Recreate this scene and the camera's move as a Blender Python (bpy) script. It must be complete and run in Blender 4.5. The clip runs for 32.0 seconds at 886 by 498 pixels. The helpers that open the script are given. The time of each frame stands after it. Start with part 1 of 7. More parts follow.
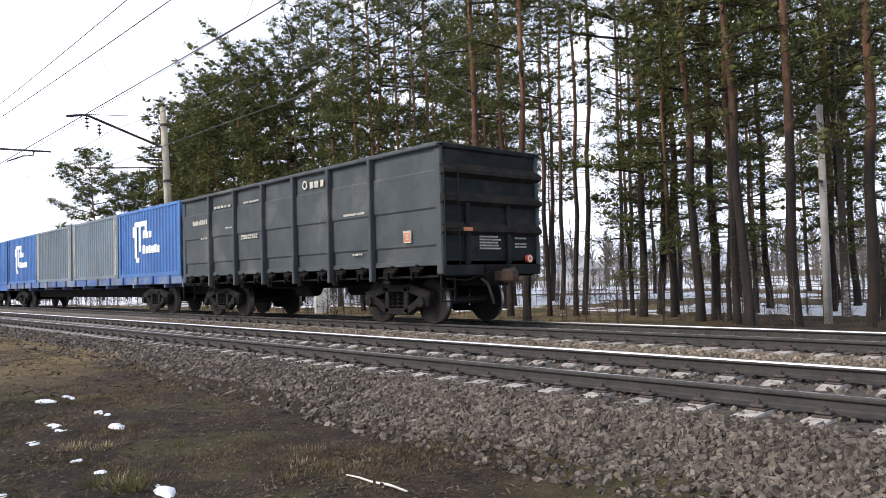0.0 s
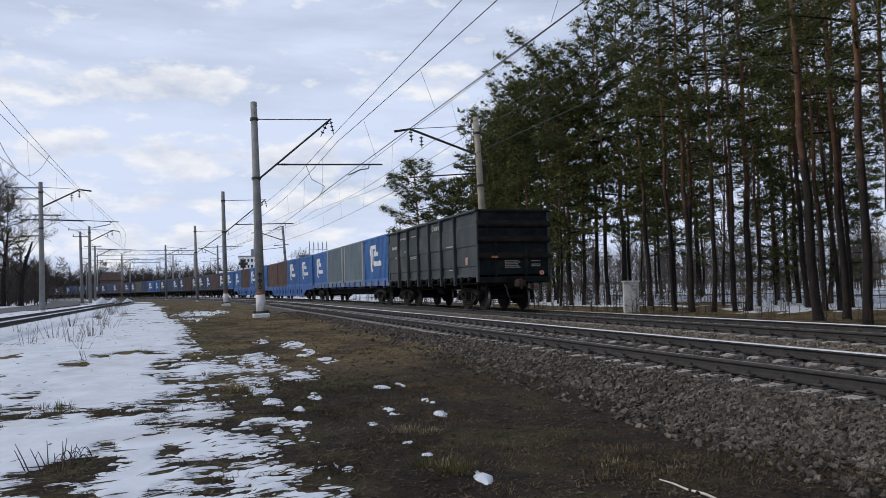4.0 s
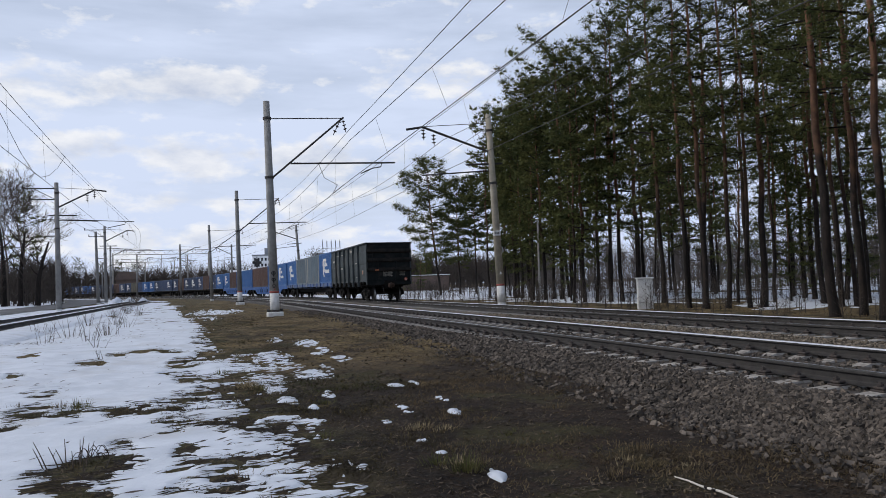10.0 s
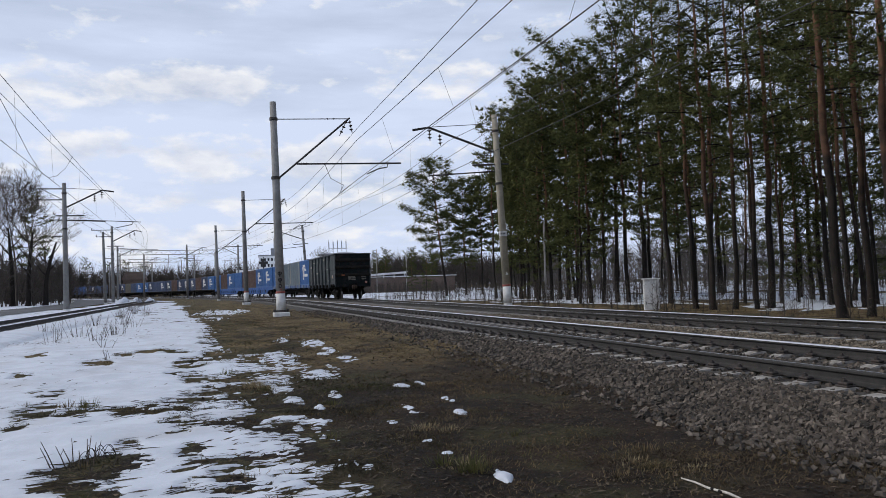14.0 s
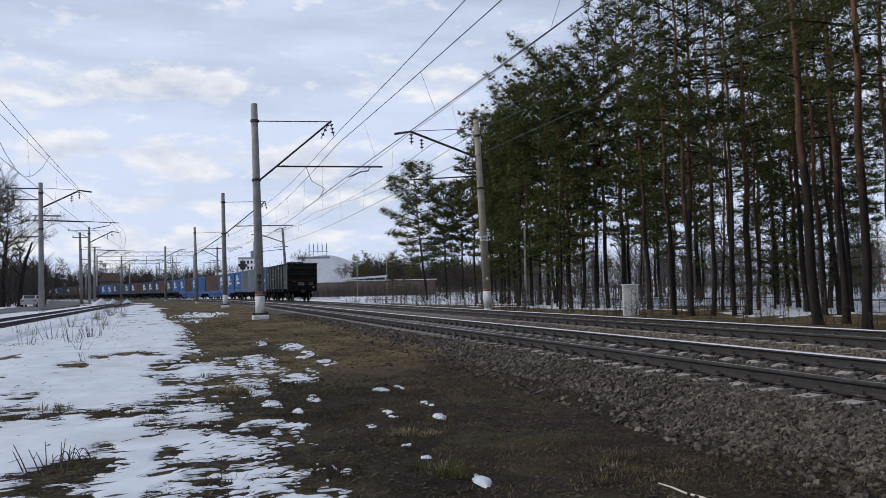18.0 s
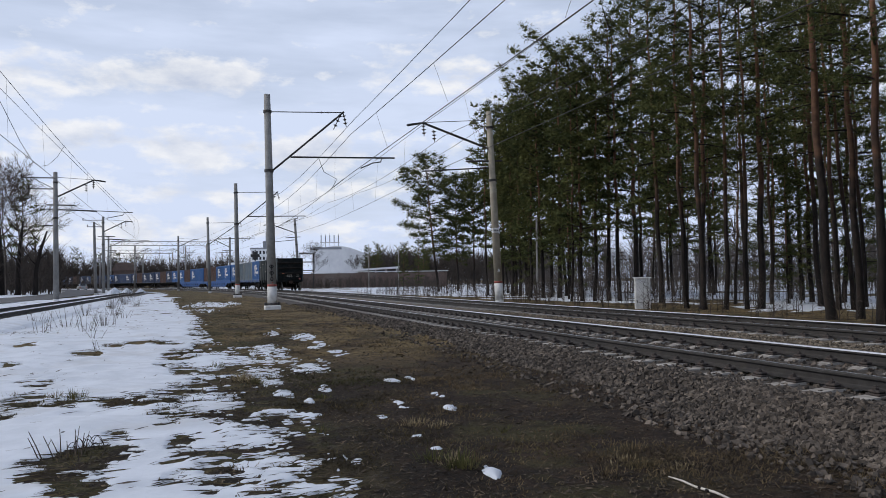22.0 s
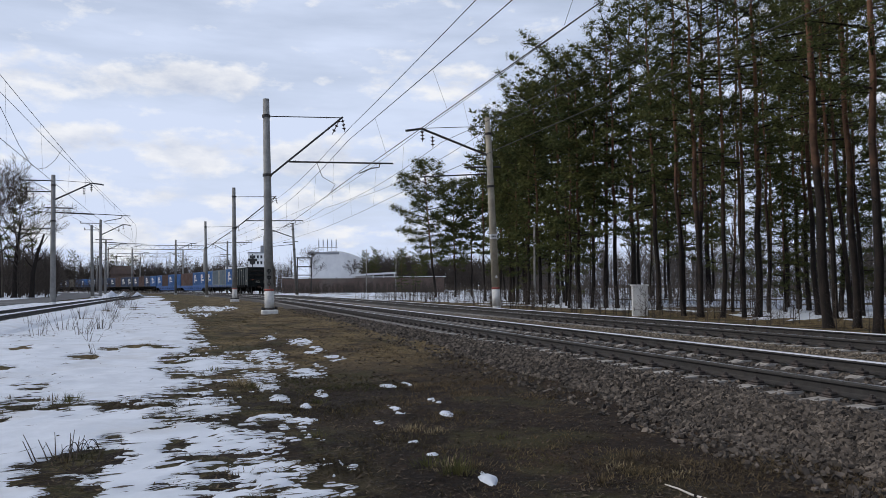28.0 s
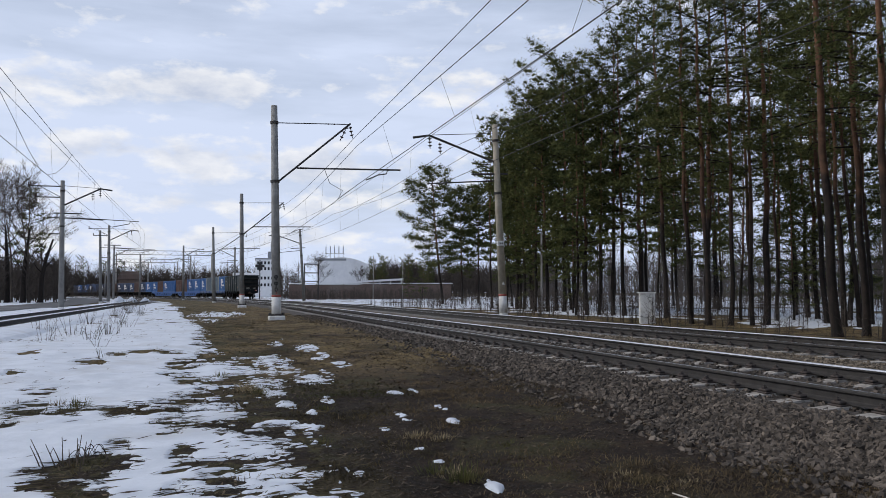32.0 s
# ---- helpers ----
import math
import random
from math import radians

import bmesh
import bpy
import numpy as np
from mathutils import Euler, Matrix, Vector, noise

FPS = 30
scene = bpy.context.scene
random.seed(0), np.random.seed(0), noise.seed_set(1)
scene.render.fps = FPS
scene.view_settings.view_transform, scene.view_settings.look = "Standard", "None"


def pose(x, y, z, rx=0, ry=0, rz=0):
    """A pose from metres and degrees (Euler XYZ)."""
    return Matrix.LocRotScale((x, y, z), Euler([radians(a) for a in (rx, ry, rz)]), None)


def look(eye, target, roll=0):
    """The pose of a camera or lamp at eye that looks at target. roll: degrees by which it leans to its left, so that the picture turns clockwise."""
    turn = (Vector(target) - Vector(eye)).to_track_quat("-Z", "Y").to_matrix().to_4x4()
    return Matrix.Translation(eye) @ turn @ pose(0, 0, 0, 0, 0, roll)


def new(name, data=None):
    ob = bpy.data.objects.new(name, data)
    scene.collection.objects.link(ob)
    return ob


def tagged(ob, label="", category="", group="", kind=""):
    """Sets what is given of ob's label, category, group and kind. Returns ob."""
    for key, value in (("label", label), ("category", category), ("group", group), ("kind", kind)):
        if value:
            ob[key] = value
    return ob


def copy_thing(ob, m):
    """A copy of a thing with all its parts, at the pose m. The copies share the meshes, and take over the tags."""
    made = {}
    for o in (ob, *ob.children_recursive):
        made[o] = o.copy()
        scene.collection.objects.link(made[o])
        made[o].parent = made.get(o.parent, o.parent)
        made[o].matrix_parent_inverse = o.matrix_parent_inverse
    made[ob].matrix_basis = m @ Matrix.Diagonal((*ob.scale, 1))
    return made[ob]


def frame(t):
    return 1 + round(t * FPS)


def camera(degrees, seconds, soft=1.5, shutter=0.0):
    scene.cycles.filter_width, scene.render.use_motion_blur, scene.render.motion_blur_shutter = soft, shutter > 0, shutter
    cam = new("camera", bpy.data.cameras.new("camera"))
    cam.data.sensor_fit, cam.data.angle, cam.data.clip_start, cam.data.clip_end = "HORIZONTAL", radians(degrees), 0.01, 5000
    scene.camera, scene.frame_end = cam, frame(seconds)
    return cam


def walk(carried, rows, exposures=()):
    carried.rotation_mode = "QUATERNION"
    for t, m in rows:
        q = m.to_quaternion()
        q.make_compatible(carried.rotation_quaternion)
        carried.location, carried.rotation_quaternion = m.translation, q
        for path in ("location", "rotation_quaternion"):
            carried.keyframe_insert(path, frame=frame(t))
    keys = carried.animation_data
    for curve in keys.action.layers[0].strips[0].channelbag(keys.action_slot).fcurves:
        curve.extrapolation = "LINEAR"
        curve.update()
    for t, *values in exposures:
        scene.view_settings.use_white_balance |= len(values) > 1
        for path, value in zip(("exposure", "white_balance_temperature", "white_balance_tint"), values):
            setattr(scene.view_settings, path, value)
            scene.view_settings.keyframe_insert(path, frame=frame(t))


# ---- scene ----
# The camera stands by the line and turns; z = 0 is the rail top, +y the way of the straight track.
EYE_Z = 1.02
cam = camera(60.0, 32.0, soft=0.6)
PATH = [
    # seconds, yaw, pitch, roll
    (0, -41.33, 2.24, 1.51),
    (0.5, -35.57, 2.71, 1.23),
    (1, -30.34, 2.49, 1.11),
    (1.5, -26.07, 2.29, 1.08),
    (2, -22.93, 2.38, 1.18),
    (2.5, -20.86, 2.36, 1.24),
    (3, -19.41, 2.53, 1.38),
    (3.5, -18.86, 2.77, 1.44),
    (5.5, -18.16, 2.34, 1.63),
    (6, -17.91, 2.10, 1.64),
    (6.5, -17.87, 1.99, 1.70),
    (7, -17.73, 2.13, 1.71),
    (7.5, -17.69, 2.33, 1.72),
    (8, -18.06, 2.51, 1.72),
    (8.5, -17.90, 2.45, 1.76),
    (9, -17.95, 2.51, 1.72),
    (9.5, -17.94, 2.56, 1.71),
    (10, -17.67, 2.61, 1.77),
    (10.5, -17.63, 2.66, 1.80),
    (11, -17.59, 2.71, 1.76),
    (11.5, -17.54, 2.77, 1.70),
    (12, -17.29, 2.72, 1.67),
    (12.5, -17.12, 2.67, 1.68),
    (13, -17.29, 2.73, 1.63),
    (13.5, -17.33, 2.64, 1.71),
    (14, -17.22, 2.66, 1.69),
    (14.5, -17.83, 2.71, 1.63),
    (16.5, -18.32, 2.73, 1.57),
    (17, -18.37, 2.85, 1.44),
    (17.5, -18.54, 2.86, 1.33),
    (18, -18.68, 2.94, 1.21),
    (18.5, -18.37, 3.01, 1.17),
    (19, -18.24, 3.12, 1.08),
    (19.5, -18.12, 2.97, 1.06),
    (20, -18.07, 2.70, 1.10),
    (20.5, -18.12, 2.59, 1.07),
    (21, -17.95, 2.44, 0.97),
    (21.5, -17.81, 2.37, 0.87),
    (22, -17.83, 2.33, 0.78),
    (22.5, -17.99, 2.43, 0.78),
    (23, -18.24, 2.58, 0.74),
    (23.5, -18.20, 2.68, 0.68),
    (24, -18.11, 2.77, 0.62),
    (24.5, -18.16, 2.75, 0.59),
    (25, -18.25, 2.84, 0.54),
    (25.5, -18.45, 3.13, 0.56),
    (27.5, -18.21, 2.85, 0.48),
    (28, -18.02, 2.76, 0.35),
    (28.5, -17.69, 2.66, 0.26),
    (29, -17.50, 2.68, 0.18),
    (29.5, -17.44, 2.70, 0.13),
    (30, -17.41, 2.69, 0.10),
    (30.5, -17.33, 2.67, 0.08),
    (31, -17.41, 2.69, 0.04),
    (31.5, -17.44, 3.03, 0.05),
    (32, -17.51, 3.26, 0.12),
]
EXPOSURES = [(0, 1.14, 6900, 12), (0.5, 0.93, 6950, 13), (1.0, 0.58, 7000, 14), (1.5, 0.32, 6980, 14), (2.0, 0.15, 6900, 14), (2.5, 0.02, 6780, 13), (3.5, -0.09, 6530, 10), (5.5, -0.12, 6500, 10), (32, -0.12, 6500, 10)]
walk(cam, [(t, pose(0, 0, EYE_Z, 90 + pitch, roll, yaw)) for t, yaw, pitch, roll in PATH], EXPOSURES)

# ---------------------------------------------------------------- light
def sky_world():
    w = bpy.data.worlds.new("sky")
    scene.world = w
    w.use_nodes = True
    nt = w.node_tree
    nt.nodes.clear()
    nd, ln = nt.nodes.new, nt.links.new

    def math(op, a, b=None, c=None, clamp=False):
        n = nd("ShaderNodeMath")
        n.operation, n.use_clamp = op, clamp
        for i, v in enumerate((a, b, c)):
            if v is None:
                continue
            if isinstance(v, (int, float)):
                n.inputs[i].default_value = v
            else:
                ln(v, n.inputs[i])
        return n.outputs[0]

    def mix(fac, a, b):
        n = nd("ShaderNodeMix")
        n.data_type = "RGBA"
        for sock, v in ((n.inputs[0], fac), (n.inputs[6], a), (n.inputs[7], b)):
            if isinstance(v, (int, float)):
                sock.default_value = v
            elif isinstance(v, tuple):
                sock.default_value = (*v, 1)
            else:
                ln(v, sock)
        return n.outputs[2]

    tc = nd("ShaderNodeTexCoord")
    sep = nd("ShaderNodeSeparateXYZ")
    ln(tc.outputs["Generated"], sep.inputs[0])
    x, y, z = sep.outputs
    az = math("MULTIPLY", math("ARCTAN2", math("MULTIPLY", x, -1), y), 57.3)
    el = math("MULTIPLY", math("ARCSINE", z), 57.3)

    def noise_at(sx, sy, ox, oy, detail, rough=0.55):
        cv = nd("ShaderNodeCombineXYZ")
        ln(math("MULTIPLY_ADD", az, sx, ox), cv.inputs[0])
        ln(math("MULTIPLY_ADD", el, sy, oy), cv.inputs[1])
        n = nd("ShaderNodeTexNoise")
        n.inputs["Scale"].default_value = 1.0
        n.inputs["Detail"].default_value = detail
        n.inputs["Roughness"].default_value = rough
        ln(cv.outputs[0], n.inputs["Vector"])
        return n.outputs[0]

    sky = nd("ShaderNodeTexSky")
    sky.sky_type, sky.sun_disc = "NISHITA", False
    sky.sun_elevation, sky.sun_rotation = radians(SUN_EL), radians(SUN_AZ)
    sky.air_density, sky.dust_density = 1.0, 2.5
    blue = mix(1.0, (0, 0, 0), sky.outputs[0])
    vm = nd("ShaderNodeVectorMath")
    vm.operation = "SCALE"
    ln(blue, vm.inputs[0])
    vm.inputs["Scale"].default_value = 0.10
    # thin high veil, thicker toward the horizon
    veil_n = noise_at(0.05, 0.26, 3.1, 1.7, 5)
    low = math("SUBTRACT", 1.0, math("DIVIDE", el, 42.0), clamp=True)
    veil = math("ADD", math("MULTIPLY_ADD", veil_n, 1.3, -0.30), math("MULTIPLY", low, 0.78), clamp=True)
    base = mix(veil, vm.outputs[0], (0.715, 0.81, 1.02))

    def blob(a0, e0, wa, we, gain):
        u = math("DIVIDE", math("SUBTRACT", az, a0), wa)
        v = math("DIVIDE", math("SUBTRACT", el, e0), we)
        r = math("ADD", math("MULTIPLY", u, u), math("MULTIPLY", v, v))
        return math("MULTIPLY", math("POWER", 2.718, math("MULTIPLY", r, -1)), gain)

    spots = None
    for b in CLOUDS:
        s = blob(*b)
        spots = s if spots is None else math("ADD", spots, s)
    n1 = noise_at(0.24, 0.50, 7.3, 2.2, 7, 0.56)
    n2 = noise_at(0.24, 0.50, 7.3, 2.68, 7, 0.56)
    dens = math("ADD", math("MULTIPLY", math("SUBTRACT", n1, 0.5), 2.5), math("SUBTRACT", spots, 0.22))
    mask = math("MULTIPLY", dens, 2.7, clamp=True)
    shade = math("MULTIPLY_ADD", math("SUBTRACT", n2, n1), 3.0, math("MULTIPLY_ADD", dens, 1.0, 0.10), clamp=True)
    cloud = mix(shade, (1.02, 1.02, 1.03), (0.60, 0.66, 0.80))
    full = mix(math("MULTIPLY", mask, 0.78), base, cloud)
    bg = nd("ShaderNodeBackground")
    bg.inputs["Strength"].default_value = 1.0
    ln(full, bg.inputs["Color"])
    out = nd("ShaderNodeOutputWorld")
    ln(bg.outputs[0], out.inputs[0])


# bearing (counter-clockwise from +y), height, half widths in degrees, weight
CLOUDS = [
    (3.0, 14.2, 6.5, 1.5, 0.55), (-1.5, 15.2, 3.0, 1.2, 0.4), (-18.0, 15.0, 5.5, 1.6, 0.5), (12.0, 13.8, 3.5, 2.0, 0.5),
    (-3.0, 9.3, 9.0, 1.2, 0.5), (-9.5, 10.0, 3.0, 1.6, 0.5), (-1.0, 6.3, 9.0, 0.8, 0.55), (8.0, 8.2, 5.0, 1.0, 0.35),
    (-14.0, 8.0, 5.0, 1.4, 0.3), (5.0, 10.2, 7.0, 1.0, 0.45), (2.0, 3.6, 12.0, 1.2, 0.5), (-8.0, 4.2, 6.0, 1.0, 0.4), (12.0, 4.5, 9.0, 0.8, 0.3), (-60.0, 20.0, 30.0, 12.0, 0.2), (120.0, 30.0, 40.0, 15.0, 0.3),
]
SUN_EL, SUN_AZ = 38, -70
sky_world()
sun = new("sun", bpy.data.lights.new("sun", "SUN"))
sun.data.energy, sun.data.angle, sun.data.color = 1.5, radians(14), (1.0, 0.95, 0.87)
_a, _e = radians(SUN_AZ), radians(SUN_EL)
sun.matrix_world = look((0, 0, 60), (-60 * math.sin(_a) * math.cos(_e), -60 * math.cos(_a) * math.cos(_e), 60 - 60 * math.sin(_e)))


# ---------------------------------------------------------------- materials
def material(name, base, second=None, scale=4.0, rough=0.8, metal=0.0, bump=0.3, bump_scale=30.0, stain=None, stain_scale=0.7, stain_amount=0.5,
             vary=0.0, spec=0.4, stretch=(1, 1, 1), island=0.0):
    """A weathered surface: two colours mixed by noise, a larger stain, fine relief, and a shade that differs from piece to piece."""
    m = bpy.data.materials.new(name)
    m.use_nodes = True
    nt = m.node_tree
    bs = nt.nodes["Principled BSDF"]
    nd, ln = nt.nodes.new, nt.links.new
    bs.inputs["Roughness"].default_value, bs.inputs["Metallic"].default_value = rough, metal
    bs.inputs["Specular IOR Level"].default_value = spec
    tc, mp = nd("ShaderNodeTexCoord"), nd("ShaderNodeMapping")
    mp.inputs["Scale"].default_value = stretch
    ln(tc.outputs["Object"], mp.inputs[0])

    def tex(sc, detail=6, rg=0.6):
        n = nd("ShaderNodeTexNoise")
        n.inputs["Scale"].default_value, n.inputs["Detail"].default_value, n.inputs["Roughness"].default_value = sc, detail, rg
        ln(mp.outputs[0], n.inputs["Vector"])
        return n

    def mixc(a, b, fac):
        n = nd("ShaderNodeMix")
        n.data_type = "RGBA"
        for sock, v in ((n.inputs[6], a), (n.inputs[7], b)):
            if isinstance(v, tuple):
                sock.default_value = (*v[:3], 1)
            else:
                ln(v, sock)
        ln(fac, n.inputs[0])
        return n.outputs[2]

    def ramp(src, lo, hi):
        n = nd("ShaderNodeMapRange")
        n.interpolation_type = "SMOOTHSTEP"
        n.inputs[1].default_value, n.inputs[2].default_value = lo, hi
        ln(src, n.inputs[0])
        return n.outputs[0]

    second = second or tuple(c * 0.75 for c in base)
    col = mixc(base, second, ramp(tex(scale).outputs[0], 0.35, 0.65))
    if stain:
        f = ramp(tex(stain_scale, 5).outputs[0], 0.5, 0.7)
        k = nd("ShaderNodeMath")
        k.operation = "MULTIPLY"
        k.inputs[1].default_value = stain_amount
        ln(f, k.inputs[0])
        col = mixc(col, stain, k.outputs[0])
    if vary or island:
        src = nd("ShaderNodeObjectInfo").outputs["Random"] if vary else nd("ShaderNodeNewGeometry").outputs["Random Per Island"]
        mr = nd("ShaderNodeMapRange")
        mr.inputs[3].default_value, mr.inputs[4].default_value = 1 - (vary or island), 1 + (vary or island)
        ln(src, mr.inputs[0])
        hs = nd("ShaderNodeHueSaturation")
        ln(mr.outputs[0], hs.inputs["Value"])
        ln(col, hs.inputs["Color"])
        col = hs.outputs[0]
    ln(col, bs.inputs["Base Color"])
    rr = nd("ShaderNodeMapRange")
    rr.inputs[3].default_value, rr.inputs[4].default_value = max(0.05, rough - 0.12), min(1, rough + 0.12)
    ln(tex(scale * 2.3).outputs[0], rr.inputs[0])
    ln(rr.outputs[0], bs.inputs["Roughness"])
    if bump:
        b = nd("ShaderNodeBump")
        b.inputs["Strength"].default_value, b.inputs["Distance"].default_value = bump, 0.02
        ln(tex(bump_scale, 8).outputs[0], b.inputs["Height"])
        ln(b.outputs[0], bs.inputs["Normal"])
    return m


def leafy(m, share=0.5):
    """Lets part of the light through thin blades."""
    nt = m.node_tree
    bs, out = nt.nodes["Principled BSDF"], nt.nodes["Material Output"]
    tr, mx = nt.nodes.new("ShaderNodeBsdfTranslucent"), nt.nodes.new("ShaderNodeMixShader")
    nt.links.new(bs.inputs["Base Color"].links[0].from_socket, tr.inputs["Color"])
    mx.inputs[0].default_value = share
    nt.links.new(bs.outputs[0], mx.inputs[1])
    nt.links.new(tr.outputs[0], mx.inputs[2])
    nt.links.new(mx.outputs[0], out.inputs[0])
    return m


def pine_bark():
    """Grey plated bark at the foot that turns by degrees into thin orange bark higher up."""
    m = material("pine_bark", (0.023, 0.016, 0.0125), (0.009, 0.007, 0.006), 6, 0.95, bump=1.0, bump_scale=14, stretch=(1, 1, 0.28), vary=0.22)
    nt = m.node_tree
    nd, ln = nt.nodes.new, nt.links.new
    bs = nt.nodes["Principled BSDF"]
    low = bs.inputs["Base Color"].links[0].from_socket
    tc, sp = nd("ShaderNodeTexCoord"), nd("ShaderNodeSeparateXYZ")
    ln(tc.outputs["Object"], sp.inputs[0])

    def noise_of(scale):
        n = nd("ShaderNodeTexNoise")
        n.inputs["Scale"].default_value, n.inputs["Detail"].default_value = scale, 6
        ln(tc.outputs["Object"], n.inputs["Vector"])
        return n.outputs[0]

    def mixed(fac, a, b):
        n = nd("ShaderNodeMix")
        n.data_type = "RGBA"
        ln(fac, n.inputs[0])
        for sock, v in ((n.inputs[6], a), (n.inputs[7], b)):
            if isinstance(v, tuple):
                sock.default_value = (*v, 1)
            else:
                ln(v, sock)
        return n.outputs[2]

    up = nd("ShaderNodeMath")
    up.operation = "MULTIPLY_ADD"
    up.inputs[1].default_value = 7.0
    ln(noise_of(1.6), up.inputs[0])
    ln(sp.outputs[2], up.inputs[2])
    k = nd("ShaderNodeMapRange")
    k.interpolation_type = "SMOOTHSTEP"
    k.inputs[1].default_value, k.inputs[2].default_value = 7.0, 13.5
    ln(up.outputs[0], k.inputs[0])
    orange = mixed(noise_of(7.0), (0.085, 0.046, 0.030), (0.24, 0.118, 0.062))
    ln(mixed(k.outputs[0], low, orange), bs.inputs["Base Color"])
    return m


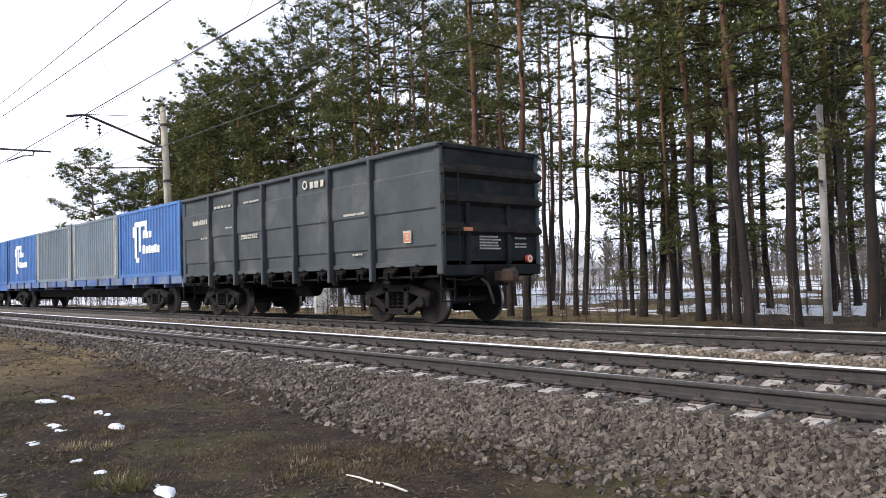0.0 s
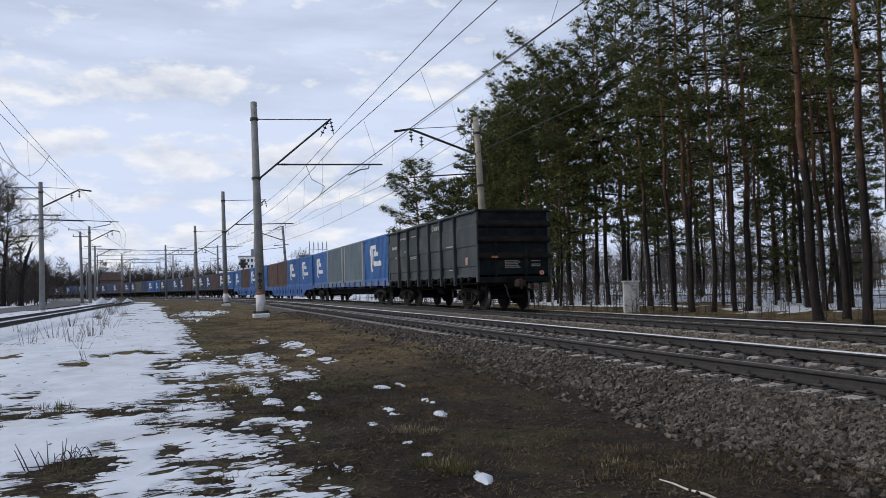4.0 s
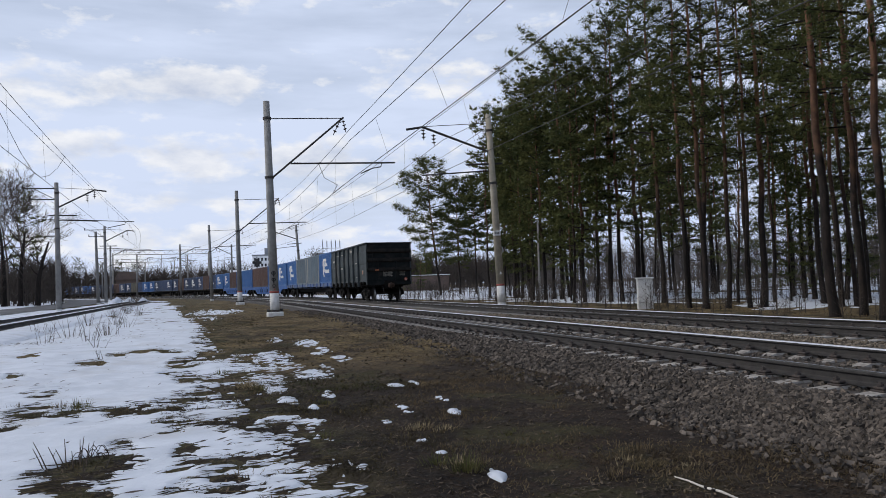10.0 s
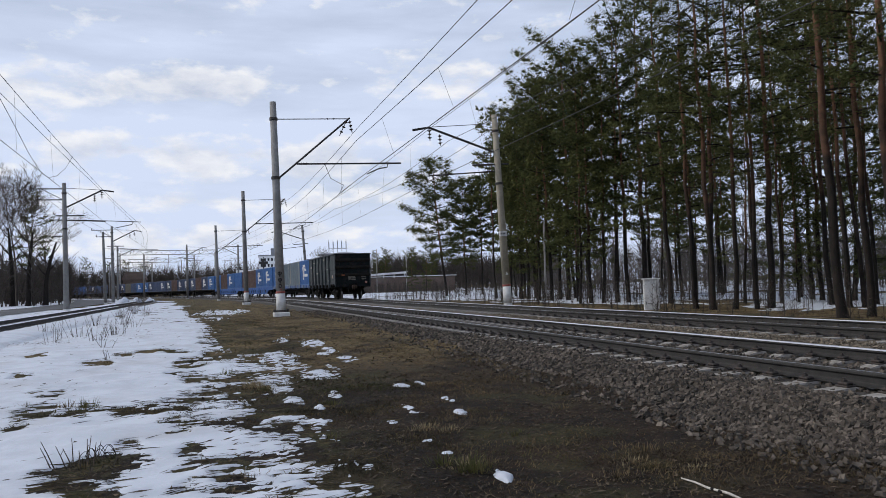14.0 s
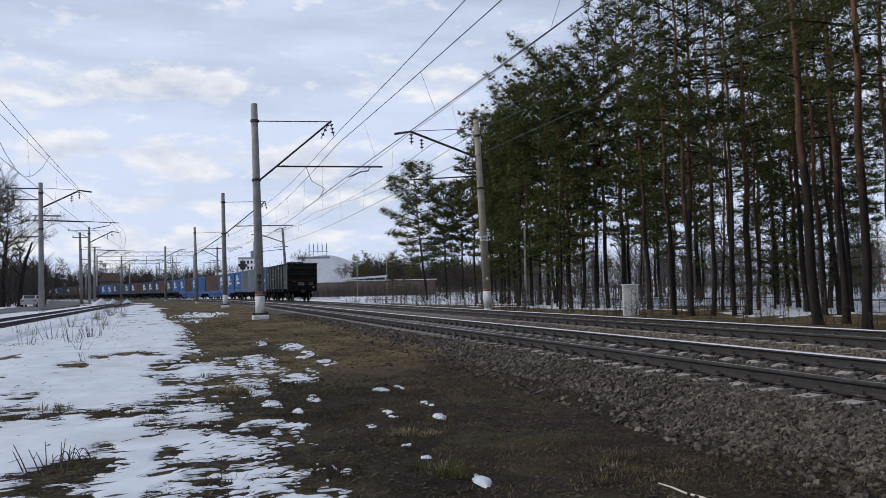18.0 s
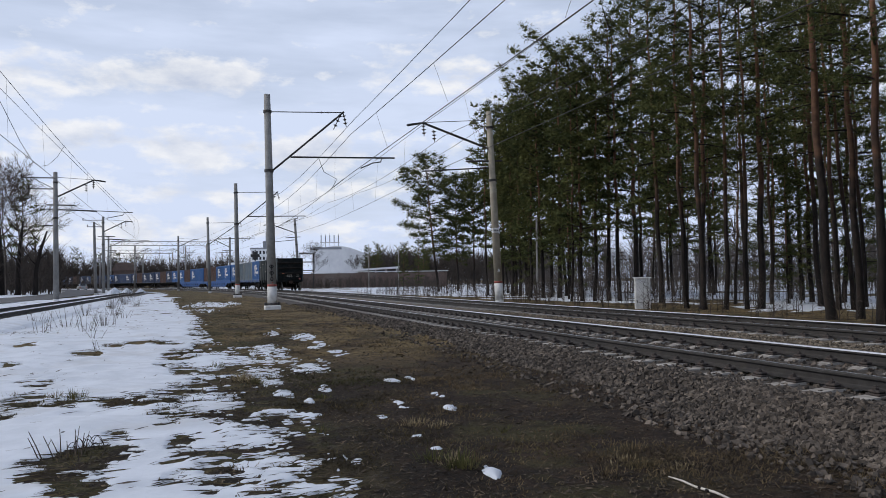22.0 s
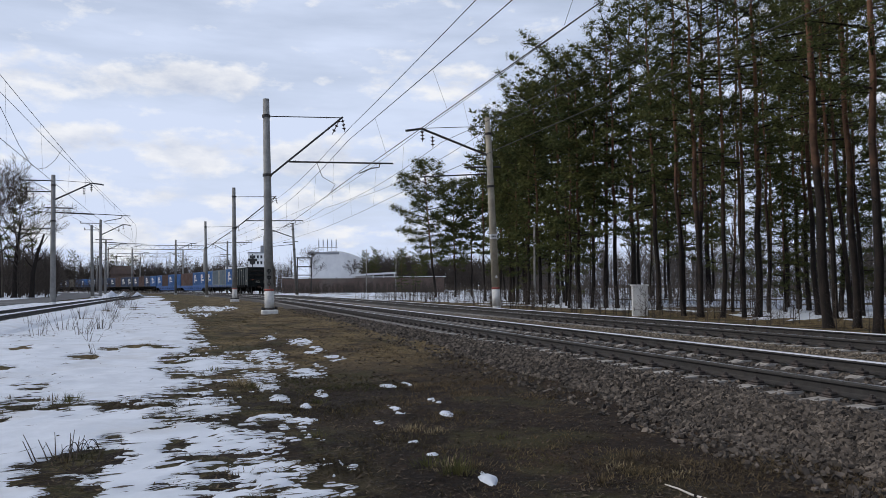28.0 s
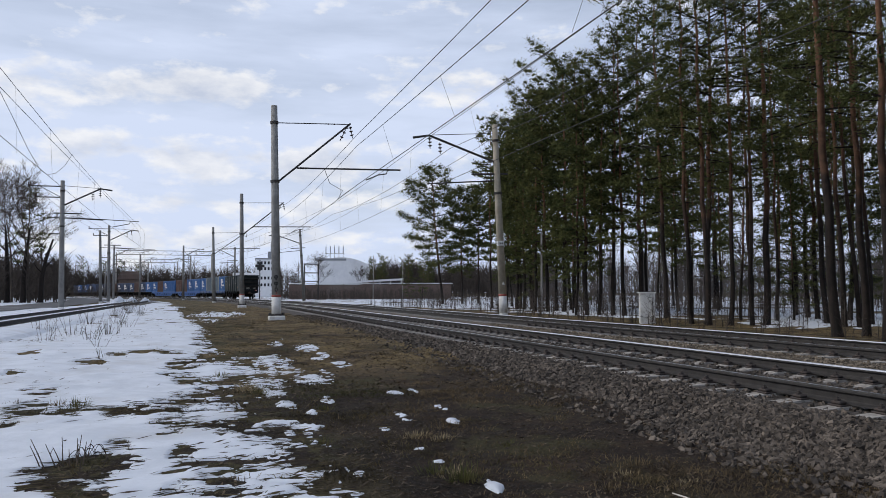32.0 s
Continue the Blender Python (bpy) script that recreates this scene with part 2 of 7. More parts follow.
MAT = {
    "mast_concrete": material("dark_mast_concrete", (0.275, 0.272, 0.262), (0.20, 0.197, 0.19), 3, 0.9, stain=(0.14, 0.13, 0.12), stain_scale=0.9, bump=0.25, vary=0.12),
    "concrete": material("weathered_concrete", (0.33, 0.317, 0.295), (0.25, 0.24, 0.223), 3, 0.9, stain=(0.19, 0.17, 0.15), stain_scale=0.9, bump=0.25, vary=0.1),
    "tan_concrete": material("yellowed_concrete", (0.36, 0.325, 0.255), (0.28, 0.25, 0.195), 3, 0.9, stain=(0.19, 0.165, 0.13), stain_scale=0.9, bump=0.25),
    "sleeper": material("sleeper_concrete", (0.36, 0.335, 0.305), (0.25, 0.23, 0.208), 7, 0.9, stain=(0.10, 0.085, 0.073), stain_scale=3.5, bump=0.4, vary=0.18),
    "whitewash": material("whitewash", (0.72, 0.72, 0.71), (0.6, 0.6, 0.58), 5, 0.85, stain=(0.36, 0.33, 0.3), stain_scale=3),
    "red_band": material("red_paint", (0.38, 0.10, 0.08), (0.30, 0.09, 0.07), 8, 0.7),
    "rail_side": material("rusty_rail", (0.038, 0.035, 0.033), (0.024, 0.022, 0.021), 9, 0.75, bump=0.3, bump_scale=60, stain=(0.052, 0.044, 0.038), stain_scale=1.5),
    "rail_head": material("polished_rail_head", (0.84, 0.84, 0.85), (0.74, 0.74, 0.75), 3, 0.36, 1.0, bump=0.03, stretch=(4, 0.2, 1)),
    "steel_dark": material("dark_steel", (0.045, 0.043, 0.042), (0.03, 0.03, 0.03), 7, 0.7, stain=(0.09, 0.06, 0.045), stain_scale=2, bump=0.3),
    "fastener": material("oily_fastener_iron", (0.035, 0.03, 0.028), (0.06, 0.045, 0.038), 20, 0.7),
    "ballast": material("ballast_stone", (0.114, 0.095, 0.078), (0.056, 0.046, 0.038), 9, 0.95, stain=(0.036, 0.030, 0.025), stain_scale=1.2, island=0.75, bump=0.2),
    "tan_ballast": material("tan_ballast_stone", (0.20, 0.165, 0.125), (0.105, 0.086, 0.064), 9, 0.95, stain=(0.07, 0.056, 0.042), stain_scale=1.2, island=0.55, bump=0.2),
    "tan_bed": material("tan_ballast_bed", (0.15, 0.122, 0.092), (0.055, 0.045, 0.035), 22, 0.95, stain=(0.08, 0.066, 0.05), stain_scale=0.6, bump=0.9, bump_scale=24),
    # its near-black second colour paints the shadows between the stones
    "gravel_bed": material("fine_ballast_bed", (0.082, 0.071, 0.061), (0.022, 0.019, 0.017), 22, 0.95, stain=(0.07, 0.06, 0.052), stain_scale=0.6, bump=0.9, bump_scale=24),
    "wagon_grey": material("gondola_grey_paint", (0.052, 0.063, 0.068), (0.037, 0.046, 0.050), 1.4, 0.68, spec=0.25, stain=(0.125, 0.122, 0.113), stain_scale=0.8, stain_amount=0.5, bump=0.15, bump_scale=9),
    # the gondola's grey again, with the shade of its end put into the colour
    "wagon_end": material("shaded_gondola_paint", (0.014, 0.018, 0.019), (0.009, 0.011, 0.012), 2, 0.8, spec=0.15, stain=(0.045, 0.040, 0.035), stain_scale=1.2, bump=0.2, bump_scale=9),
    "underframe": material("black_grimy_iron", (0.007, 0.0066, 0.0063), (0.013, 0.0118, 0.0105), 5, 0.9, spec=0.12, bump=0.4),
    "bogie": material("bogie_grey_iron", (0.016, 0.0148, 0.0142), (0.010, 0.0094, 0.0088), 6, 0.85, spec=0.15, bump=0.3),
    "wheel": material("wheel_steel", (0.022, 0.0195, 0.018), (0.014, 0.0125, 0.012), 8, 0.7, 0.2, spec=0.2),
    "wheel_rim": material("bright_wheel_tread", (0.3, 0.3, 0.3), None, 8, 0.4, 1.0),
    "blue": material("blue_container_paint", (0.036, 0.128, 0.335), (0.030, 0.10, 0.27), 1.1, 0.5, stain=(0.07, 0.14, 0.33), stain_scale=0.8, stain_amount=0.5, vary=0.15),
    "navy": material("dull_navy_container_paint", (0.045, 0.075, 0.15), (0.04, 0.06, 0.115), 1.1, 0.6, stain=(0.09, 0.09, 0.1), stain_scale=0.8, vary=0.2),
    "brown": material("brown_container_paint", (0.10, 0.055, 0.043), (0.075, 0.044, 0.037), 1.1, 0.65, stain=(0.12, 0.1, 0.09), stain_scale=0.8, vary=0.2),
    "grey": material("slate_container_paint", (0.135, 0.178, 0.210), (0.105, 0.140, 0.170), 1.0, 0.6, stain=(0.20, 0.20, 0.185), stain_scale=0.9, vary=0.12),
    "yellowish": material("drab_container_paint", (0.12, 0.11, 0.085), (0.09, 0.085, 0.07), 1.0, 0.6, vary=0.15),
    "flat_blue": material("flat_wagon_blue", (0.04, 0.095, 0.26), (0.15, 0.18, 0.23), 1.3, 0.6, stain=(0.05, 0.055, 0.08), stain_scale=1.0),
    "bright_blue": material("bright_blue_wagon", (0.035, 0.115, 0.35), (0.025, 0.085, 0.26), 2, 0.55, stain=(0.06, 0.09, 0.18), stain_scale=1.3),
    "white_paint": material("white_paint", (0.78, 0.78, 0.75), (0.66, 0.66, 0.63), 6, 0.6),
    "cream_paint": material("faded_cream_lettering", (0.46, 0.44, 0.37), (0.28, 0.27, 0.25), 12, 0.7),
    "orange_paint": material("orange_plate", (0.5, 0.17, 0.08), (0.4, 0.14, 0.07), 9, 0.6),
    "red_plate": material("red_lamp_disc", (0.62, 0.12, 0.05), (0.48, 0.09, 0.04), 9, 0.45),
    "rust": material("rusty_iron", (0.070, 0.038, 0.025), (0.030, 0.022, 0.018), 7, 0.85, bump=0.4),
    "insulator": material("brown_glazed_porcelain", (0.05, 0.03, 0.025), None, 8, 0.25),
    "wire": material("overhead_copper_wire", (0.07, 0.07, 0.072), (0.05, 0.05, 0.052), 8, 0.6, 0.3, bump=0),
    "bark_low": material("grey_pine_bark", (0.024, 0.017, 0.013), (0.012, 0.009, 0.008), 5, 0.95, bump=1.0, bump_scale=14, stretch=(1, 1, 0.25), vary=0.2),
    "pine_bark": pine_bark(),
    "birch": material("birch_bark", (0.55, 0.53, 0.5), (0.08, 0.07, 0.07), 6, 0.85, bump=0.4, stretch=(0.6, 0.6, 3)),
    "birch_white": material("peeled_birch", (0.66, 0.63, 0.57), (0.48, 0.45, 0.40), 14, 0.8, bump=0.3),
    "needles": leafy(material("pine_needles", (0.116, 0.122, 0.042), (0.056, 0.072, 0.031), 0.9, 0.85, bump=0, stain=(0.128, 0.118, 0.042), stain_scale=0.35, island=0.28, spec=0.1), 0.30),
    "twig": material("bare_twigs", (0.085, 0.068, 0.056), (0.055, 0.045, 0.039), 3, 0.95, bump=0),
    # the twig colour lightened: hazy sunlight on the woods beyond the clearing
    "sunlit_twig": material("sunlit_grey_twigs", (0.125, 0.108, 0.096), (0.08, 0.07, 0.062), 3, 0.95, bump=0),
    "snow": material("old_snow", (0.665, 0.71, 0.785), (0.575, 0.62, 0.69), 2.2, 0.7, stain=(0.46, 0.46, 0.46), stain_scale=0.8, stain_amount=0.4, bump=0.5, bump_scale=12, spec=0.2),
    "grass": leafy(material("dead_grass_blades", (0.195, 0.146, 0.080), (0.062, 0.046, 0.030), 2.2, 0.9, bump=0, stain=(0.068, 0.074, 0.028), stain_scale=0.5, stain_amount=0.7, island=0.45)),
    "straw": leafy(material("bleached_straw_blades", (0.40, 0.33, 0.20), (0.20, 0.155, 0.09), 5, 0.85, bump=0, island=0.35)),
    "green_grass": leafy(material("green_grass_blades", (0.105, 0.108, 0.038), (0.075, 0.075, 0.028), 5, 0.8, bump=0, stain=(0.22, 0.18, 0.09), stain_scale=3, island=0.3)),
    "plaster": material("white_plaster", (0.82, 0.82, 0.82), (0.75, 0.75, 0.76), 0.5, 0.85, stain=(0.5, 0.5, 0.5), stain_scale=0.1),
    "brick": material("dull_red_brickwork", (0.16, 0.112, 0.092), (0.12, 0.09, 0.076), 1.5, 0.9, stain=(0.22, 0.19, 0.17), stain_scale=0.15),
    "roof": material("grey_roofing", (0.30, 0.31, 0.33), (0.25, 0.26, 0.28), 0.5, 0.7),
    "dark_glass": material("dark_window_glass", (0.03, 0.035, 0.04), None, 2, 0.15, bump=0),
    "sign": material("enamel_sign", (0.7, 0.7, 0.68), None, 8, 0.4, bump=0),
    "black_paint": material("black_paint", (0.02, 0.02, 0.02), None, 8, 0.6, bump=0),
    # brown dust on the end beams, deepened by the same painted shade
    "dust": material("shaded_brown_dusty_paint", (0.030, 0.026, 0.022), (0.013, 0.013, 0.0125), 2.5, 0.9, spec=0.15, stain=(0.030, 0.030, 0.029), stain_scale=1.5),
    "wet_grass": leafy(material("wet_grass_blades", (0.115, 0.090, 0.044), (0.036, 0.030, 0.017), 2.2, 0.8, bump=0, stain=(0.06, 0.068, 0.025), stain_scale=0.5, stain_amount=0.8, island=0.45)),
    "asphalt": material("wet_old_asphalt", (0.085, 0.085, 0.088), (0.06, 0.06, 0.062), 0.6, 0.7, stain=(0.2, 0.2, 0.21), stain_scale=0.15),
    "litter": material("fallen_litter", (0.098, 0.072, 0.046), (0.032, 0.025, 0.019), 3.0, 0.9, bump=0, island=0.7),
    "rubber": material("rubber", (0.025, 0.025, 0.025), None, 9, 0.85),
    "car_white": material("dusty_white_car_paint", (0.48, 0.49, 0.50), (0.40, 0.41, 0.42), 2, 0.3, bump=0),
}


# ---------------------------------------------------------------- mesh helpers
class Shape:
    """Collects vertices and faces of one mesh."""

    def __init__(self):
        self.v, self.f = [], []

    def add(self, verts, faces):
        n = len(self.v)
        self.v += [tuple(p) for p in verts]
        self.f += [tuple(i + n for i in q) for q in faces]
        return self

    def box(self, x0, y0, z0, x1, y1, z1, b=0.0, m=None):
        if b <= 0:
            vs = [(x, y, z) for z in (z0, z1) for y in (y0, y1) for x in (x0, x1)]
            fs = [(0, 2, 3, 1), (4, 5, 7, 6), (0, 1, 5, 4), (2, 6, 7, 3), (0, 4, 6, 2), (1, 3, 7, 5)]
        else:
            vs, idx = [], {}
            for sx in (0, 1):
                for sy in (0, 1):
                    for sz in (0, 1):
                        for ax in range(3):
                            p = [(x0, x1)[sx], (y0, y1)[sy], (z0, z1)[sz]]
                            s = (sx, sy, sz)
                            for k in range(3):
                                if k != ax:
                                    p[k] += b if s[k] == 0 else -b
                            idx[sx, sy, sz, ax] = len(vs)
                            vs.append(tuple(p))
            fs = []
            for ax in range(3):
                o = [k for k in range(3) if k != ax]
                for side in (0, 1):
                    q = []
                    for a, c in ((0, 0), (1, 0), (1, 1), (0, 1)):
                        s = [0, 0, 0]
                        s[ax], s[o[0]], s[o[1]] = side, a, c
                        q.append(idx[(*s, ax)])
                    fs.append(tuple(q))
                for a in (0, 1):
                    for c in (0, 1):
                        s0, s1 = [0, 0, 0], [0, 0, 0]
                        s1[ax] = 1
                        for s in (s0, s1):
                            s[o[0]], s[o[1]] = a, c
                        fs.append((idx[(*s0, o[0])], idx[(*s0, o[1])], idx[(*s1, o[1])], idx[(*s1, o[0])]))
            for sx in (0, 1):
                for sy in (0, 1):
                    for sz in (0, 1):
                        fs.append(tuple(idx[sx, sy, sz, k] for k in range(3)))
        if m is not None:
            vs = [m @ Vector(p) for p in vs]
        return self.add(vs, fs)

    def cyl(self, p, q, r0, r1=None, n=10, caps=True):
        r1 = r0 if r1 is None else r1
        p, q = Vector(p), Vector(q)
        d = (q - p).normalized()
        a = d.orthogonal().normalized()
        b = d.cross(a)
        vs = [c + r * (math.cos(t) * a + math.sin(t) * b) for c, r in ((p, r0), (q, r1)) for t in [2 * math.pi * i / n for i in range(n)]]
        fs = [(i, (i + 1) % n, n + (i + 1) % n, n + i) for i in range(n)]
        if caps:
            fs += [tuple(range(n))[::-1], tuple(range(n, 2 * n))]
        return self.add(vs, fs)

    def tube(self, pts, r, n=5):
        pts = [Vector(p) for p in pts]
        rs = r if isinstance(r, (list, tuple)) else [r] * len(pts)
        vs, a = [], None
        for i, p in enumerate(pts):
            d = (pts[min(i + 1, len(pts) - 1)] - pts[max(i - 1, 0)]).normalized()
            a = d.orthogonal().normalized() if a is None else (a - a.dot(d) * d).normalized()
            b = d.cross(a)
            vs += [p + rs[i] * (math.cos(t) * a + math.sin(t) * b) for t in [2 * math.pi * k / n for k in range(n)]]
        fs = [(i * n + k, i * n + (k + 1) % n, (i + 1) * n + (k + 1) % n, (i + 1) * n + k) for i in range(len(pts) - 1) for k in range(n)]
        fs += [tuple(range(n))[::-1], tuple(range(len(vs) - n, len(vs)))]
        return self.add(vs, fs)

    def extrude(self, profile, frames, close=True):
        """A closed profile (u, w) swept through frames (matrices): u to the frame's x, w to its z."""
        n = len(profile)
        vs = [f @ Vector((u, 0, w)) for f in frames for u, w in profile]
        fs = [(i * n + k, i * n + (k + 1) % n, (i + 1) * n + (k + 1) % n, (i + 1) * n + k) for i in range(len(frames) - 1) for k in range(n)]
        if close:
            fs += [tuple(range(n))[::-1], tuple(range(len(vs) - n, len(vs)))]
        return self.add(vs, fs)

    def mesh(self, name, mat, smooth=False):
        me = bpy.data.meshes.new(name)
        me.from_pydata([tuple(p) for p in self.v], [], self.f)
        bm = bmesh.new()
        bm.from_mesh(me)
        bmesh.ops.recalc_face_normals(bm, faces=bm.faces)
        bm.to_mesh(me)
        bm.free()
        me.materials.append(mat)
        if smooth:
            me.shade_smooth()
        else:
            me.shade_flat()
        return me


def quick_mesh(name, verts, faces, mats, smooth=False, which=None):
    """A mesh from numpy arrays: verts (n, 3), faces (m, 3 or 4)."""
    me = bpy.data.meshes.new(name)
    verts, faces = np.asarray(verts, np.float32), np.asarray(faces, np.int32)
    k = faces.shape[1]
    me.vertices.add(len(verts))
    me.vertices.foreach_set("co", verts.ravel())
    me.loops.add(faces.size)
    me.loops.foreach_set("vertex_index", faces.ravel())
    me.polygons.add(len(faces))
    me.polygons.foreach_set("loop_start", np.arange(0, faces.size, k, dtype=np.int32))
    for m in mats:
        me.materials.append(m)
    if which is not None:
        me.polygons.foreach_set("material_index", np.asarray(which, np.int32))
    if smooth:
        me.polygons.foreach_set("use_smooth", np.ones(len(faces), bool))
    me.update(calc_edges=True)
    me.validate()
    if not smooth:
        me.shade_flat()
    return me


def part(name, shape, mat, parent, label="", smooth=False, m=None):
    me = shape if isinstance(shape, bpy.types.Mesh) else shape.mesh(name, mat, smooth)
    ob = new(name, me)
    ob.parent = parent
    if m is not None:
        ob.matrix_basis = m
    return tagged(ob, label)


def thing(name, label, category, group="", kind="", m=None, data=None):
    ob = new(name, data)
    if m is not None:
        ob.matrix_basis = m
    return tagged(ob, label, category, group, kind)


def fbm(x, y, scale, octaves=5, seed=0):
    """Smooth noise of about -1 to 1 on numpy arrays."""
    r = np.random.RandomState(seed + 11)
    tab = r.rand(256, 256).astype(np.float32)
    out, amp, tot = np.zeros(np.broadcast(x, y).shape), 1.0, 0.0
    for o in range(octaves):
        u, v = x * scale + 17.3 * o, y * scale + 9.1 * o
        iu, iv = np.floor(u).astype(int), np.floor(v).astype(int)
        fu, fv = u - iu, v - iv
        fu, fv = fu * fu * (3 - 2 * fu), fv * fv * (3 - 2 * fv)
        g = lambda a, b: tab[a % 256, b % 256]
        val = (g(iu, iv) * (1 - fu) + g(iu + 1, iv) * fu) * (1 - fv) + (g(iu, iv + 1) * (1 - fu) + g(iu + 1, iv + 1) * fu) * fv
        out += amp * (val * 2 - 1)
        tot, amp, scale = tot + amp, amp * 0.55, scale * 2.03
    return out / tot * 1.6


# ---------------------------------------------------------------- the line
NEAR, FAR, SIDE = 7.295, 11.50, -7.20      # centres of the tracks on the straight
BEND_Y, BEND_R = 50.0, 570.0               # the main line bends to the left
SIDE_Y, SIDE_R, SIDE_Z = 92.0, 500.0, 0.08
FAR_Z, CANT = 0.07, 0.045                  # the far track lies higher; the near track is canted


def on_line(off, s):
    """Place and heading on a track of the main line (off: its x on the straight), s metres along the far track."""
    if s <= BEND_Y:
        return off, s, 0.0
    a = (s - BEND_Y) / BEND_R
    r = BEND_R + off - FAR
    return FAR - BEND_R + r * math.cos(a), BEND_Y + r * math.sin(a), a


def on_side(off, s):
    if s <= SIDE_Y:
        return off, s, 0.0
    a = (s - SIDE_Y) / SIDE_R
    r = SIDE_R + off - SIDE
    return SIDE - SIDE_R + r * math.cos(a), SIDE_Y + r * math.sin(a), a


def line_x(off, y, side=False):
    """x of a track at y, on numpy arrays."""
    y0, r0, c = (SIDE_Y, SIDE_R, SIDE) if side else (BEND_Y, BEND_R, FAR)
    r = r0 + off - c
    d = np.clip(y - y0, 0, r * 0.95)
    return off - (r - np.sqrt(r * r - d * d))


def ground_z(x, y):
    x, y = np.asarray(x, float), np.asarray(y, float)
    lx = x - line_x(NEAR, y) + NEAR                       # measured from the line, as if it ran straight
    sx = x - line_x(SIDE, y, True) + SIDE
    z = -0.24 - 0.30 * np.exp(-np.clip(y, 0, None) ** 2 / 260.0)
    ramp = lambda a, lo, hi: np.clip((a - lo) / (hi - lo), 0, 1) ** 2 * (3 - 2 * np.clip((a - lo) / (hi - lo), 0, 1))
    z = z + (-0.50 - z) * ramp(lx, 15.0, 18.5)            # lower beyond the tracks
    z = z + 0.06 * fbm(x, y, 0.22, 4, 3) * (1 - ramp(y, 60, 120)) + 0.018 * fbm(x, y, 1.7, 3, 5)
    bed = -0.192                                         # top of the ballast
    up = ramp(lx, 4.85, 5.75) * (1 - ramp(lx, 13.4, 14.9))
    bed = bed + 0.04 * ramp(lx, 6.4, 8.2) + 0.035 * ramp(lx, 9.0, 10.2)
    z = z + (bed - z) * up
    bed = -0.218
    up2 = ramp(sx, SIDE - 2.6, SIDE - 1.6) * (1 - ramp(sx, SIDE + 1.6, SIDE + 2.6))
    return z + (bed + SIDE_Z - z) * up2


def ground_material():
    m = bpy.data.materials.new("spring_ground")
    m.use_nodes = True
    nt = m.node_tree
    bs = nt.nodes["Principled BSDF"]
    nd, ln = nt.nodes.new, nt.links.new
    bs.inputs["Roughness"].default_value = 0.95
    bs.inputs["Specular IOR Level"].default_value = 0.2
    tc = nd("ShaderNodeTexCoord")

    def tex(sc, detail=8):
        n = nd("ShaderNodeTexNoise")
        n.inputs["Scale"].default_value, n.inputs["Detail"].default_value, n.inputs["Roughness"].default_value = sc, detail, 0.65
        ln(tc.outputs["Object"], n.inputs["Vector"])
        return n.outputs[0]

    def mix(a, b, fac, lo=0.4, hi=0.6):
        r = nd("ShaderNodeMapRange")
        r.interpolation_type = "SMOOTHSTEP"
        r.inputs[1].default_value, r.inputs[2].default_value = lo, hi
        ln(fac, r.inputs[0])
        n = nd("ShaderNodeMix")
        n.data_type = "RGBA"
        ln(r.outputs[0], n.inputs[0])
        for sock, v in ((n.inputs[6], a), (n.inputs[7], b)):
            if isinstance(v, tuple):
                sock.default_value = (*v, 1)
            else:
                ln(v, sock)
        return n.outputs[2]

    soil = mix((0.029, 0.021, 0.0165), (0.062, 0.043, 0.030), tex(7.0))
    soil = mix(soil, (0.088, 0.060, 0.037), tex(1.3), 0.46, 0.64)
    soil = mix(soil, (0.022, 0.019, 0.016), tex(24.0), 0.5, 0.7)
    soil = mix(soil, (0.15, 0.12, 0.08), tex(55.0), 0.60, 0.72)
    # soaked, darker soil along the melting snow
    sp = nd("ShaderNodeSeparateXYZ")
    ln(tc.outputs["Object"], sp.inputs[0])
    wob = nd("ShaderNodeMath")
    wob.operation = "MULTIPLY_ADD"
    wob.inputs[1].default_value = 3.0
    ln(tex(0.5), wob.inputs[0])
    ln(sp.outputs[0], wob.inputs[2])
    wet = mix((0.47, 0.45, 0.42), (0.70, 0.66, 0.63), wob.outputs[0], 2.2, 4.6)
    tint = nd("ShaderNodeMix")
    tint.data_type, tint.blend_type = "RGBA", "MULTIPLY"
    tint.inputs[0].default_value = 1.0
    ln(soil, tint.inputs[6])
    ln(wet, tint.inputs[7])
    soil = tint.outputs[2]
    soil = mix(soil, (0.014, 0.0115, 0.0095), tex(30.0), 0.48, 0.62)
    soil = mix(soil, (0.016, 0.0125, 0.010), tex(1.1), 0.55, 0.68)
    # tan turf further along the bank, then mats of olive and tan grass
    far = nd("ShaderNodeMath")
    far.operation = "MULTIPLY_ADD"
    far.inputs[1].default_value = 9.0
    ln(tex(0.6), far.inputs[0])
    ln(sp.outputs[1], far.inputs[2])
    turf = mix(soil, mix((0.185, 0.136, 0.064), (0.085, 0.062, 0.034), tex(9.0), 0.42, 0.62), tex(0.8), 0.36, 0.52)
    soil = mix(soil, turf, far.outputs[0], 14.5, 21.0)
    soil = mix(soil, (0.052, 0.046, 0.020), tex(0.45), 0.52, 0.62)
    moss = mix(soil, mix((0.084, 0.070, 0.033), (0.038, 0.038, 0.015), tex(5.0), 0.42, 0.60), tex(2.0), 0.47, 0.58)
    soil = mix(moss, soil, wob.outputs[0], 2.3, 3.2)
    soil = mix(soil, (0.060, 0.046, 0.028), tex(0.9), 0.56, 0.70)
    soil = mix(soil, (0.017, 0.014, 0.011), tex(38.0), 0.54, 0.66)
    ln(soil, bs.inputs["Base Color"])
    b = nd("ShaderNodeBump")
    b.inputs["Strength"].default_value, b.inputs["Distance"].default_value = 0.9, 0.05
    ln(tex(18.0), b.inputs["Height"])
    ln(b.outputs[0], bs.inputs["Normal"])
    return m


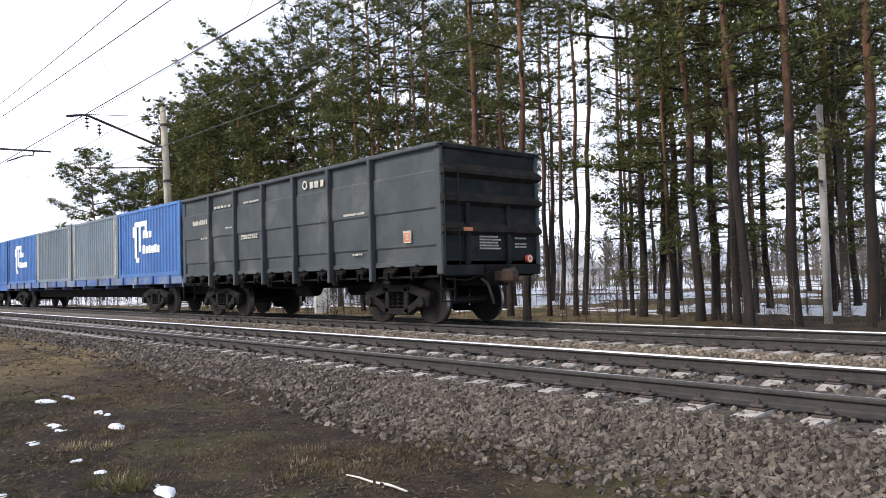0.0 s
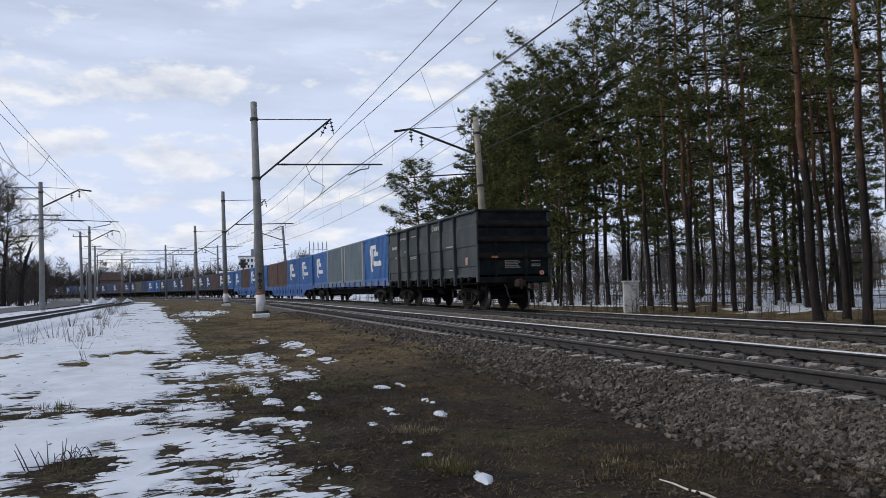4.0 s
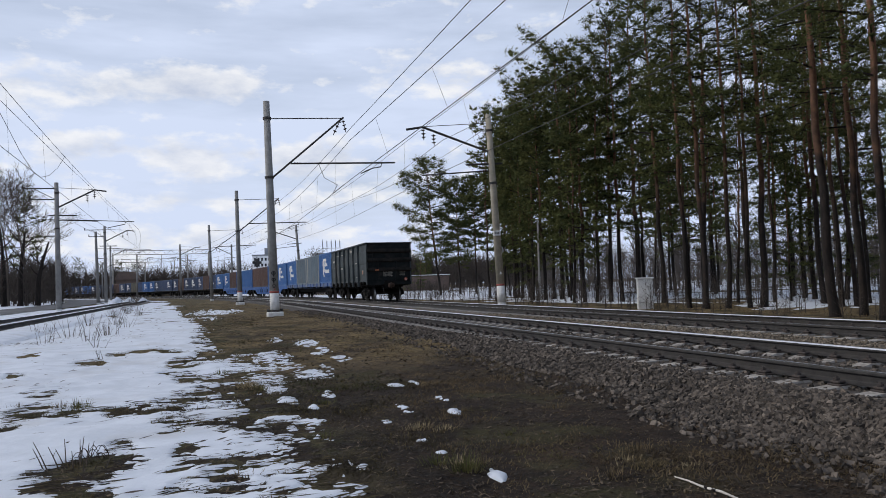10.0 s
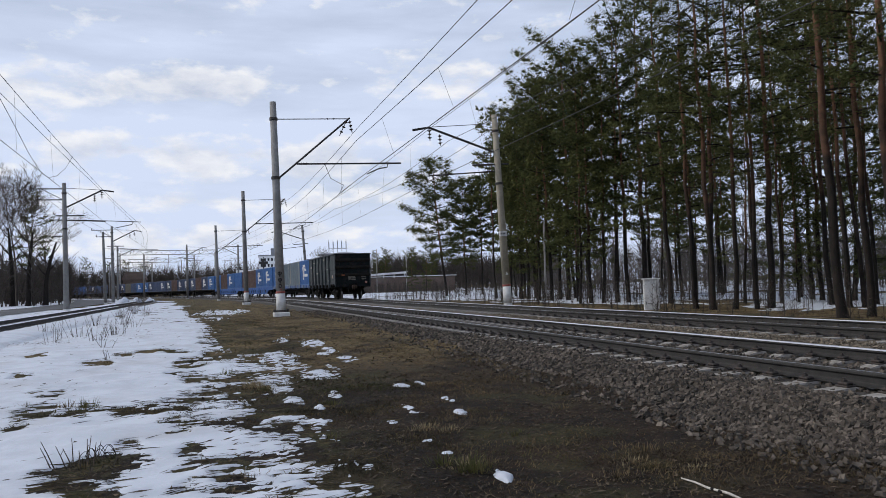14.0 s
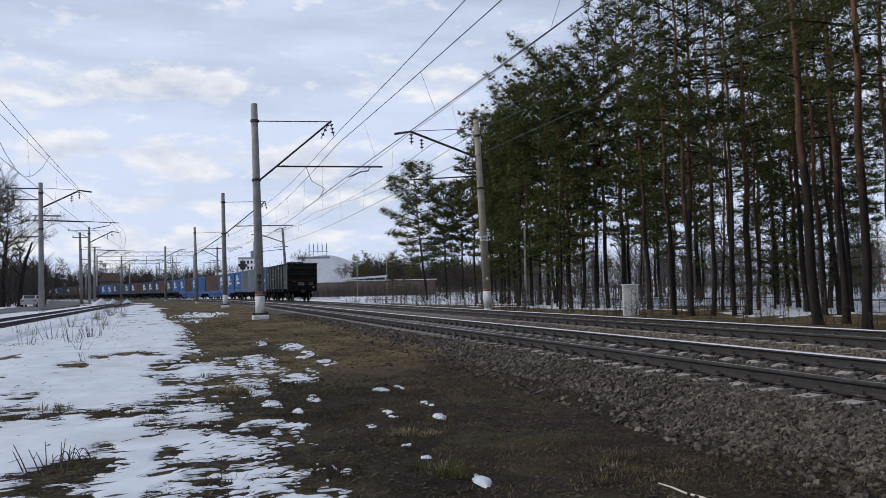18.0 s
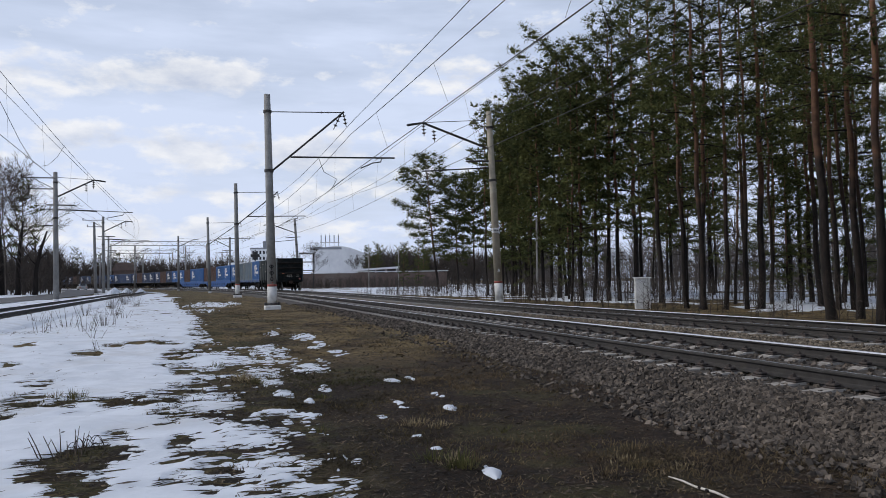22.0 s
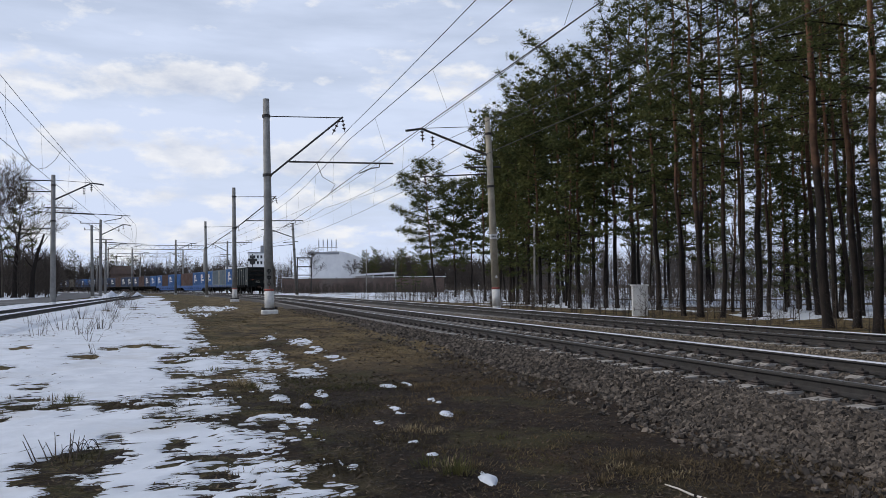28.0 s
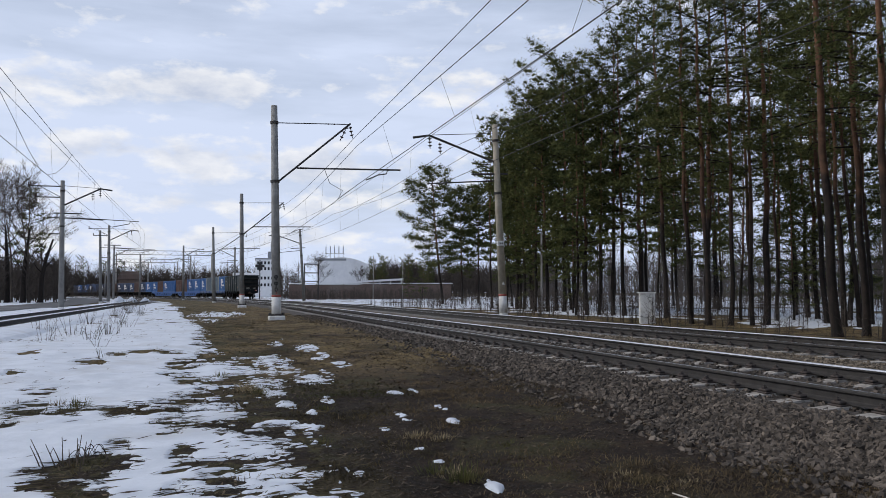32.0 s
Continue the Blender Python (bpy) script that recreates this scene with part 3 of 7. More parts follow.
def graded(lo, hi, fine_lo, fine_hi, step, grow):
    """Coordinates with fine steps in the middle that grow outwards."""
    mid = list(np.arange(fine_lo, fine_hi, step))
    a, s = fine_hi, step
    right = []
    while a < hi:
        right.append(a)
        s *= grow
        a += s
    right.append(hi)
    a, s = fine_lo, step
    left = []
    while a > lo:
        s *= grow
        a -= s
        left.append(max(a, lo))
    return np.array(left[::-1] + mid + right)


def sheet(xs, ys, zf):
    X, Y = np.meshgrid(xs, ys)
    Z = zf(X, Y)
    n = len(xs)
    i = (np.arange(len(ys) - 1)[:, None] * n + np.arange(n - 1)[None, :]).ravel()
    return np.stack([X.ravel(), Y.ravel(), Z.ravel()], 1), np.stack([i, i + 1, i + n + 1, i + n], 1)


GROUND = ground_material()
gv, gf = sheet(graded(-3000, 3000, -6, 15.2, 0.19, 1.10), graded(-2000, 4000, -4, 18, 0.19, 1.07), ground_z)
cx, cy = gv[gf].mean(1)[:, 0], gv[gf].mean(1)[:, 1]
lx = cx - line_x(NEAR, cy) + NEAR
sx = cx - line_x(SIDE, cy, True) + SIDE
edge = 0.22 * fbm(cx, cy, 0.8, 4, 8)
bedded = ((lx > 5.12 + edge) & (lx < 14.3 + edge) & (cy < 330)) | ((sx > SIDE - 2.0) & (sx < SIDE + 2.0) & (cy < 330))
ground = thing("ground", "brown spring ground with dead grass and a ballast bed under the tracks", "ground", kind="structure",
               data=quick_mesh("ground", gv, gf, [GROUND, MAT["gravel_bed"], MAT["tan_bed"]], True, bedded.astype(int) * np.where((lx > 9.3 + edge) & (sx > 0), 2, 1)))


EDGE_Y = (4.0, 5.5, 6.1, 6.9, 7.7, 8.6, 9.5, 10.5, 12.1, 13.2, 14.3, 16.0, 17.8, 21.9, 30.2, 41.8, 129.0)
EDGE_X = (0.30, 0.72, 0.68, 0.74, 0.68, 0.48, 0.46, 0.50, 0.38, 0.42, 0.74, 0.74, 0.22, 0.07, -0.02, -0.80, -4.45)


def snow_field(x, y):
    """Above zero where snow lies."""
    lx = x - line_x(NEAR, y) + NEAR
    sx = x - line_x(SIDE, y, True) + SIDE
    d = np.interp(y, EDGE_Y, EDGE_X) - x                  # metres inside the edge
    near = np.exp(-np.clip(y - 8, 0, None) ** 2 / 160.0)
    rough = 0.45 * fbm(x * 0.5, y * 1.2, 1.6, 5, 21) + 0.65 * fbm(x * 0.6 + 0.25 * y, y * 1.4, 3.6, 5, 23) + 0.6 * fbm(x * 0.6 - 0.2 * y, y * 1.5, 9.0, 4, 24) + 0.5 * fbm(x * 0.7, y * 1.4, 17.0, 3, 25)
    band = np.exp(-((d - 0.12) / 0.6) ** 2)
    f = np.clip(d * 1.15, -3, 0.62) + rough * (0.13 + band * (0.25 + 0.62 * near)) + 0.02
    # bare patches with grass
    streak = 0.95 + 0.8 * fbm(x * 0.5, y * 1.6, 4.0, 4, 29) + 0.8 * fbm(x * 0.5, y * 1.8, 10.0, 3, 30)
    for hx, hy, rx, ry in HUMMOCKS + FAR_HUMMOCKS:
        f = f - 1.35 * np.exp(-(((x - hx) / (1.12 * rx)) ** 2 + ((y - hy) / (1.12 * ry)) ** 2)) * streak
    f = np.where(y < 5.2, f - 0.5 * np.clip(5.2 - y, 0, 3), f)
    for hx, hy, rx, ry in SCRAPS + PATCHES:
        r2 = ((x - hx) / rx) ** 2 + ((y - hy) / ry) ** 2
        f = np.maximum(f, 0.30 * (1 - r2) + 1.15 * fbm(x * 0.8, y * 1.3, 12.0, 5, 31) * np.exp(-r2 / 3.0) - 0.08)
    f = np.maximum(f, np.where(y > 8, 0.95 * fbm(x * 0.8, y * 1.1, 3.4, 5, 35) - 0.80 - 0.26 * np.clip(lx - 0.9, 0, 9) - 0.012 * np.clip(y - 10, 0, 60), -1.0))
    f = np.where((sx > SIDE - 1.9) & (sx < SIDE + 1.9), f - 0.50 - 0.5 * ((np.abs(np.abs(sx - SIDE) - 0.795) < 0.16)), f)
    f = np.where(lx > 4.2, -1.0, f)
    return f


HUMMOCKS = [(-0.96, 7.17, 0.34, 0.62), (-0.78, 6.21, 0.17, 0.24), (-0.72, 8.18, 0.10, 0.12), (-0.68, 7.59, 0.15, 0.24), (-0.58, 7.28, 0.13, 0.08), (-0.25, 8.52, 0.13, 0.18), (-0.13, 7.47, 0.10, 0.28),
            (0.23, 7.03, 0.20, 0.28), (0.16, 6.31, 0.25, 0.33), (-0.18, 6.8, 0.08, 0.11), (-0.18, 6.24, 0.09, 0.16), (-0.81, 10.28, 0.28, 0.55), (-0.44, 10.21, 0.16, 0.33), (-0.15, 11.13, 0.28, 0.6),
            (-0.24, 9.95, 0.18, 0.35), (-0.26, 9.11, 0.28, 0.25), (0.85, 10.16, 0.32, 0.66), (0.82, 11.75, 0.42, 1.1), (0.55, 8.79, 0.22, 0.42)]
FAR_HUMMOCKS = [(-0.19, 13.72, 0.22, 0.75), (0.33, 16.72, 0.32, 0.5), (0.56, 13.11, 0.2, 0.7), (-0.58, 14.45, 0.12, 0.2), (-0.29, 15.96, 0.3, 0.8), (-2.06, 10.98, 0.22, 0.7), (-1.57, 10.74, 0.26, 0.5),
                (-2.25, 12.92, 0.24, 0.45), (-3.08, 15.0, 0.18, 0.33), (-2.04, 9.77, 0.1, 0.25), (-3.54, 19.04, 0.23, 0.56), (-2.07, 16.74, 0.28, 0.5), (-1.72, 18.23, 0.17, 0.4), (-1.11, 18.81, 0.36, 0.3),
                (-0.55, 18.55, 0.21, 0.33)]
# last scraps of snow in the grass: small ones, then wider ones further along
SCRAPS = [(1.39, 15.85, 0.32, 1.38), (1.39, 14.16, 0.37, 0.43), (1.76, 12.84, 0.26, 0.64), (2.15, 13.72, 0.06, 0.61), (0.98, 12.71, 0.29, 0.92), (1.01, 11.31, 0.15, 0.38), (1.08, 10.14, 0.104, 0.208), (1.65, 10.39, 0.08, 0.224),
          (1.3, 9.48, 0.056, 0.16), (0.82, 8.75, 0.24, 0.24), (1.11, 8.58, 0.17, 0.18), (0.92, 8.27, 0.048, 0.144), (1.08, 8.1, 0.056, 0.256), (1.1, 7.65, 0.048, 0.072), (1.17, 7.45, 0.04, 0.072), (2.61, 17.15, 0.11, 0.7),
          (2.45, 18.79, 0.28, 0.83), (2.63, 14.77, 0.14, 0.39), (1.86, 20.47, 0.15, 0.7), (2.25, 22.15, 0.13, 0.34), (2.29, 8.93, 0.048, 0.352), (2.23, 8.57, 0.04, 0.104), (1.89, 8.17, 0.056, 0.136), (2.77, 8.39, 0.056, 0.136),
          (2.9, 9.29, 0.048, 0.184), (2.03, 7.14, 0.072, 0.056), (1.25, 6.38, 0.064, 0.184), (2.64, 10.75, 0.104, 0.224), (2.97, 10.84, 0.04, 0.192), (2.05, 6.51, 0.064, 0.072), (0.84, 6.65, 0.04, 0.056), (1.07, 6.09, 0.024, 0.04),
          (0.46, 7.39, 0.25, 0.23), (0.68, 6.98, 0.16, 0.2), (0.59, 6.54, 0.23, 0.21), (0.52, 6.18, 0.29, 0.2)]
PATCHES = [(2.36, 16.32, 0.1, 0.35), (1.07, 17.01, 0.43, 0.26), (0.7, 48.0, 1.0, 6.0), (2.2, 50.0, 0.3, 3.5), (0.2, 38.0, 0.7, 2.0)]


def snow_sheet(xs, ys, field, lift, name, label):
    X, Y = np.meshgrid(xs, ys)
    F = field(X, Y)
    Z = ground_z(X, Y) + np.clip(F * 0.08, -0.05, lift * 0.7) + 0.012 * fbm(X, Y, 0.9, 3, 44) * (F > 0)
    on_bed = np.abs(X - line_x(SIDE, Y, True)) < 2.3
    Z = Z + 0.055 * on_bed
    n = len(xs)
    i = (np.arange(len(ys) - 1)[:, None] * n + np.arange(n - 1)[None, :]).ravel()
    q = np.stack([i, i + 1, i + n + 1, i + n], 1)
    q = q[(F.ravel()[q] > -0.02).any(1)]
    used, inv = np.unique(q, return_inverse=True)
    v = np.stack([X.ravel(), Y.ravel(), Z.ravel()], 1)[used]
    return thing(name, label, "snow", kind="stuff", data=quick_mesh(name, v, inv.reshape(-1, 4), [MAT["snow"]], True))


snow_sheet(graded(-40, 4.2, -3, 3.65, 0.038, 1.035), graded(-8, 75, 3.2, 12.5, 0.042, 1.02), snow_field, 0.026, "snow", "thin melting snow with ragged edges over brown grass")


def far_snow(x, y):
    lx = x - line_x(NEAR, y) + NEAR
    sx = x - line_x(SIDE, y, True) + SIDE
    f = 0.55 + 0.5 * fbm(x, y, 0.07, 5, 51)
    left = np.where((sx < SIDE - 2.4) & ((np.abs(sx - SIDE + 8.6) > 3.4 + 0.5 * fbm(x, y, 0.4, 4, 57)) | (y < 60)), f, -1.0)
    mid = np.where((sx > SIDE + 2.0) & (lx < -1.6) & (y > 70), f, -1.0)
    right = np.where((lx > 19.5) & (y > -4), 0.16 + 0.16 * np.clip((y - 35) / 20, 0, 1) + 0.75 * fbm(x, y, 0.13, 5, 53) - np.exp(-((lx - 19) / 3.0) ** 2), -1.0)
    return np.maximum(np.maximum(left, mid), right)


snow_sheet(graded(-260, 190, 17, 60, 0.45, 1.06), graded(-6, 330, 0, 90, 0.5, 1.03), far_snow, 0.05, "snow", "patchy old snow over the fields and the forest floor")

rx_ = np.linspace(-3.2, 3.2, 5)
ry_ = np.arange(-230.0, 262.0, 3.0)
rv = np.array([(float(line_x(SIDE, y, True)) - 8.6 + u, y, float(ground_z(float(line_x(SIDE, y, True)) - 8.6 + u, y)) + 0.06) for y in ry_ for u in rx_])
ri = (np.arange(len(ry_) - 1)[:, None] * 5 + np.arange(4)[None, :]).ravel()
thing("road", "grey wet asphalt road beside the side track", "road", kind="structure", data=quick_mesh("road", rv, np.stack([ri, ri + 1, ri + 6, ri + 5], 1), [MAT["asphalt"]], True))

# ---------------------------------------------------------------- tracks
RAIL = [(-0.075, -0.152), (0.075, -0.152), (0.075, -0.141), (0.022, -0.126), (0.009, -0.112), (0.009, -0.055), (0.030, -0.043), (0.0365, -0.036), (0.0365, -0.016),
        (0.024, 0.0), (-0.024, 0.0), (-0.0365, -0.016), (-0.0365, -0.034), (-0.030, -0.043), (-0.009, -0.055), (-0.009, -0.112), (-0.022, -0.126), (-0.075, -0.141)]


def rail_mesh(off, place, z, stations, inner):
    frames = []
    for s in stations:
        x, y, a = place(off, s)
        frames.append(Matrix.Translation((x, y, z)) @ Matrix.Rotation(a, 4, "Z"))
    sh = Shape().extrude(RAIL, frames)
    me = sh.mesh("rail", MAT["rail_side"])
    me.materials.append(MAT["rail_head"])
    n = len(RAIL)
    for p in me.polygons:
        worn = ((9, 10), (10, 11)) if inner < 0 else ((9, 10), (8, 9))
        if {i % n for i in p.vertices} in [set(w) for w in worn]:
            p.material_index = 1
    return me


def sleeper_shape():
    sh = Shape()
    prof = [(-1.35, 0.19), (-0.95, 0.20), (-0.55, 0.20), (-0.3, 0.145), (0.3, 0.145), (0.55, 0.20), (0.95, 0.20), (1.35, 0.19)]
    vs, fs = [], []
    for x, h in prof:
        vs += [(x, -0.145, -0.20), (x, 0.145, -0.20), (x, 0.095, -0.20 + h), (x, -0.095, -0.20 + h)]
    for i in range(len(prof) - 1):
        for k in range(4):
            fs.append((i * 4 + k, i * 4 + (k + 1) % 4, i * 4 + 4 + (k + 1) % 4, i * 4 + 4 + k))
    fs += [(3, 2, 1, 0), tuple(range(len(vs) - 4, len(vs)))]
    return sh.add(vs, fs)


def fastener_shape():
    sh = Shape()
    sh.box(-0.20, -0.085, 0.0, 0.20, 0.085, 0.02, 0.005)
    for s in (-1, 1):
        sh.box(s * 0.135 - 0.05, -0.065, 0.02, s * 0.135 + 0.05, 0.065, 0.055, 0.012)
        sh.cyl((s * 0.15, 0, 0.05), (s * 0.15, 0, 0.095), 0.019, 0.019, 6)
        sh.cyl((s * 0.15, 0, 0.055), (s * 0.15, 0, 0.08), 0.036, 0.036, 6)
    return sh


SLEEPER, FASTENER = sleeper_shape().mesh("sleeper", MAT["sleeper"]), fastener_shape().mesh("fastener", MAT["fastener"])


def track(label, off, place, z, y0, y1, fast_to, cant=0.0):
    top = thing("railway_track", label, "track", "railway tracks", "structure")
    stations = list(np.arange(y0, 40, 8.0)) + list(np.arange(40, y1 + 1, 5.0))
    for s in (-1, 1):
        part("rail", rail_mesh(off + s * 0.795, place, z + cant * (s > 0), stations, -s), None, top, "steel rail with polished head")
    s, k = y0 + 0.3, 0
    while s < y1:
        x, y, a = place(off, s)
        dx = 0.02 * math.sin(k * 12.9)
        part("sleeper", SLEEPER, None, top, m=pose(x + dx, y, z - 0.162 + cant / 2, 0, -math.degrees(cant / 1.59), math.degrees(a) + 0.6 * math.sin(k * 7.7)))
        if -9 < s < fast_to:
            for g in (-0.795, 0.795):
                px, py, pa = place(off + g, s)
                part("fastener", FASTENER, None, top, m=pose(px, py, z - 0.162 + cant * (g > 0), 0, -math.degrees(cant / 1.59), math.degrees(pa)))
        s += 0.545 if s < 70 else 2.2
        k += 1
    return top


track("near railway track of steel rails on concrete sleepers", NEAR, on_line, 0.0, -14.0, 330, 60, CANT)
track("far railway track of steel rails on concrete sleepers", FAR, on_line, FAR_Z, -14.0, 330, 24)
track("side railway track curving away through the snow", SIDE, on_side, SIDE_Z, 6.0, 300, 0)


# ---------------------------------------------------------------- the train: local +y is the way it goes, z = 0 the rail top
def bogie_parts(parent, yc):
    """One two-axle bogie with cast side frames, springs and wheelsets; returns the wheelsets."""
    bog = part("bogie", Shape().box(-0.95, yc - 0.22, 0.42, 0.95, yc + 0.22, 0.78, 0.04), MAT["underframe"], parent, "grimy cast-iron bogie", m=pose(0, 0, FAR_Z))
    for s in (-1, 1):
        x0, x1 = s * 1.02 - 0.07, s * 1.02 + 0.07
        sh = Shape()
        # bars that leave the windows open
        def bar(a, b, t):
            ya, za, yb, zb = *a, *b
            d = Vector((0, yb - ya, zb - za))
            L = d.length
            ang = math.atan2(zb - za, yb - ya)
            sh.box(x0 - (0.02 if t > 0.13 else 0), -t * 0.2, -t / 2, x1 + (0.02 if t > 0.13 else 0), L + t * 0.2, t / 2, 0.02, Matrix.Translation((0, yc + ya, za)) @ Matrix.Rotation(ang, 4, "X"))
        bar((-1.1, 0.60), (-0.45, 0.77), 0.20)
        bar((-0.45, 0.77), (0.45, 0.77), 0.17)
        bar((0.45, 0.77), (1.1, 0.60), 0.20)
        bar((-0.88, 0.55), (-0.36, 0.27), 0.16)
        bar((0.36, 0.27), (0.88, 0.55), 0.16)
        bar((-0.40, 0.26), (0.40, 0.26), 0.14)
        bar((-0.34, 0.27), (-0.34, 0.77), 0.15)
        bar((0.34, 0.27), (0.34, 0.77), 0.15)
        part("side_frame", sh, MAT["bogie"], bog)
        for i in (-0.2, 0, 0.2):
            coil = [(s * 1.02 + 0.07 * math.cos(k * math.pi / 4), yc + i + 0.07 * math.sin(k * math.pi / 4), 0.33 + 0.0105 * k) for k in range(33)]
            part("coil_spring", Shape().tube(coil, 0.02, 3), MAT["underframe"], bog)
            part("spring_core", Shape().cyl((s * 1.02, yc + i, 0.33), (s * 1.02, yc + i, 0.67), 0.045, 0.045, 8), MAT["underframe"], bog)
        for w in (-0.925, 0.925):
            ab = Shape().box(s * 1.04 - 0.1, yc + w - 0.17, 0.35, s * 1.04 + 0.1, yc + w + 0.17, 0.64, 0.05)
            ab.cyl((s * 1.10, yc + w, 0.48), (s * 1.20, yc + w, 0.48), 0.12, 0.11, 12)
            part("axle_box", ab, MAT["bogie"], bog)
    sets = []
    for w in (-0.925, 0.925):
        ws = Shape()
        ws.cyl((-0.98, 0, 0), (0.98, 0, 0), 0.08, 0.08, 10)
        for s in (-1, 1):
            a, b = sorted((s * 0.725, s * 0.855))
            ws.cyl((s * 0.725, 0, 0), (s * 0.757, 0, 0), 0.503, 0.503, 32)
            ws.cyl((s * 0.757, 0, 0), (s * 0.857, 0, 0), 0.482, 0.474, 32)
            ws.cyl((s * 0.857, 0, 0), (s * 0.875, 0, 0), 0.42, 0.30, 24)
            ws.cyl((s * 0.85, 0, 0), (s * 0.91, 0, 0), 0.16, 0.13, 16)
            for h in range(3):
                t = h * 2.094
                ws.box(s * 0.865 - 0.02, -0.05, 0.22, s * 0.865 + 0.02, 0.05, 0.33, 0.01, Matrix.Rotation(t, 4, "X"))
        o = part("wheelset", ws, MAT["wheel"], parent, "steel wheelset with bright treads", m=pose(0, yc + w, 0.478 + FAR_Z))
        me = o.data
        me.materials.append(MAT["wheel_rim"])
        for p in me.polygons:
            c = p.center
            r = math.hypot(c.y, c.z)
            if 0.44 < r and abs(p.normal.x) < 0.5 and abs(c.x) > 0.76:
                p.material_index = 1
        sets.append(o)
    return sets


def gondola(top_z=3.77, L=12.62):
    """A four-axle open wagon; y runs from 0 (tail end) to L."""
    g = thing("gondola_wagon", "grey steel open gondola wagon at the tail of the train", "railway wagon")
    W, z0 = 1.49, 1.13
    posts = [2.30, 3.98, 5.60, 7.22, 8.88, 10.52]
    floor = Shape().box(-W + 0.06, 0.06, 1.30, W - 0.06, L - 0.06, 1.38)
    part("floor_plate", floor, MAT["underframe"], g)
    for s in (-1, 1):
        x = s * (W - 0.065)
        edges = [0.06] + posts + [L - 0.06]
        # plate with three pressed horizontal steps in each panel
        for a, b in zip(edges, edges[1:]):
            zs = [z0 + 0.22, 1.68, 1.72, 2.43, 2.47, 3.20, 3.24, top_z - 0.10]
            xo = [0, 0, 0.028, 0.028, 0.056, 0.056, 0.025, 0.025]
            va = []
            for zz, o in zip(zs, xo):
                va += [(x + s * (o - 0.02), a, zz), (x + s * (o - 0.02), b, zz)]
            n = len(va)
            fs = [(2 * k, 2 * k + 1, 2 * k + 3, 2 * k + 2) for k in range(len(zs) - 1)]
            vb = [(p[0] - s * 0.02, p[1], p[2]) for p in va]
            fb = [(q[3] + n, q[2] + n, q[1] + n, q[0] + n) for q in fs]
            m_ = len(zs) * 2
            fe = [(2 * k, 2 * k + 2, 2 * k + 2 + m_, 2 * k + m_) for k in range(len(zs) - 1)] + [(2 * k + 1, 2 * k + 1 + m_, 2 * k + 3 + m_, 2 * k + 3) for k in range(len(zs) - 1)]
            part("side_panel", Shape().add(va + vb, fs + fb + fe), MAT["wagon_grey"], g, "grey painted steel panel with dust streaks")
        for y in posts:
            ps = Shape().box(min(x, x + s * 0.145), y - 0.05, z0 - 0.14, max(x, x + s * 0.145), y + 0.05, top_z - 0.06, 0.02)
            part("side_post", ps, MAT["wagon_grey"], g)
        for y in (0.09, L - 0.09):
            ps = Shape().box(min(x - s * 0.05, x + s * 0.04), y - 0.09, z0 - 0.02, max(x - s * 0.05, x + s * 0.04), y + 0.09, top_z - 0.06, 0.02)
            part("corner_post", ps, MAT["wagon_grey"], g)
        rail = Shape().box(min(x - s * 0.06, x + s * 0.11), 0, top_z - 0.10, max(x - s * 0.06, x + s * 0.11), L, top_z, 0.025)
        part("top_chord", rail, MAT["wagon_grey"], g)
        sill = Shape().box(min(x - s * 0.04, x + s * 0.03), 0.05, z0 + 0.16, max(x - s * 0.04, x + s * 0.03), L - 0.05, z0 + 0.27, 0.015)
        part("lower_chord", sill, MAT["wagon_grey"], g)
        for a, b in zip([0.1] + posts, posts + [L - 0.1]):
            m = (a + b) / 2
            for yy in (m - 0.42, m + 0.42):
                hs = Shape()
                hs.box(min(x, x + s * 0.09), yy - 0.05, z0 - 0.04, max(x, x + s * 0.09), yy + 0.05, z0 + 0.2, 0.02)
                hs.box(min(x, x + s * 0.13), yy - 0.16, z0 + 0.03, max(x, x + s * 0.13), yy + 0.10, z0 + 0.10, 0.02)
                hs.cyl((x + s * 0.06, yy - 0.22, z0 + 0.12), (x + s * 0.06, yy + 0.22, z0 + 0.12), 0.022, 0.022, 6)
                hs.box(min(x, x + s * 0.06), yy + 0.16, z0 - 0.12, max(x, x + s * 0.06), yy + 0.22, z0 + 0.12, 0.015)
                part("hatch_latch", hs, MAT["underframe"], g)
            fl = Shape().box(min(s * 0.25, x), a + 0.08, 1.05, max(s * 0.25, x), b - 0.08, 1.10, 0.01, )
            part("floor_hatch", fl, MAT["underframe"], g)
    for e, y in ((-1, 0.0), (1, L)):
        ew = Shape()
        yy = y - e * 0.06
        zs = [1.26, 1.95, 1.95, 2.42, 2.42, 2.93, 2.93, top_z - 0.12]
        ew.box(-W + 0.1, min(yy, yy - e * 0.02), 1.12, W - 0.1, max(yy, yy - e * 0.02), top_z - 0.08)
        part("end_wall", ew, MAT["wagon_end"], g, "grey end wall with pressed beams, shade put into its paint")
        for z, h, d in ((2.05, 0.20, 0.13), (2.66, 0.20, 0.15), (3.24, 0.22, 0.16)):
            bm_ = Shape()
            ya, yb = yy, yy + e * d
            vs = [(-W + 0.03, ya, z - h / 2 - 0.05), (W - 0.03, ya, z - h / 2 - 0.05), (W - 0.03, yb, z - h / 2 + 0.03), (-W + 0.03, yb, z - h / 2 + 0.03),
                  (-W + 0.03, yb, z - h / 2 + 0.10), (W - 0.03, yb, z - h / 2 + 0.10), (W - 0.03, ya, z + h / 2 + 0.03), (-W + 0.03, ya, z + h / 2 + 0.03)]
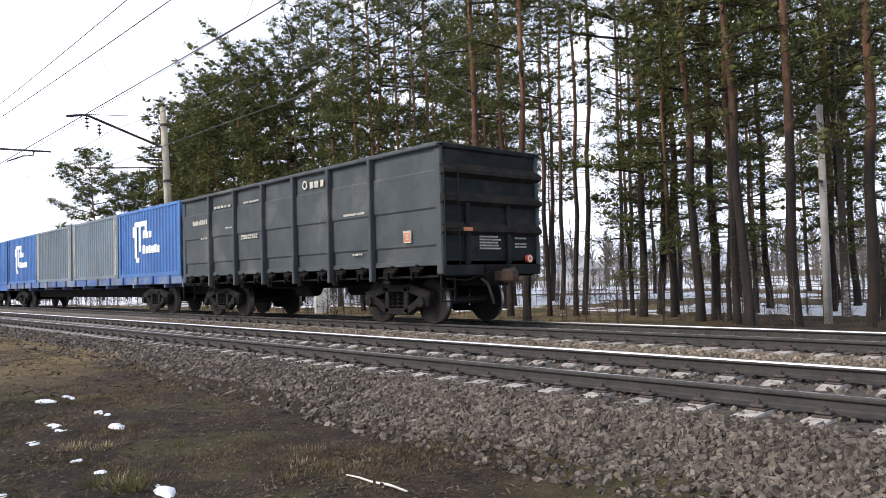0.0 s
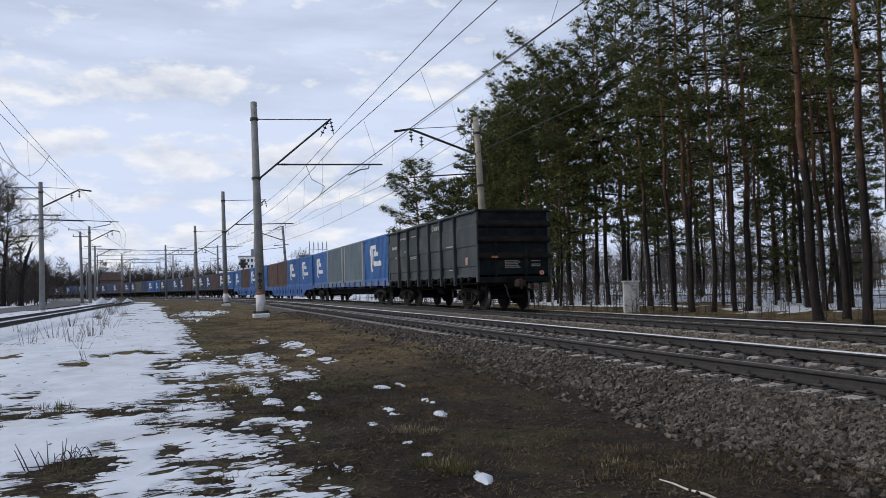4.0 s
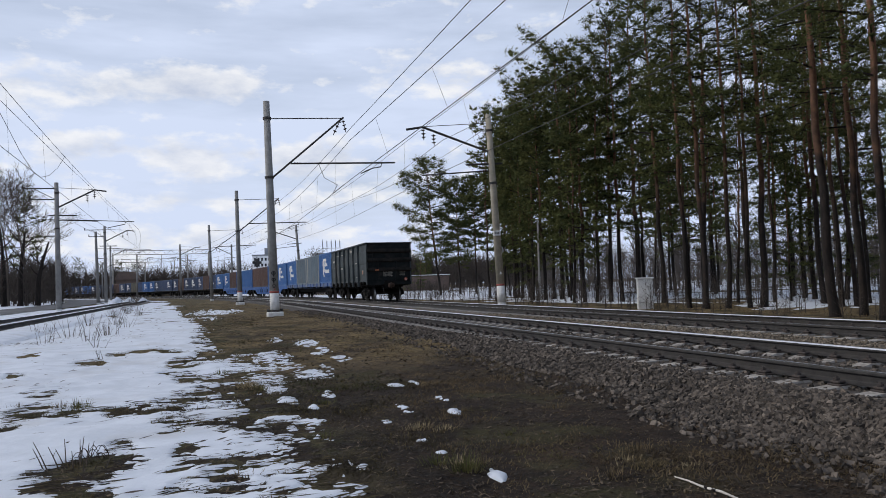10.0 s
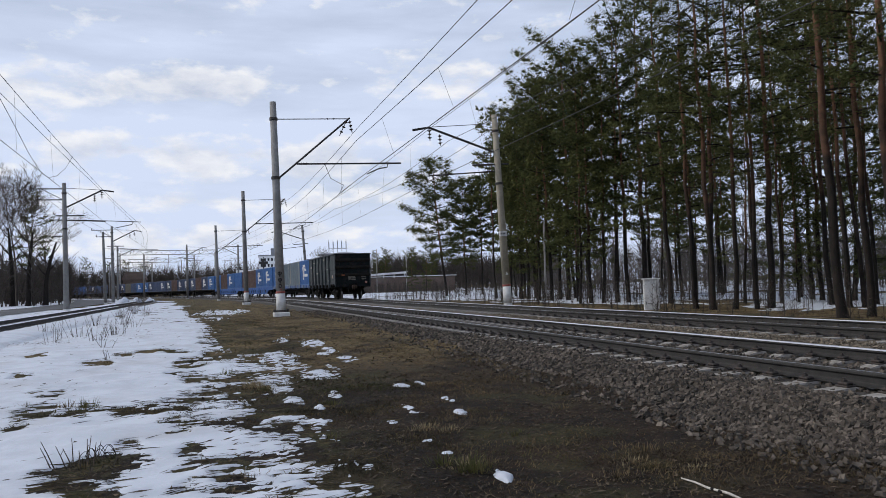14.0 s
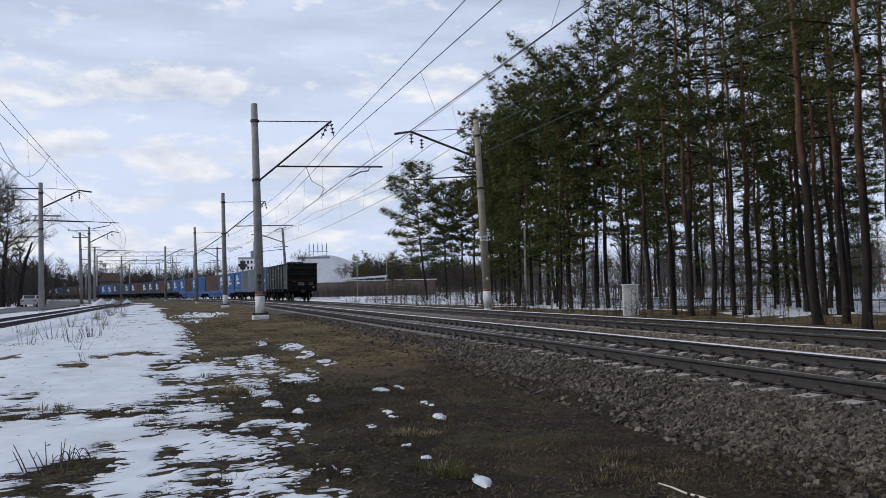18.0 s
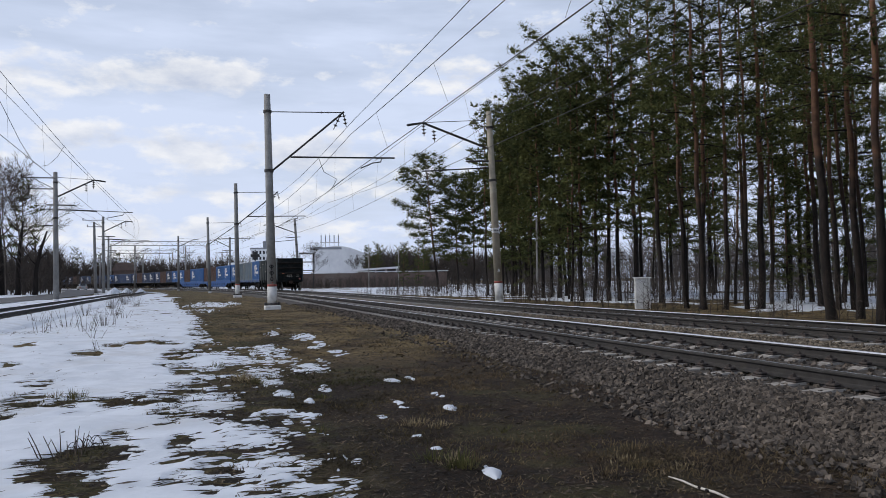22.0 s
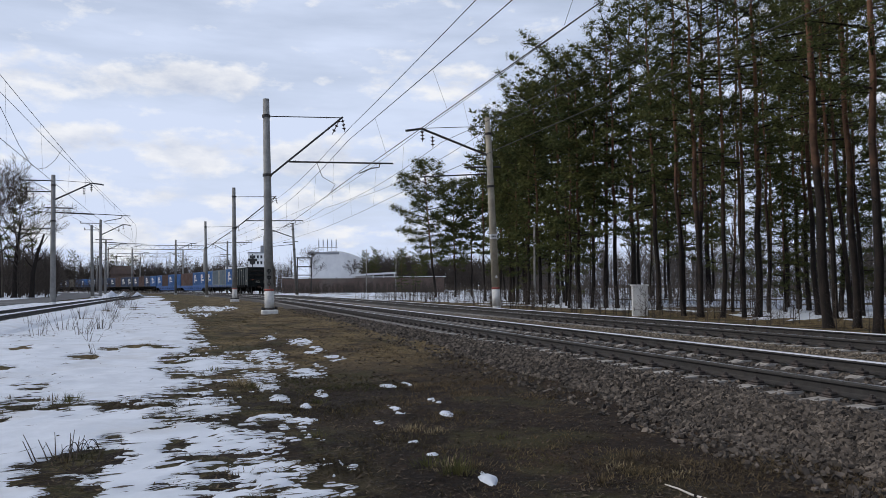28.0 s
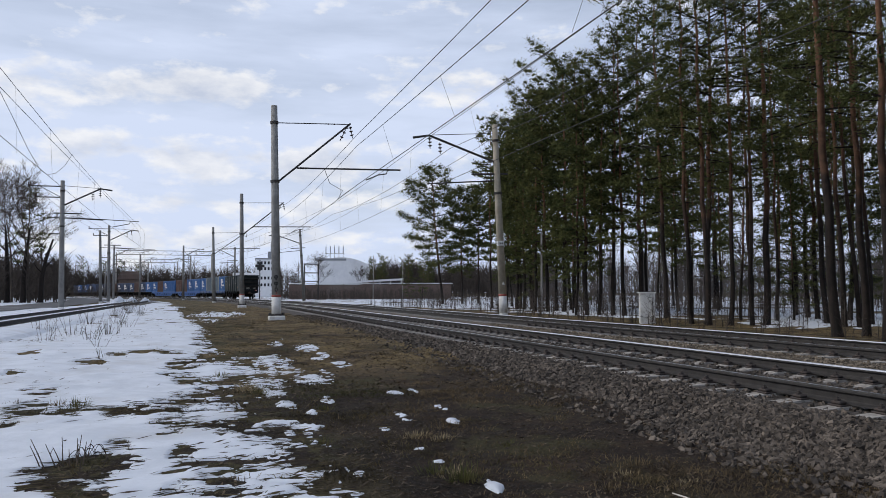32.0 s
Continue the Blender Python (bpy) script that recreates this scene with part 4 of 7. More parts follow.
            bm_.add(vs, [(0, 1, 2, 3), (3, 2, 5, 4), (4, 5, 6, 7), (0, 3, 4, 7), (1, 6, 5, 2)])
            part("end_beam", bm_, MAT["dust"], g, "pressed steel beam with brown dust on its slope, darkened for shade")
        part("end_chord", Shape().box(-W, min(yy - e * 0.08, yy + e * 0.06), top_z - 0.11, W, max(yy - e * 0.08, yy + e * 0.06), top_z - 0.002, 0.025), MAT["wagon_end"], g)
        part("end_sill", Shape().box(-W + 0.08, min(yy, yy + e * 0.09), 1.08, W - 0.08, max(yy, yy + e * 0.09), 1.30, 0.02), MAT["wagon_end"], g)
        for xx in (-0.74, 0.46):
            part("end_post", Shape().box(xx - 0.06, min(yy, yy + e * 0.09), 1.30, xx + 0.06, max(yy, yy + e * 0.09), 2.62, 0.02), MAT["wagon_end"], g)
        # draw gear
        dg = Shape().box(-0.34, min(yy, yy + e * 0.16), 0.86, 0.34, max(yy, yy + e * 0.16), 1.30, 0.03)
        part("striker_plate", dg, MAT["underframe"], g)
        cp = Shape().box(-0.11, min(yy, yy + e * 0.55), 0.94, 0.11, max(yy, yy + e * 0.55), 1.16, 0.03)
        cp.box(-0.20, min(yy + e * 0.40, yy + e * 0.72), 0.90, 0.02, max(yy + e * 0.40, yy + e * 0.72), 1.20, 0.06)
        cp.box(0.02, min(yy + e * 0.40, yy + e * 0.58), 0.93, 0.22, max(yy + e * 0.40, yy + e * 0.58), 1.17, 0.05)
        cp.cyl((-0.02, yy + e * 0.62, 0.84), (-0.02, yy + e * 0.62, 1.24), 0.05, 0.05, 8)
        part("coupler", cp, MAT["rust"] if e < 0 else MAT["underframe"], g, "rusty automatic coupler")
        hose = Shape().tube([(-0.45, yy + e * 0.12, 1.0), (-0.47, yy + e * 0.32, 0.9), (-0.44, yy + e * 0.4, 0.65), (-0.36, yy + e * 0.36, 0.5)], 0.03, 6)
        part("brake_hose", hose, MAT["rubber"], g)
        rod = Shape().tube([(-1.4, yy + e * 0.1, 1.02), (-0.9, yy + e * 0.14, 0.98), (-0.35, yy + e * 0.2, 1.12), (-0.2, yy + e * 0.3, 1.26)], 0.018, 5)
        part("uncoupling_lever", rod, MAT["underframe"], g)
        step = Shape()
        for xx in (-1.46, -1.1):
            step.box(xx - 0.02, yy + min(0, e * 0.03), 0.55, xx + 0.02, yy + max(0, e * 0.03), 1.1)
        for z in (0.56, 0.8):
            step.box(-1.48, yy + min(0, e * 0.08), z, -1.08, yy + max(0, e * 0.08), z + 0.03)
        part("foot_step", step, MAT["underframe"], g)
        lad = Shape()
        for xx in (-1.46, -1.08):
            lad.cyl((xx, yy + e * 0.17, 1.25), (xx, yy + e * 0.17, 3.3), 0.014, 0.014, 6)
        for k in range(6):
            lad.cyl((-1.46, yy + e * 0.17, 1.4 + 0.32 * k), (-1.08, yy + e * 0.17, 1.4 + 0.32 * k), 0.012, 0.012, 6)
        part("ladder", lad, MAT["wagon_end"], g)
    # centre sill, cross bearers, brake gear
    part("centre_sill", Shape().box(-0.26, 0.1, 0.86, 0.26, L - 0.1, 1.28, 0.02), MAT["underframe"], g)
    for y in (1.98, 4.0, 5.6, 7.2, 8.8, 10.64):
        part("cross_bearer", Shape().box(-W + 0.12, y - 0.12, 0.92, W - 0.12, y + 0.12, 1.28, 0.02), MAT["underframe"], g)
    part("brake_cylinder", Shape().cyl((-0.5, 6.2, 0.85), (-0.5, 7.0, 0.85), 0.2, 0.2, 14), MAT["underframe"], g)
    part("air_tank", Shape().cyl((0.6, 5.0, 0.82), (0.6, 6.1, 0.82), 0.18, 0.18, 14), MAT["underframe"], g)
    # marks on the side that faces the bank
    xs = -(W - 0.065) - 0.046
    def bars(y0, y1, z0_, z1, n, name, mat, lab, rows=1, seed=1):
        rn = random.Random(seed)
        sh = Shape()
        for r in range(rows):
            zz0 = z0_ + (z1 - z0_) * r / rows
            zz1 = z0_ + (z1 - z0_) * (r + 0.72) / rows
            w = (y1 - y0) / n
            for k in range(n):
                sh.box(xs - 0.003, y0 + k * w + w * 0.12, zz0, xs + 0.02, y0 + (k + rn.uniform(0.7, 0.88)) * w, zz1 if rn.random() > 0.2 else zz1 - (zz1 - zz0) * 0.2)
        tagged(part(name, sh, mat, g, lab), kind="stuff")
    bars(10.75, 11.85, 2.88, 3.08, 8, "number_marking", MAT["cream_paint"], "faded white number painted as bars")
    bars(4.22, 4.92, 3.33, 3.55, 3, "owner_marking", MAT["cream_paint"], "worn cream owner marking")
    bars(7.5, 8.4, 3.28, 3.35, 6, "small_marking", MAT["cream_paint"], "", 1, 3)
    bars(9.2, 10.3, 3.28, 3.38, 5, "small_marking", MAT["cream_paint"], "", 1, 4)
    bars(2.6, 3.45, 2.52, 2.59, 10, "small_marking", MAT["cream_paint"], "", 1, 5)
    bars(7.6, 8.6, 2.28, 2.42, 9, "small_marking", MAT["cream_paint"], "", 2, 6)
    bars(9.1, 9.6, 2.65, 2.72, 4, "small_marking", MAT["cream_paint"], "", 1, 7)
    bars(10.8, 11.3, 2.42, 2.5, 3, "small_marking", MAT["cream_paint"], "", 1, 8)
    bars(0.95, 1.25, 2.02, 2.06, 3, "small_marking", MAT["cream_paint"], "", 1, 9)
    bars(2.7, 3.1, 1.60, 1.66, 5, "small_marking", MAT["cream_paint"], "", 1, 10)
    ring = Shape()
    for k in range(16):
        t0, t1 = k * math.pi / 8, (k + 1) * math.pi / 8
        ring.add([(xs - 0.003, 5.1 + r * math.cos(t), 3.44 + r * math.sin(t)) for r in (0.07, 0.115) for t in (t0, t1)], [(0, 1, 3, 2)])
    part("owner_ring", ring, MAT["cream_paint"], g)
    sq = Shape().box(xs - 0.004, 0.96, 1.79, xs + 0.03, 1.20, 2.03)
    part("warning_plate", sq, MAT["cream_paint"], g, "square white plate with an orange field")
    part("warning_field", Shape().box(xs - 0.008, 0.985, 1.815, xs, 1.175, 2.005), MAT["orange_paint"], g)
    part("warning_bars", Shape().box(xs - 0.012, 1.03, 1.86, xs, 1.13, 1.88).box(xs - 0.012, 1.03, 1.90, xs, 1.13, 1.92).box(xs - 0.012, 1.03, 1.94, xs, 1.13, 1.96), MAT["cream_paint"], g)
    ye = 0.0 + 0.06 - 0.012 - 0.008
    em = Shape()
    rn = random.Random(5)
    for r in range(5):
        k = 0.25
        while k < 0.85 - 0.05 * (r % 3):
            w = rn.uniform(0.03, 0.09)
            em.box(k - 0.62, ye, 1.62 + r * 0.062, k - 0.62 + w, ye + 0.012, 1.655 + r * 0.062)
            k += w + 0.02
        k = 1.0
        if r in (0, 1, 3):
            while k < 1.3:
                em.box(k - 0.3, ye, 1.66 + r * 0.062, k - 0.3 + 0.05, ye + 0.012, 1.695 + r * 0.062)
                k += 0.075
    tagged(part("end_marking", em, MAT["cream_paint"], g, "small white lettering as bars"), kind="stuff")
    part("builder_plate", Shape().box(-0.93, -0.085, 1.985, -0.68, -0.05, 2.06), MAT["orange_paint"], g)
    disc = Shape().cyl((1.08, 0.04, 1.42), (1.08, -0.03, 1.42), 0.088, 0.088, 24)
    part("tail_disc", disc, MAT["red_plate"], g, "red tail disc with a white ring")
    ring = Shape()
    for k in range(24):
        t0, t1 = k * math.pi / 12, (k + 1) * math.pi / 12
        vs = [(1.08 + r * math.cos(t), -0.034, 1.42 + r * math.sin(t)) for r in (0.05, 0.07) for t in (t0, t1)]
        ring.add(vs, [(0, 1, 3, 2)])
    part("disc_ring", ring, MAT["white_paint"], g)
    sets = bogie_parts(g, 1.98) + bogie_parts(g, 1.98 + 8.65)
    return g, sets


def corrugated(x, y0, y1, z0, z1, s, pitch=0.28, depth=0.036):
    sh = Shape()
    n = int((y1 - y0) / pitch)
    p = (y1 - y0) / n
    ys, xo = [], []
    for k in range(n):
        a = y0 + k * p
        ys += [a, a + 0.30 * p, a + 0.42 * p, a + 0.88 * p]
        xo += [0, 0, -depth, -depth]
    ys.append(y1), xo.append(0)
    vs = [(x + s * o, y, z) for y, o in zip(ys, xo) for z in (z0, z1)]
    sh.add(vs, [(2 * k, 2 * k + 2, 2 * k + 3, 2 * k + 1) for k in range(len(ys) - 1)])
    return sh


def logo_shape(x, L):
    """White bracket mark with three short bars, raised a little from the side."""
    sh = Shape()
    for y0, z0, y1, z1 in ((0.02, 1.86, 1.22, 2.06), (1.02, 0.72, 1.24, 1.95), (0.62, 0.95, 0.80, 1.86), (0.80, 0.55, 1.08, 0.74), (1.24, 1.50, 1.42, 1.90), (0.02, 1.66, 0.20, 1.86),
                           (0.22, 1.42, 0.40, 1.72), (-0.10, 1.42, 0.14, 1.66), (-0.42, 1.42, -0.18, 1.66),
                           (0.22, 0.86, 0.44, 1.18), (-0.06, 0.86, 0.14, 1.12), (-0.34, 0.86, -0.14, 1.14), (-0.62, 0.86, -0.42, 1.12), (-0.90, 0.86, -0.70, 1.16), (-1.15, 0.86, -0.98, 1.12)):
        sh.box(x - 0.004, L / 2 + y0, z0, x + 0.030, L / 2 + y1, z1, 0.012)
    return sh


CONTAINER_L, CONTAINER_H = 5.92, 2.52


def container(colour, with_logo, words):
    L, H, W = CONTAINER_L, CONTAINER_H, 1.219
    c = thing("freight_container", words, "container", "containers on the train")
    mat = MAT[colour]
    for s in (-1, 1):
        part("side_panel", corrugated(s * (W - 0.015), 0.14, L - 0.14, 0.14, H - 0.09, s), mat, c, "corrugated steel side")
        for z0, z1 in ((0, 0.15), (H - 0.11, H)):
            part("side_rail", Shape().box(min(s * W, s * (W - 0.10)), 0.1, z0 + 0.002, max(s * W, s * (W - 0.10)), L - 0.1, z1 - 0.002, 0.01), mat, c)
        for y in (0.0, L - 0.17):
            part("corner_post", Shape().box(min(s * W, s * (W - 0.17)), y, 0.0, max(s * W, s * (W - 0.17)), y + 0.17, H, 0.012), mat, c)
    part("roof", Shape().box(-W + 0.04, 0.05, H - 0.05, W - 0.04, L - 0.05, H - 0.015), mat, c)
    part("base", Shape().box(-W + 0.06, 0.05, 0.06, W - 0.06, L - 0.05, 0.14), mat, c)
    for y in (0.04, L - 0.08):
        part("end_wall", Shape().box(-W + 0.15, y, 0.1, W - 0.15, y + 0.04, H - 0.06, 0.01), mat, c)
    for x in (-0.75, -0.3, 0.3, 0.75):
        part("lock_rod", Shape().cyl((x, 0.02, 0.12), (x, 0.02, H - 0.1), 0.018, 0.018, 6), mat, c)
    if with_logo:
        part("logo", logo_shape(-W, L), MAT["white_paint"], c, "plain white company mark")
    if colour == "grey":
        for y in (0.22, 0.36, L - 0.42, L - 0.28):
            part("light_streak", Shape().box(-W - 0.004, y, 0.16, -W + 0.02, y + 0.08, H - 0.1), MAT["cream_paint"], c)
    return c


def flat_wagon(kind):
    """An eighty-foot container flat; y from 0 to 24.5."""
    L = 24.5
    words = {"flat": "dark blue container flat wagon with stake pockets", "belly": "bright blue fish-bellied container wagon", "dark": "dark grimy container flat wagon"}[kind]
    f = thing("flat_wagon", words, "railway wagon", "container wagons of the train")
    mat = {"flat": MAT["flat_blue"], "belly": MAT["bright_blue"], "dark": MAT["underframe"]}[kind]
    part("centre_sill", Shape().box(-0.3, 0.1, 0.72, 0.3, L - 0.1, 1.12, 0.02), MAT["underframe"], f)
    for s in (-1, 1):
        x = s * 1.26
        if kind == "belly":
            sh = Shape()
            zb = [(0.0, 1.0), (2.6, 1.0), (4.2, 0.45), (L - 4.2, 0.45), (L - 2.6, 1.0), (L, 1.0)]
            vs = []
            for y, z in zb:
                vs += [(x, y, z), (x, y, 1.36), (x - s * 0.06, y, z), (x - s * 0.06, y, 1.36)]
            fs = []
            for k in range(len(zb) - 1):
                a = 4 * k
                fs += [(a, a + 4, a + 5, a + 1), (a + 2, a + 3, a + 7, a + 6), (a + 1, a + 5, a + 7, a + 3), (a, a + 2, a + 6, a + 4)]
            part("side_girder", sh.add(vs, fs), mat, f, "bright blue deep side girder")
            for k in range(9):
                y = 4.6 + k * 1.85
                part("girder_slot", Shape().box(min(x, x + s * 0.012), y, 0.66, max(x, x + s * 0.012), y + 0.42, 1.05), MAT["underframe"], f)
                part("stiffener", Shape().box(min(x, x + s * 0.05), y + 0.95, 0.5, max(x, x + s * 0.05), y + 1.05, 1.32, 0.01), mat, f)
        else:
            part("side_girder", Shape().box(min(x, x - s * 0.12), 0.0, 1.10, max(x, x - s * 0.12), L, 1.36, 0.015), mat, f)
            sh = Shape()
            for k in range(16):
                y = 0.9 + k * 1.51
                part("stake_pocket", Shape().box(min(x, x + s * 0.07), y, 1.12, max(x, x + s * 0.07), y + 0.16, 1.40, 0.015), mat, f)
            for k in range(0, 16, 2):
                y = 1.4 + k * 1.51
                part("support_rib", Shape().box(min(x, s * 0.5), y, 0.98, max(x, s * 0.5), y + 0.1, 1.12), mat, f)
            part("truss_girder", Shape().box(min(s * 0.5, s * 0.56), 4.0, 0.62, max(s * 0.5, s * 0.56), L - 4.0, 1.1), MAT["underframe"], f)
    for k in range(9):
        y = 0.2 + k * 3.0
        part("cross_bearer", Shape().box(-1.2, y, 1.02, 1.2, y + 0.16, 1.34, 0.01), MAT["underframe"], f)
    for y, e in ((0.0, -1), (L, 1)):
        part("end_beam", Shape().box(-1.26, min(y, y + e * 0.1), 0.98, 1.26, max(y, y + e * 0.1), 1.36, 0.02), mat, f)
        part("coupler", Shape().box(-0.2, min(y, y + e * 0.34), 0.88, 0.2, max(y, y + e * 0.34), 1.2, 0.05), MAT["underframe"], f)
    sets = bogie_parts(f, 2.75) + bogie_parts(f, L - 2.75)
    return f, sets


GONDOLA, GONDOLA_WHEELS = gondola()
FLATS = {k: flat_wagon(k) for k in ("flat", "belly", "dark")}
CONSIST = [("flat", "BLUE grey grey BLUE"), ("belly", "BLUE BLUE brown brown"), ("belly", "blue BLUE brown BLUE"), ("dark", "BLUE NAVY brown NAVY"), ("dark", "NAVY NAVY brown NAVY"),
           ("dark", "NAVY navy NAVY BLUE"), ("dark", "BLUE navy yellowish NAVY"), ("dark", "NAVY brown NAVY navy"), ("dark", "NAVY NAVY blue BLUE"), ("dark", "NAVY navy BLUE brown"),
           ("dark", "NAVY navy NAVY BLUE"), ("dark", "brown NAVY navy NAVY")]
WORDS = {"blue": "bright blue corrugated steel freight container", "navy": "dull navy corrugated steel freight container", "brown": "rust-brown corrugated steel freight container",
         "grey": "weathered slate-grey corrugated steel freight container", "yellowish": "drab yellowish-grey corrugated freight container"}
FIRST_FLAT = 13.25           # from the tail of the gondola to the first flat
RIDERS = []                  # thing, metres from the tail of the train to its own y = 0, its length, height
made_flat, made_box = {}, {}
for k, (kind, load) in enumerate(CONSIST):
    s0 = FIRST_FLAT + k * 24.95
    if kind not in made_flat:
        made_flat[kind] = FLATS[kind][0]
        w = FLATS[kind][0]
    else:
        w = copy_thing(FLATS[kind][0], Matrix())
    RIDERS.append((w, s0, 24.5, 0.0))
    for j, c in enumerate(load.split()):
        if c not in made_box:
            made_box[c] = container(c.lower(), c.isupper(), WORDS[c.lower()] + (" with a white mark" if c.isupper() else ""))
            b = made_box[c]
        else:
            b = copy_thing(made_box[c], Matrix())
        RIDERS.append((b, s0 + 0.2 + j * 6.05 + (0.12 if j > 1 else 0), CONTAINER_L, 1.362))

# metres along the far track of the tail, time by time
TAIL = [(0, 11.42), (3.5, 24.0), (6, 33.0), (9, 43.75), (12, 54.3), (13, 57.8), (19, 78.5), (23, 91.9), (28, 108.3), (32, 121.4)]


def tail_at(t):
    return float(np.interp(t, [a for a, _ in TAIL], [b for _, b in TAIL]))


def on_track_pose(s, length, height, base=0.7):
    """The pose of a body of that length whose y = 0 lies s metres along, resting on two points of the track."""
    a, b = on_line(FAR, s + length * (0.5 - base / 2)), on_line(FAR, s + length * (0.5 + base / 2))
    d = Vector((b[0] - a[0], b[1] - a[1], 0))
    h = math.atan2(-d.x, d.y)
    mid = Vector(((a[0] + b[0]) / 2, (a[1] + b[1]) / 2, height))
    m = Matrix.Rotation(h, 4, "Z")
    m.translation = mid - m.to_3x3() @ Vector((0, length / 2, 0))
    return m


# ---------------------------------------------------------------- overhead line
def insulator_string(p, q, n=3, r=0.11):
    sh = Shape().cyl(p, q, 0.02, 0.02, 6)
    p, q = Vector(p), Vector(q)
    for k in range(n):
        c = p.lerp(q, (k + 0.7) / (n + 0.4))
        d = (q - p).normalized() * 0.05
        sh.cyl(c - d, c + d * 0.2, r, r * 0.35, 12)
    return sh


def catenary_mast(base, words, lean=(0.0, 0.0), height=9.75, heading=0.0, side=1, arm="tube", reach=3.7, foundation=True, collar=True, crossarms=False, marks=True, z_base=-0.02, pole="mast_concrete"):
    """A tapered concrete mast; local x points across the track, the arm reaches to side * x."""
    z0 = float(ground_z(base[0], base[1])) if foundation is not None else 0
    t = thing("catenary_mast", words, "mast", "catenary masts", m=pose(base[0], base[1], z_base, lean[1], lean[0], math.degrees(heading)))
    H = height
    part("pole", Shape().cyl((0, 0, 0.0), (0, 0, H), 0.215, 0.145, 20), MAT[pole], t, "weathered concrete pole", True)
    if marks:
        part("white_base", Shape().cyl((0, 0, 0.02), (0, 0, 0.86), 0.219, 0.213, 20), MAT["whitewash"], t, "whitewashed foot", True)
        part("red_ring", Shape().cyl((0, 0, 0.86), (0, 0, 0.96), 0.2155, 0.2145, 20), MAT["red_band"], t, "", True)
    if foundation:
        zf = z0 - z_base - 0.15
        part("foundation", Shape().box(-0.36, -0.36, zf, 0.36, 0.36, 0.0, 0.04), MAT["whitewash"], t, "whitewashed concrete foundation block")
        part("foot_collar", Shape().cyl((0, 0, 0.0), (0, 0, 0.1), 0.27, 0.235, 16), MAT["steel_dark"], t, "dark steel collar on the foundation")
        for sx in (-1, 1):
            part("anchor_bolt", Shape().box(sx * 0.30 - 0.06, -0.12, 0.0, sx * 0.30 + 0.06, 0.12, 0.14, 0.03), MAT["steel_dark"], t)
    else:
        part("buried_foot", Shape().cyl((0, 0, z0 - z_base - 0.4), (0, 0, 0.01), 0.222, 0.216, 20), MAT["whitewash"], t)
    for z in ([8.95, 6.2] if collar else []):
        part("clamp", Shape().cyl((0, 0, z - 0.06), (0, 0, z + 0.06), 0.19 + 0.02 * (z < 7), 0.19 + 0.02 * (z < 7), 16), MAT["steel_dark"], t)
    s = side
    if arm == "tube":
        part("stay_rod", Shape().tube([(s * 0.15, 0, 8.95), (s * reach, 0, 9.02)], 0.022, 6), MAT["steel_dark"], t)
        part("stay_insulator", insulator_string((s * reach * 0.66, 0, 8.99), (s * reach * 0.86, 0, 9.01), 2, 0.05), MAT["insulator"], t)
        part("cantilever_tube", Shape().tube([(s * 0.15, 0, 6.2), (s * (reach + 0.03), 0, 9.06)], 0.045, 8), MAT["steel_dark"], t)
        part("registration_tube", Shape().tube([(s * 1.0, 0, 6.85), (s * 6.0, 0, 6.88)], 0.04, 8), MAT["steel_dark"], t)
        part("tube_insulator", insulator_string((s * 1.15, 0, 6.86), (s * 1.55, 0, 6.86), 3, 0.07), MAT["insulator"], t)
        part("registration_arm", Shape().tube([(s * 5.35, 0, 6.86), (s * 5.3, 0, 6.68), (s * 4.9, 0, 6.62), (s * 4.3, 0, 6.36)], 0.028, 6), MAT["steel_dark"], t)
        part("suspension_insulator", insulator_string((s * (reach - 0.1), 0, 8.98), (s * (reach - 0.5), 0, 8.2), 3, 0.10), MAT["insulator"], t)
        part("suspension_insulator", insulator_string((s * reach, 0, 8.95), (s * (reach + 0.12), 0, 8.35), 3, 0.10), MAT["insulator"], t)
    elif arm == "bent":
        part("cantilever_arm", Shape().tube([(s * 0.12, 0, 7.85), (s * (reach - 0.6), 0, 9.18), (s * (reach + 0.25), 0, 9.06)], 0.06, 8), MAT["steel_dark"], t)
        part("stay_rod", Shape().tube([(s * 0.12, 0, 9.35), (s * (reach - 0.6), 0, 9.2)], 0.018, 5), MAT["steel_dark"], t)
        for k, dx in enumerate((reach - 0.62, reach - 1.15)):
            zt = 9.1 - 0.28 * k
            part("suspension_insulator", insulator_string((s * dx, 0, zt), (s * dx, 0, zt - 0.6), 3, 0.12), MAT["insulator"], t)
        part("registration_rod", Shape().tube([(-s * 0.6, 0, 7.22), (s * 1.4, 0, 7.2)], 0.05, 6), MAT["steel_dark"], t)
        part("registration_tube", Shape().tube([(s * 0.1, 0, 6.86), (s * (reach - 0.4), 0, 6.72)], 0.035, 6), MAT["steel_dark"], t)
        part("rod_insulator", insulator_string((s * 0.3, 0, 6.86), (s * 0.75, 0, 6.84), 3, 0.08), MAT["insulator"], t)
    if crossarms:
        for z, l in ((9.3, 2.4), (8.45, 1.9)):
            part("crossarm", Shape().box(min(0, -s * l), -0.04, z - 0.04, max(0, -s * l), 0.04, z + 0.04), MAT["steel_dark"], t)
            part("pin_insulator", Shape().cyl((-s * (l - 0.05), 0, z), (-s * (l - 0.05), 0, z + 0.28), 0.06, 0.04, 8), MAT["insulator"], t)
        part("crossarm_strut", Shape().tube([(-s * 0.1, 0, 8.45), (-s * 1.6, 0, 9.3)], 0.025, 5), MAT["steel_dark"], t)
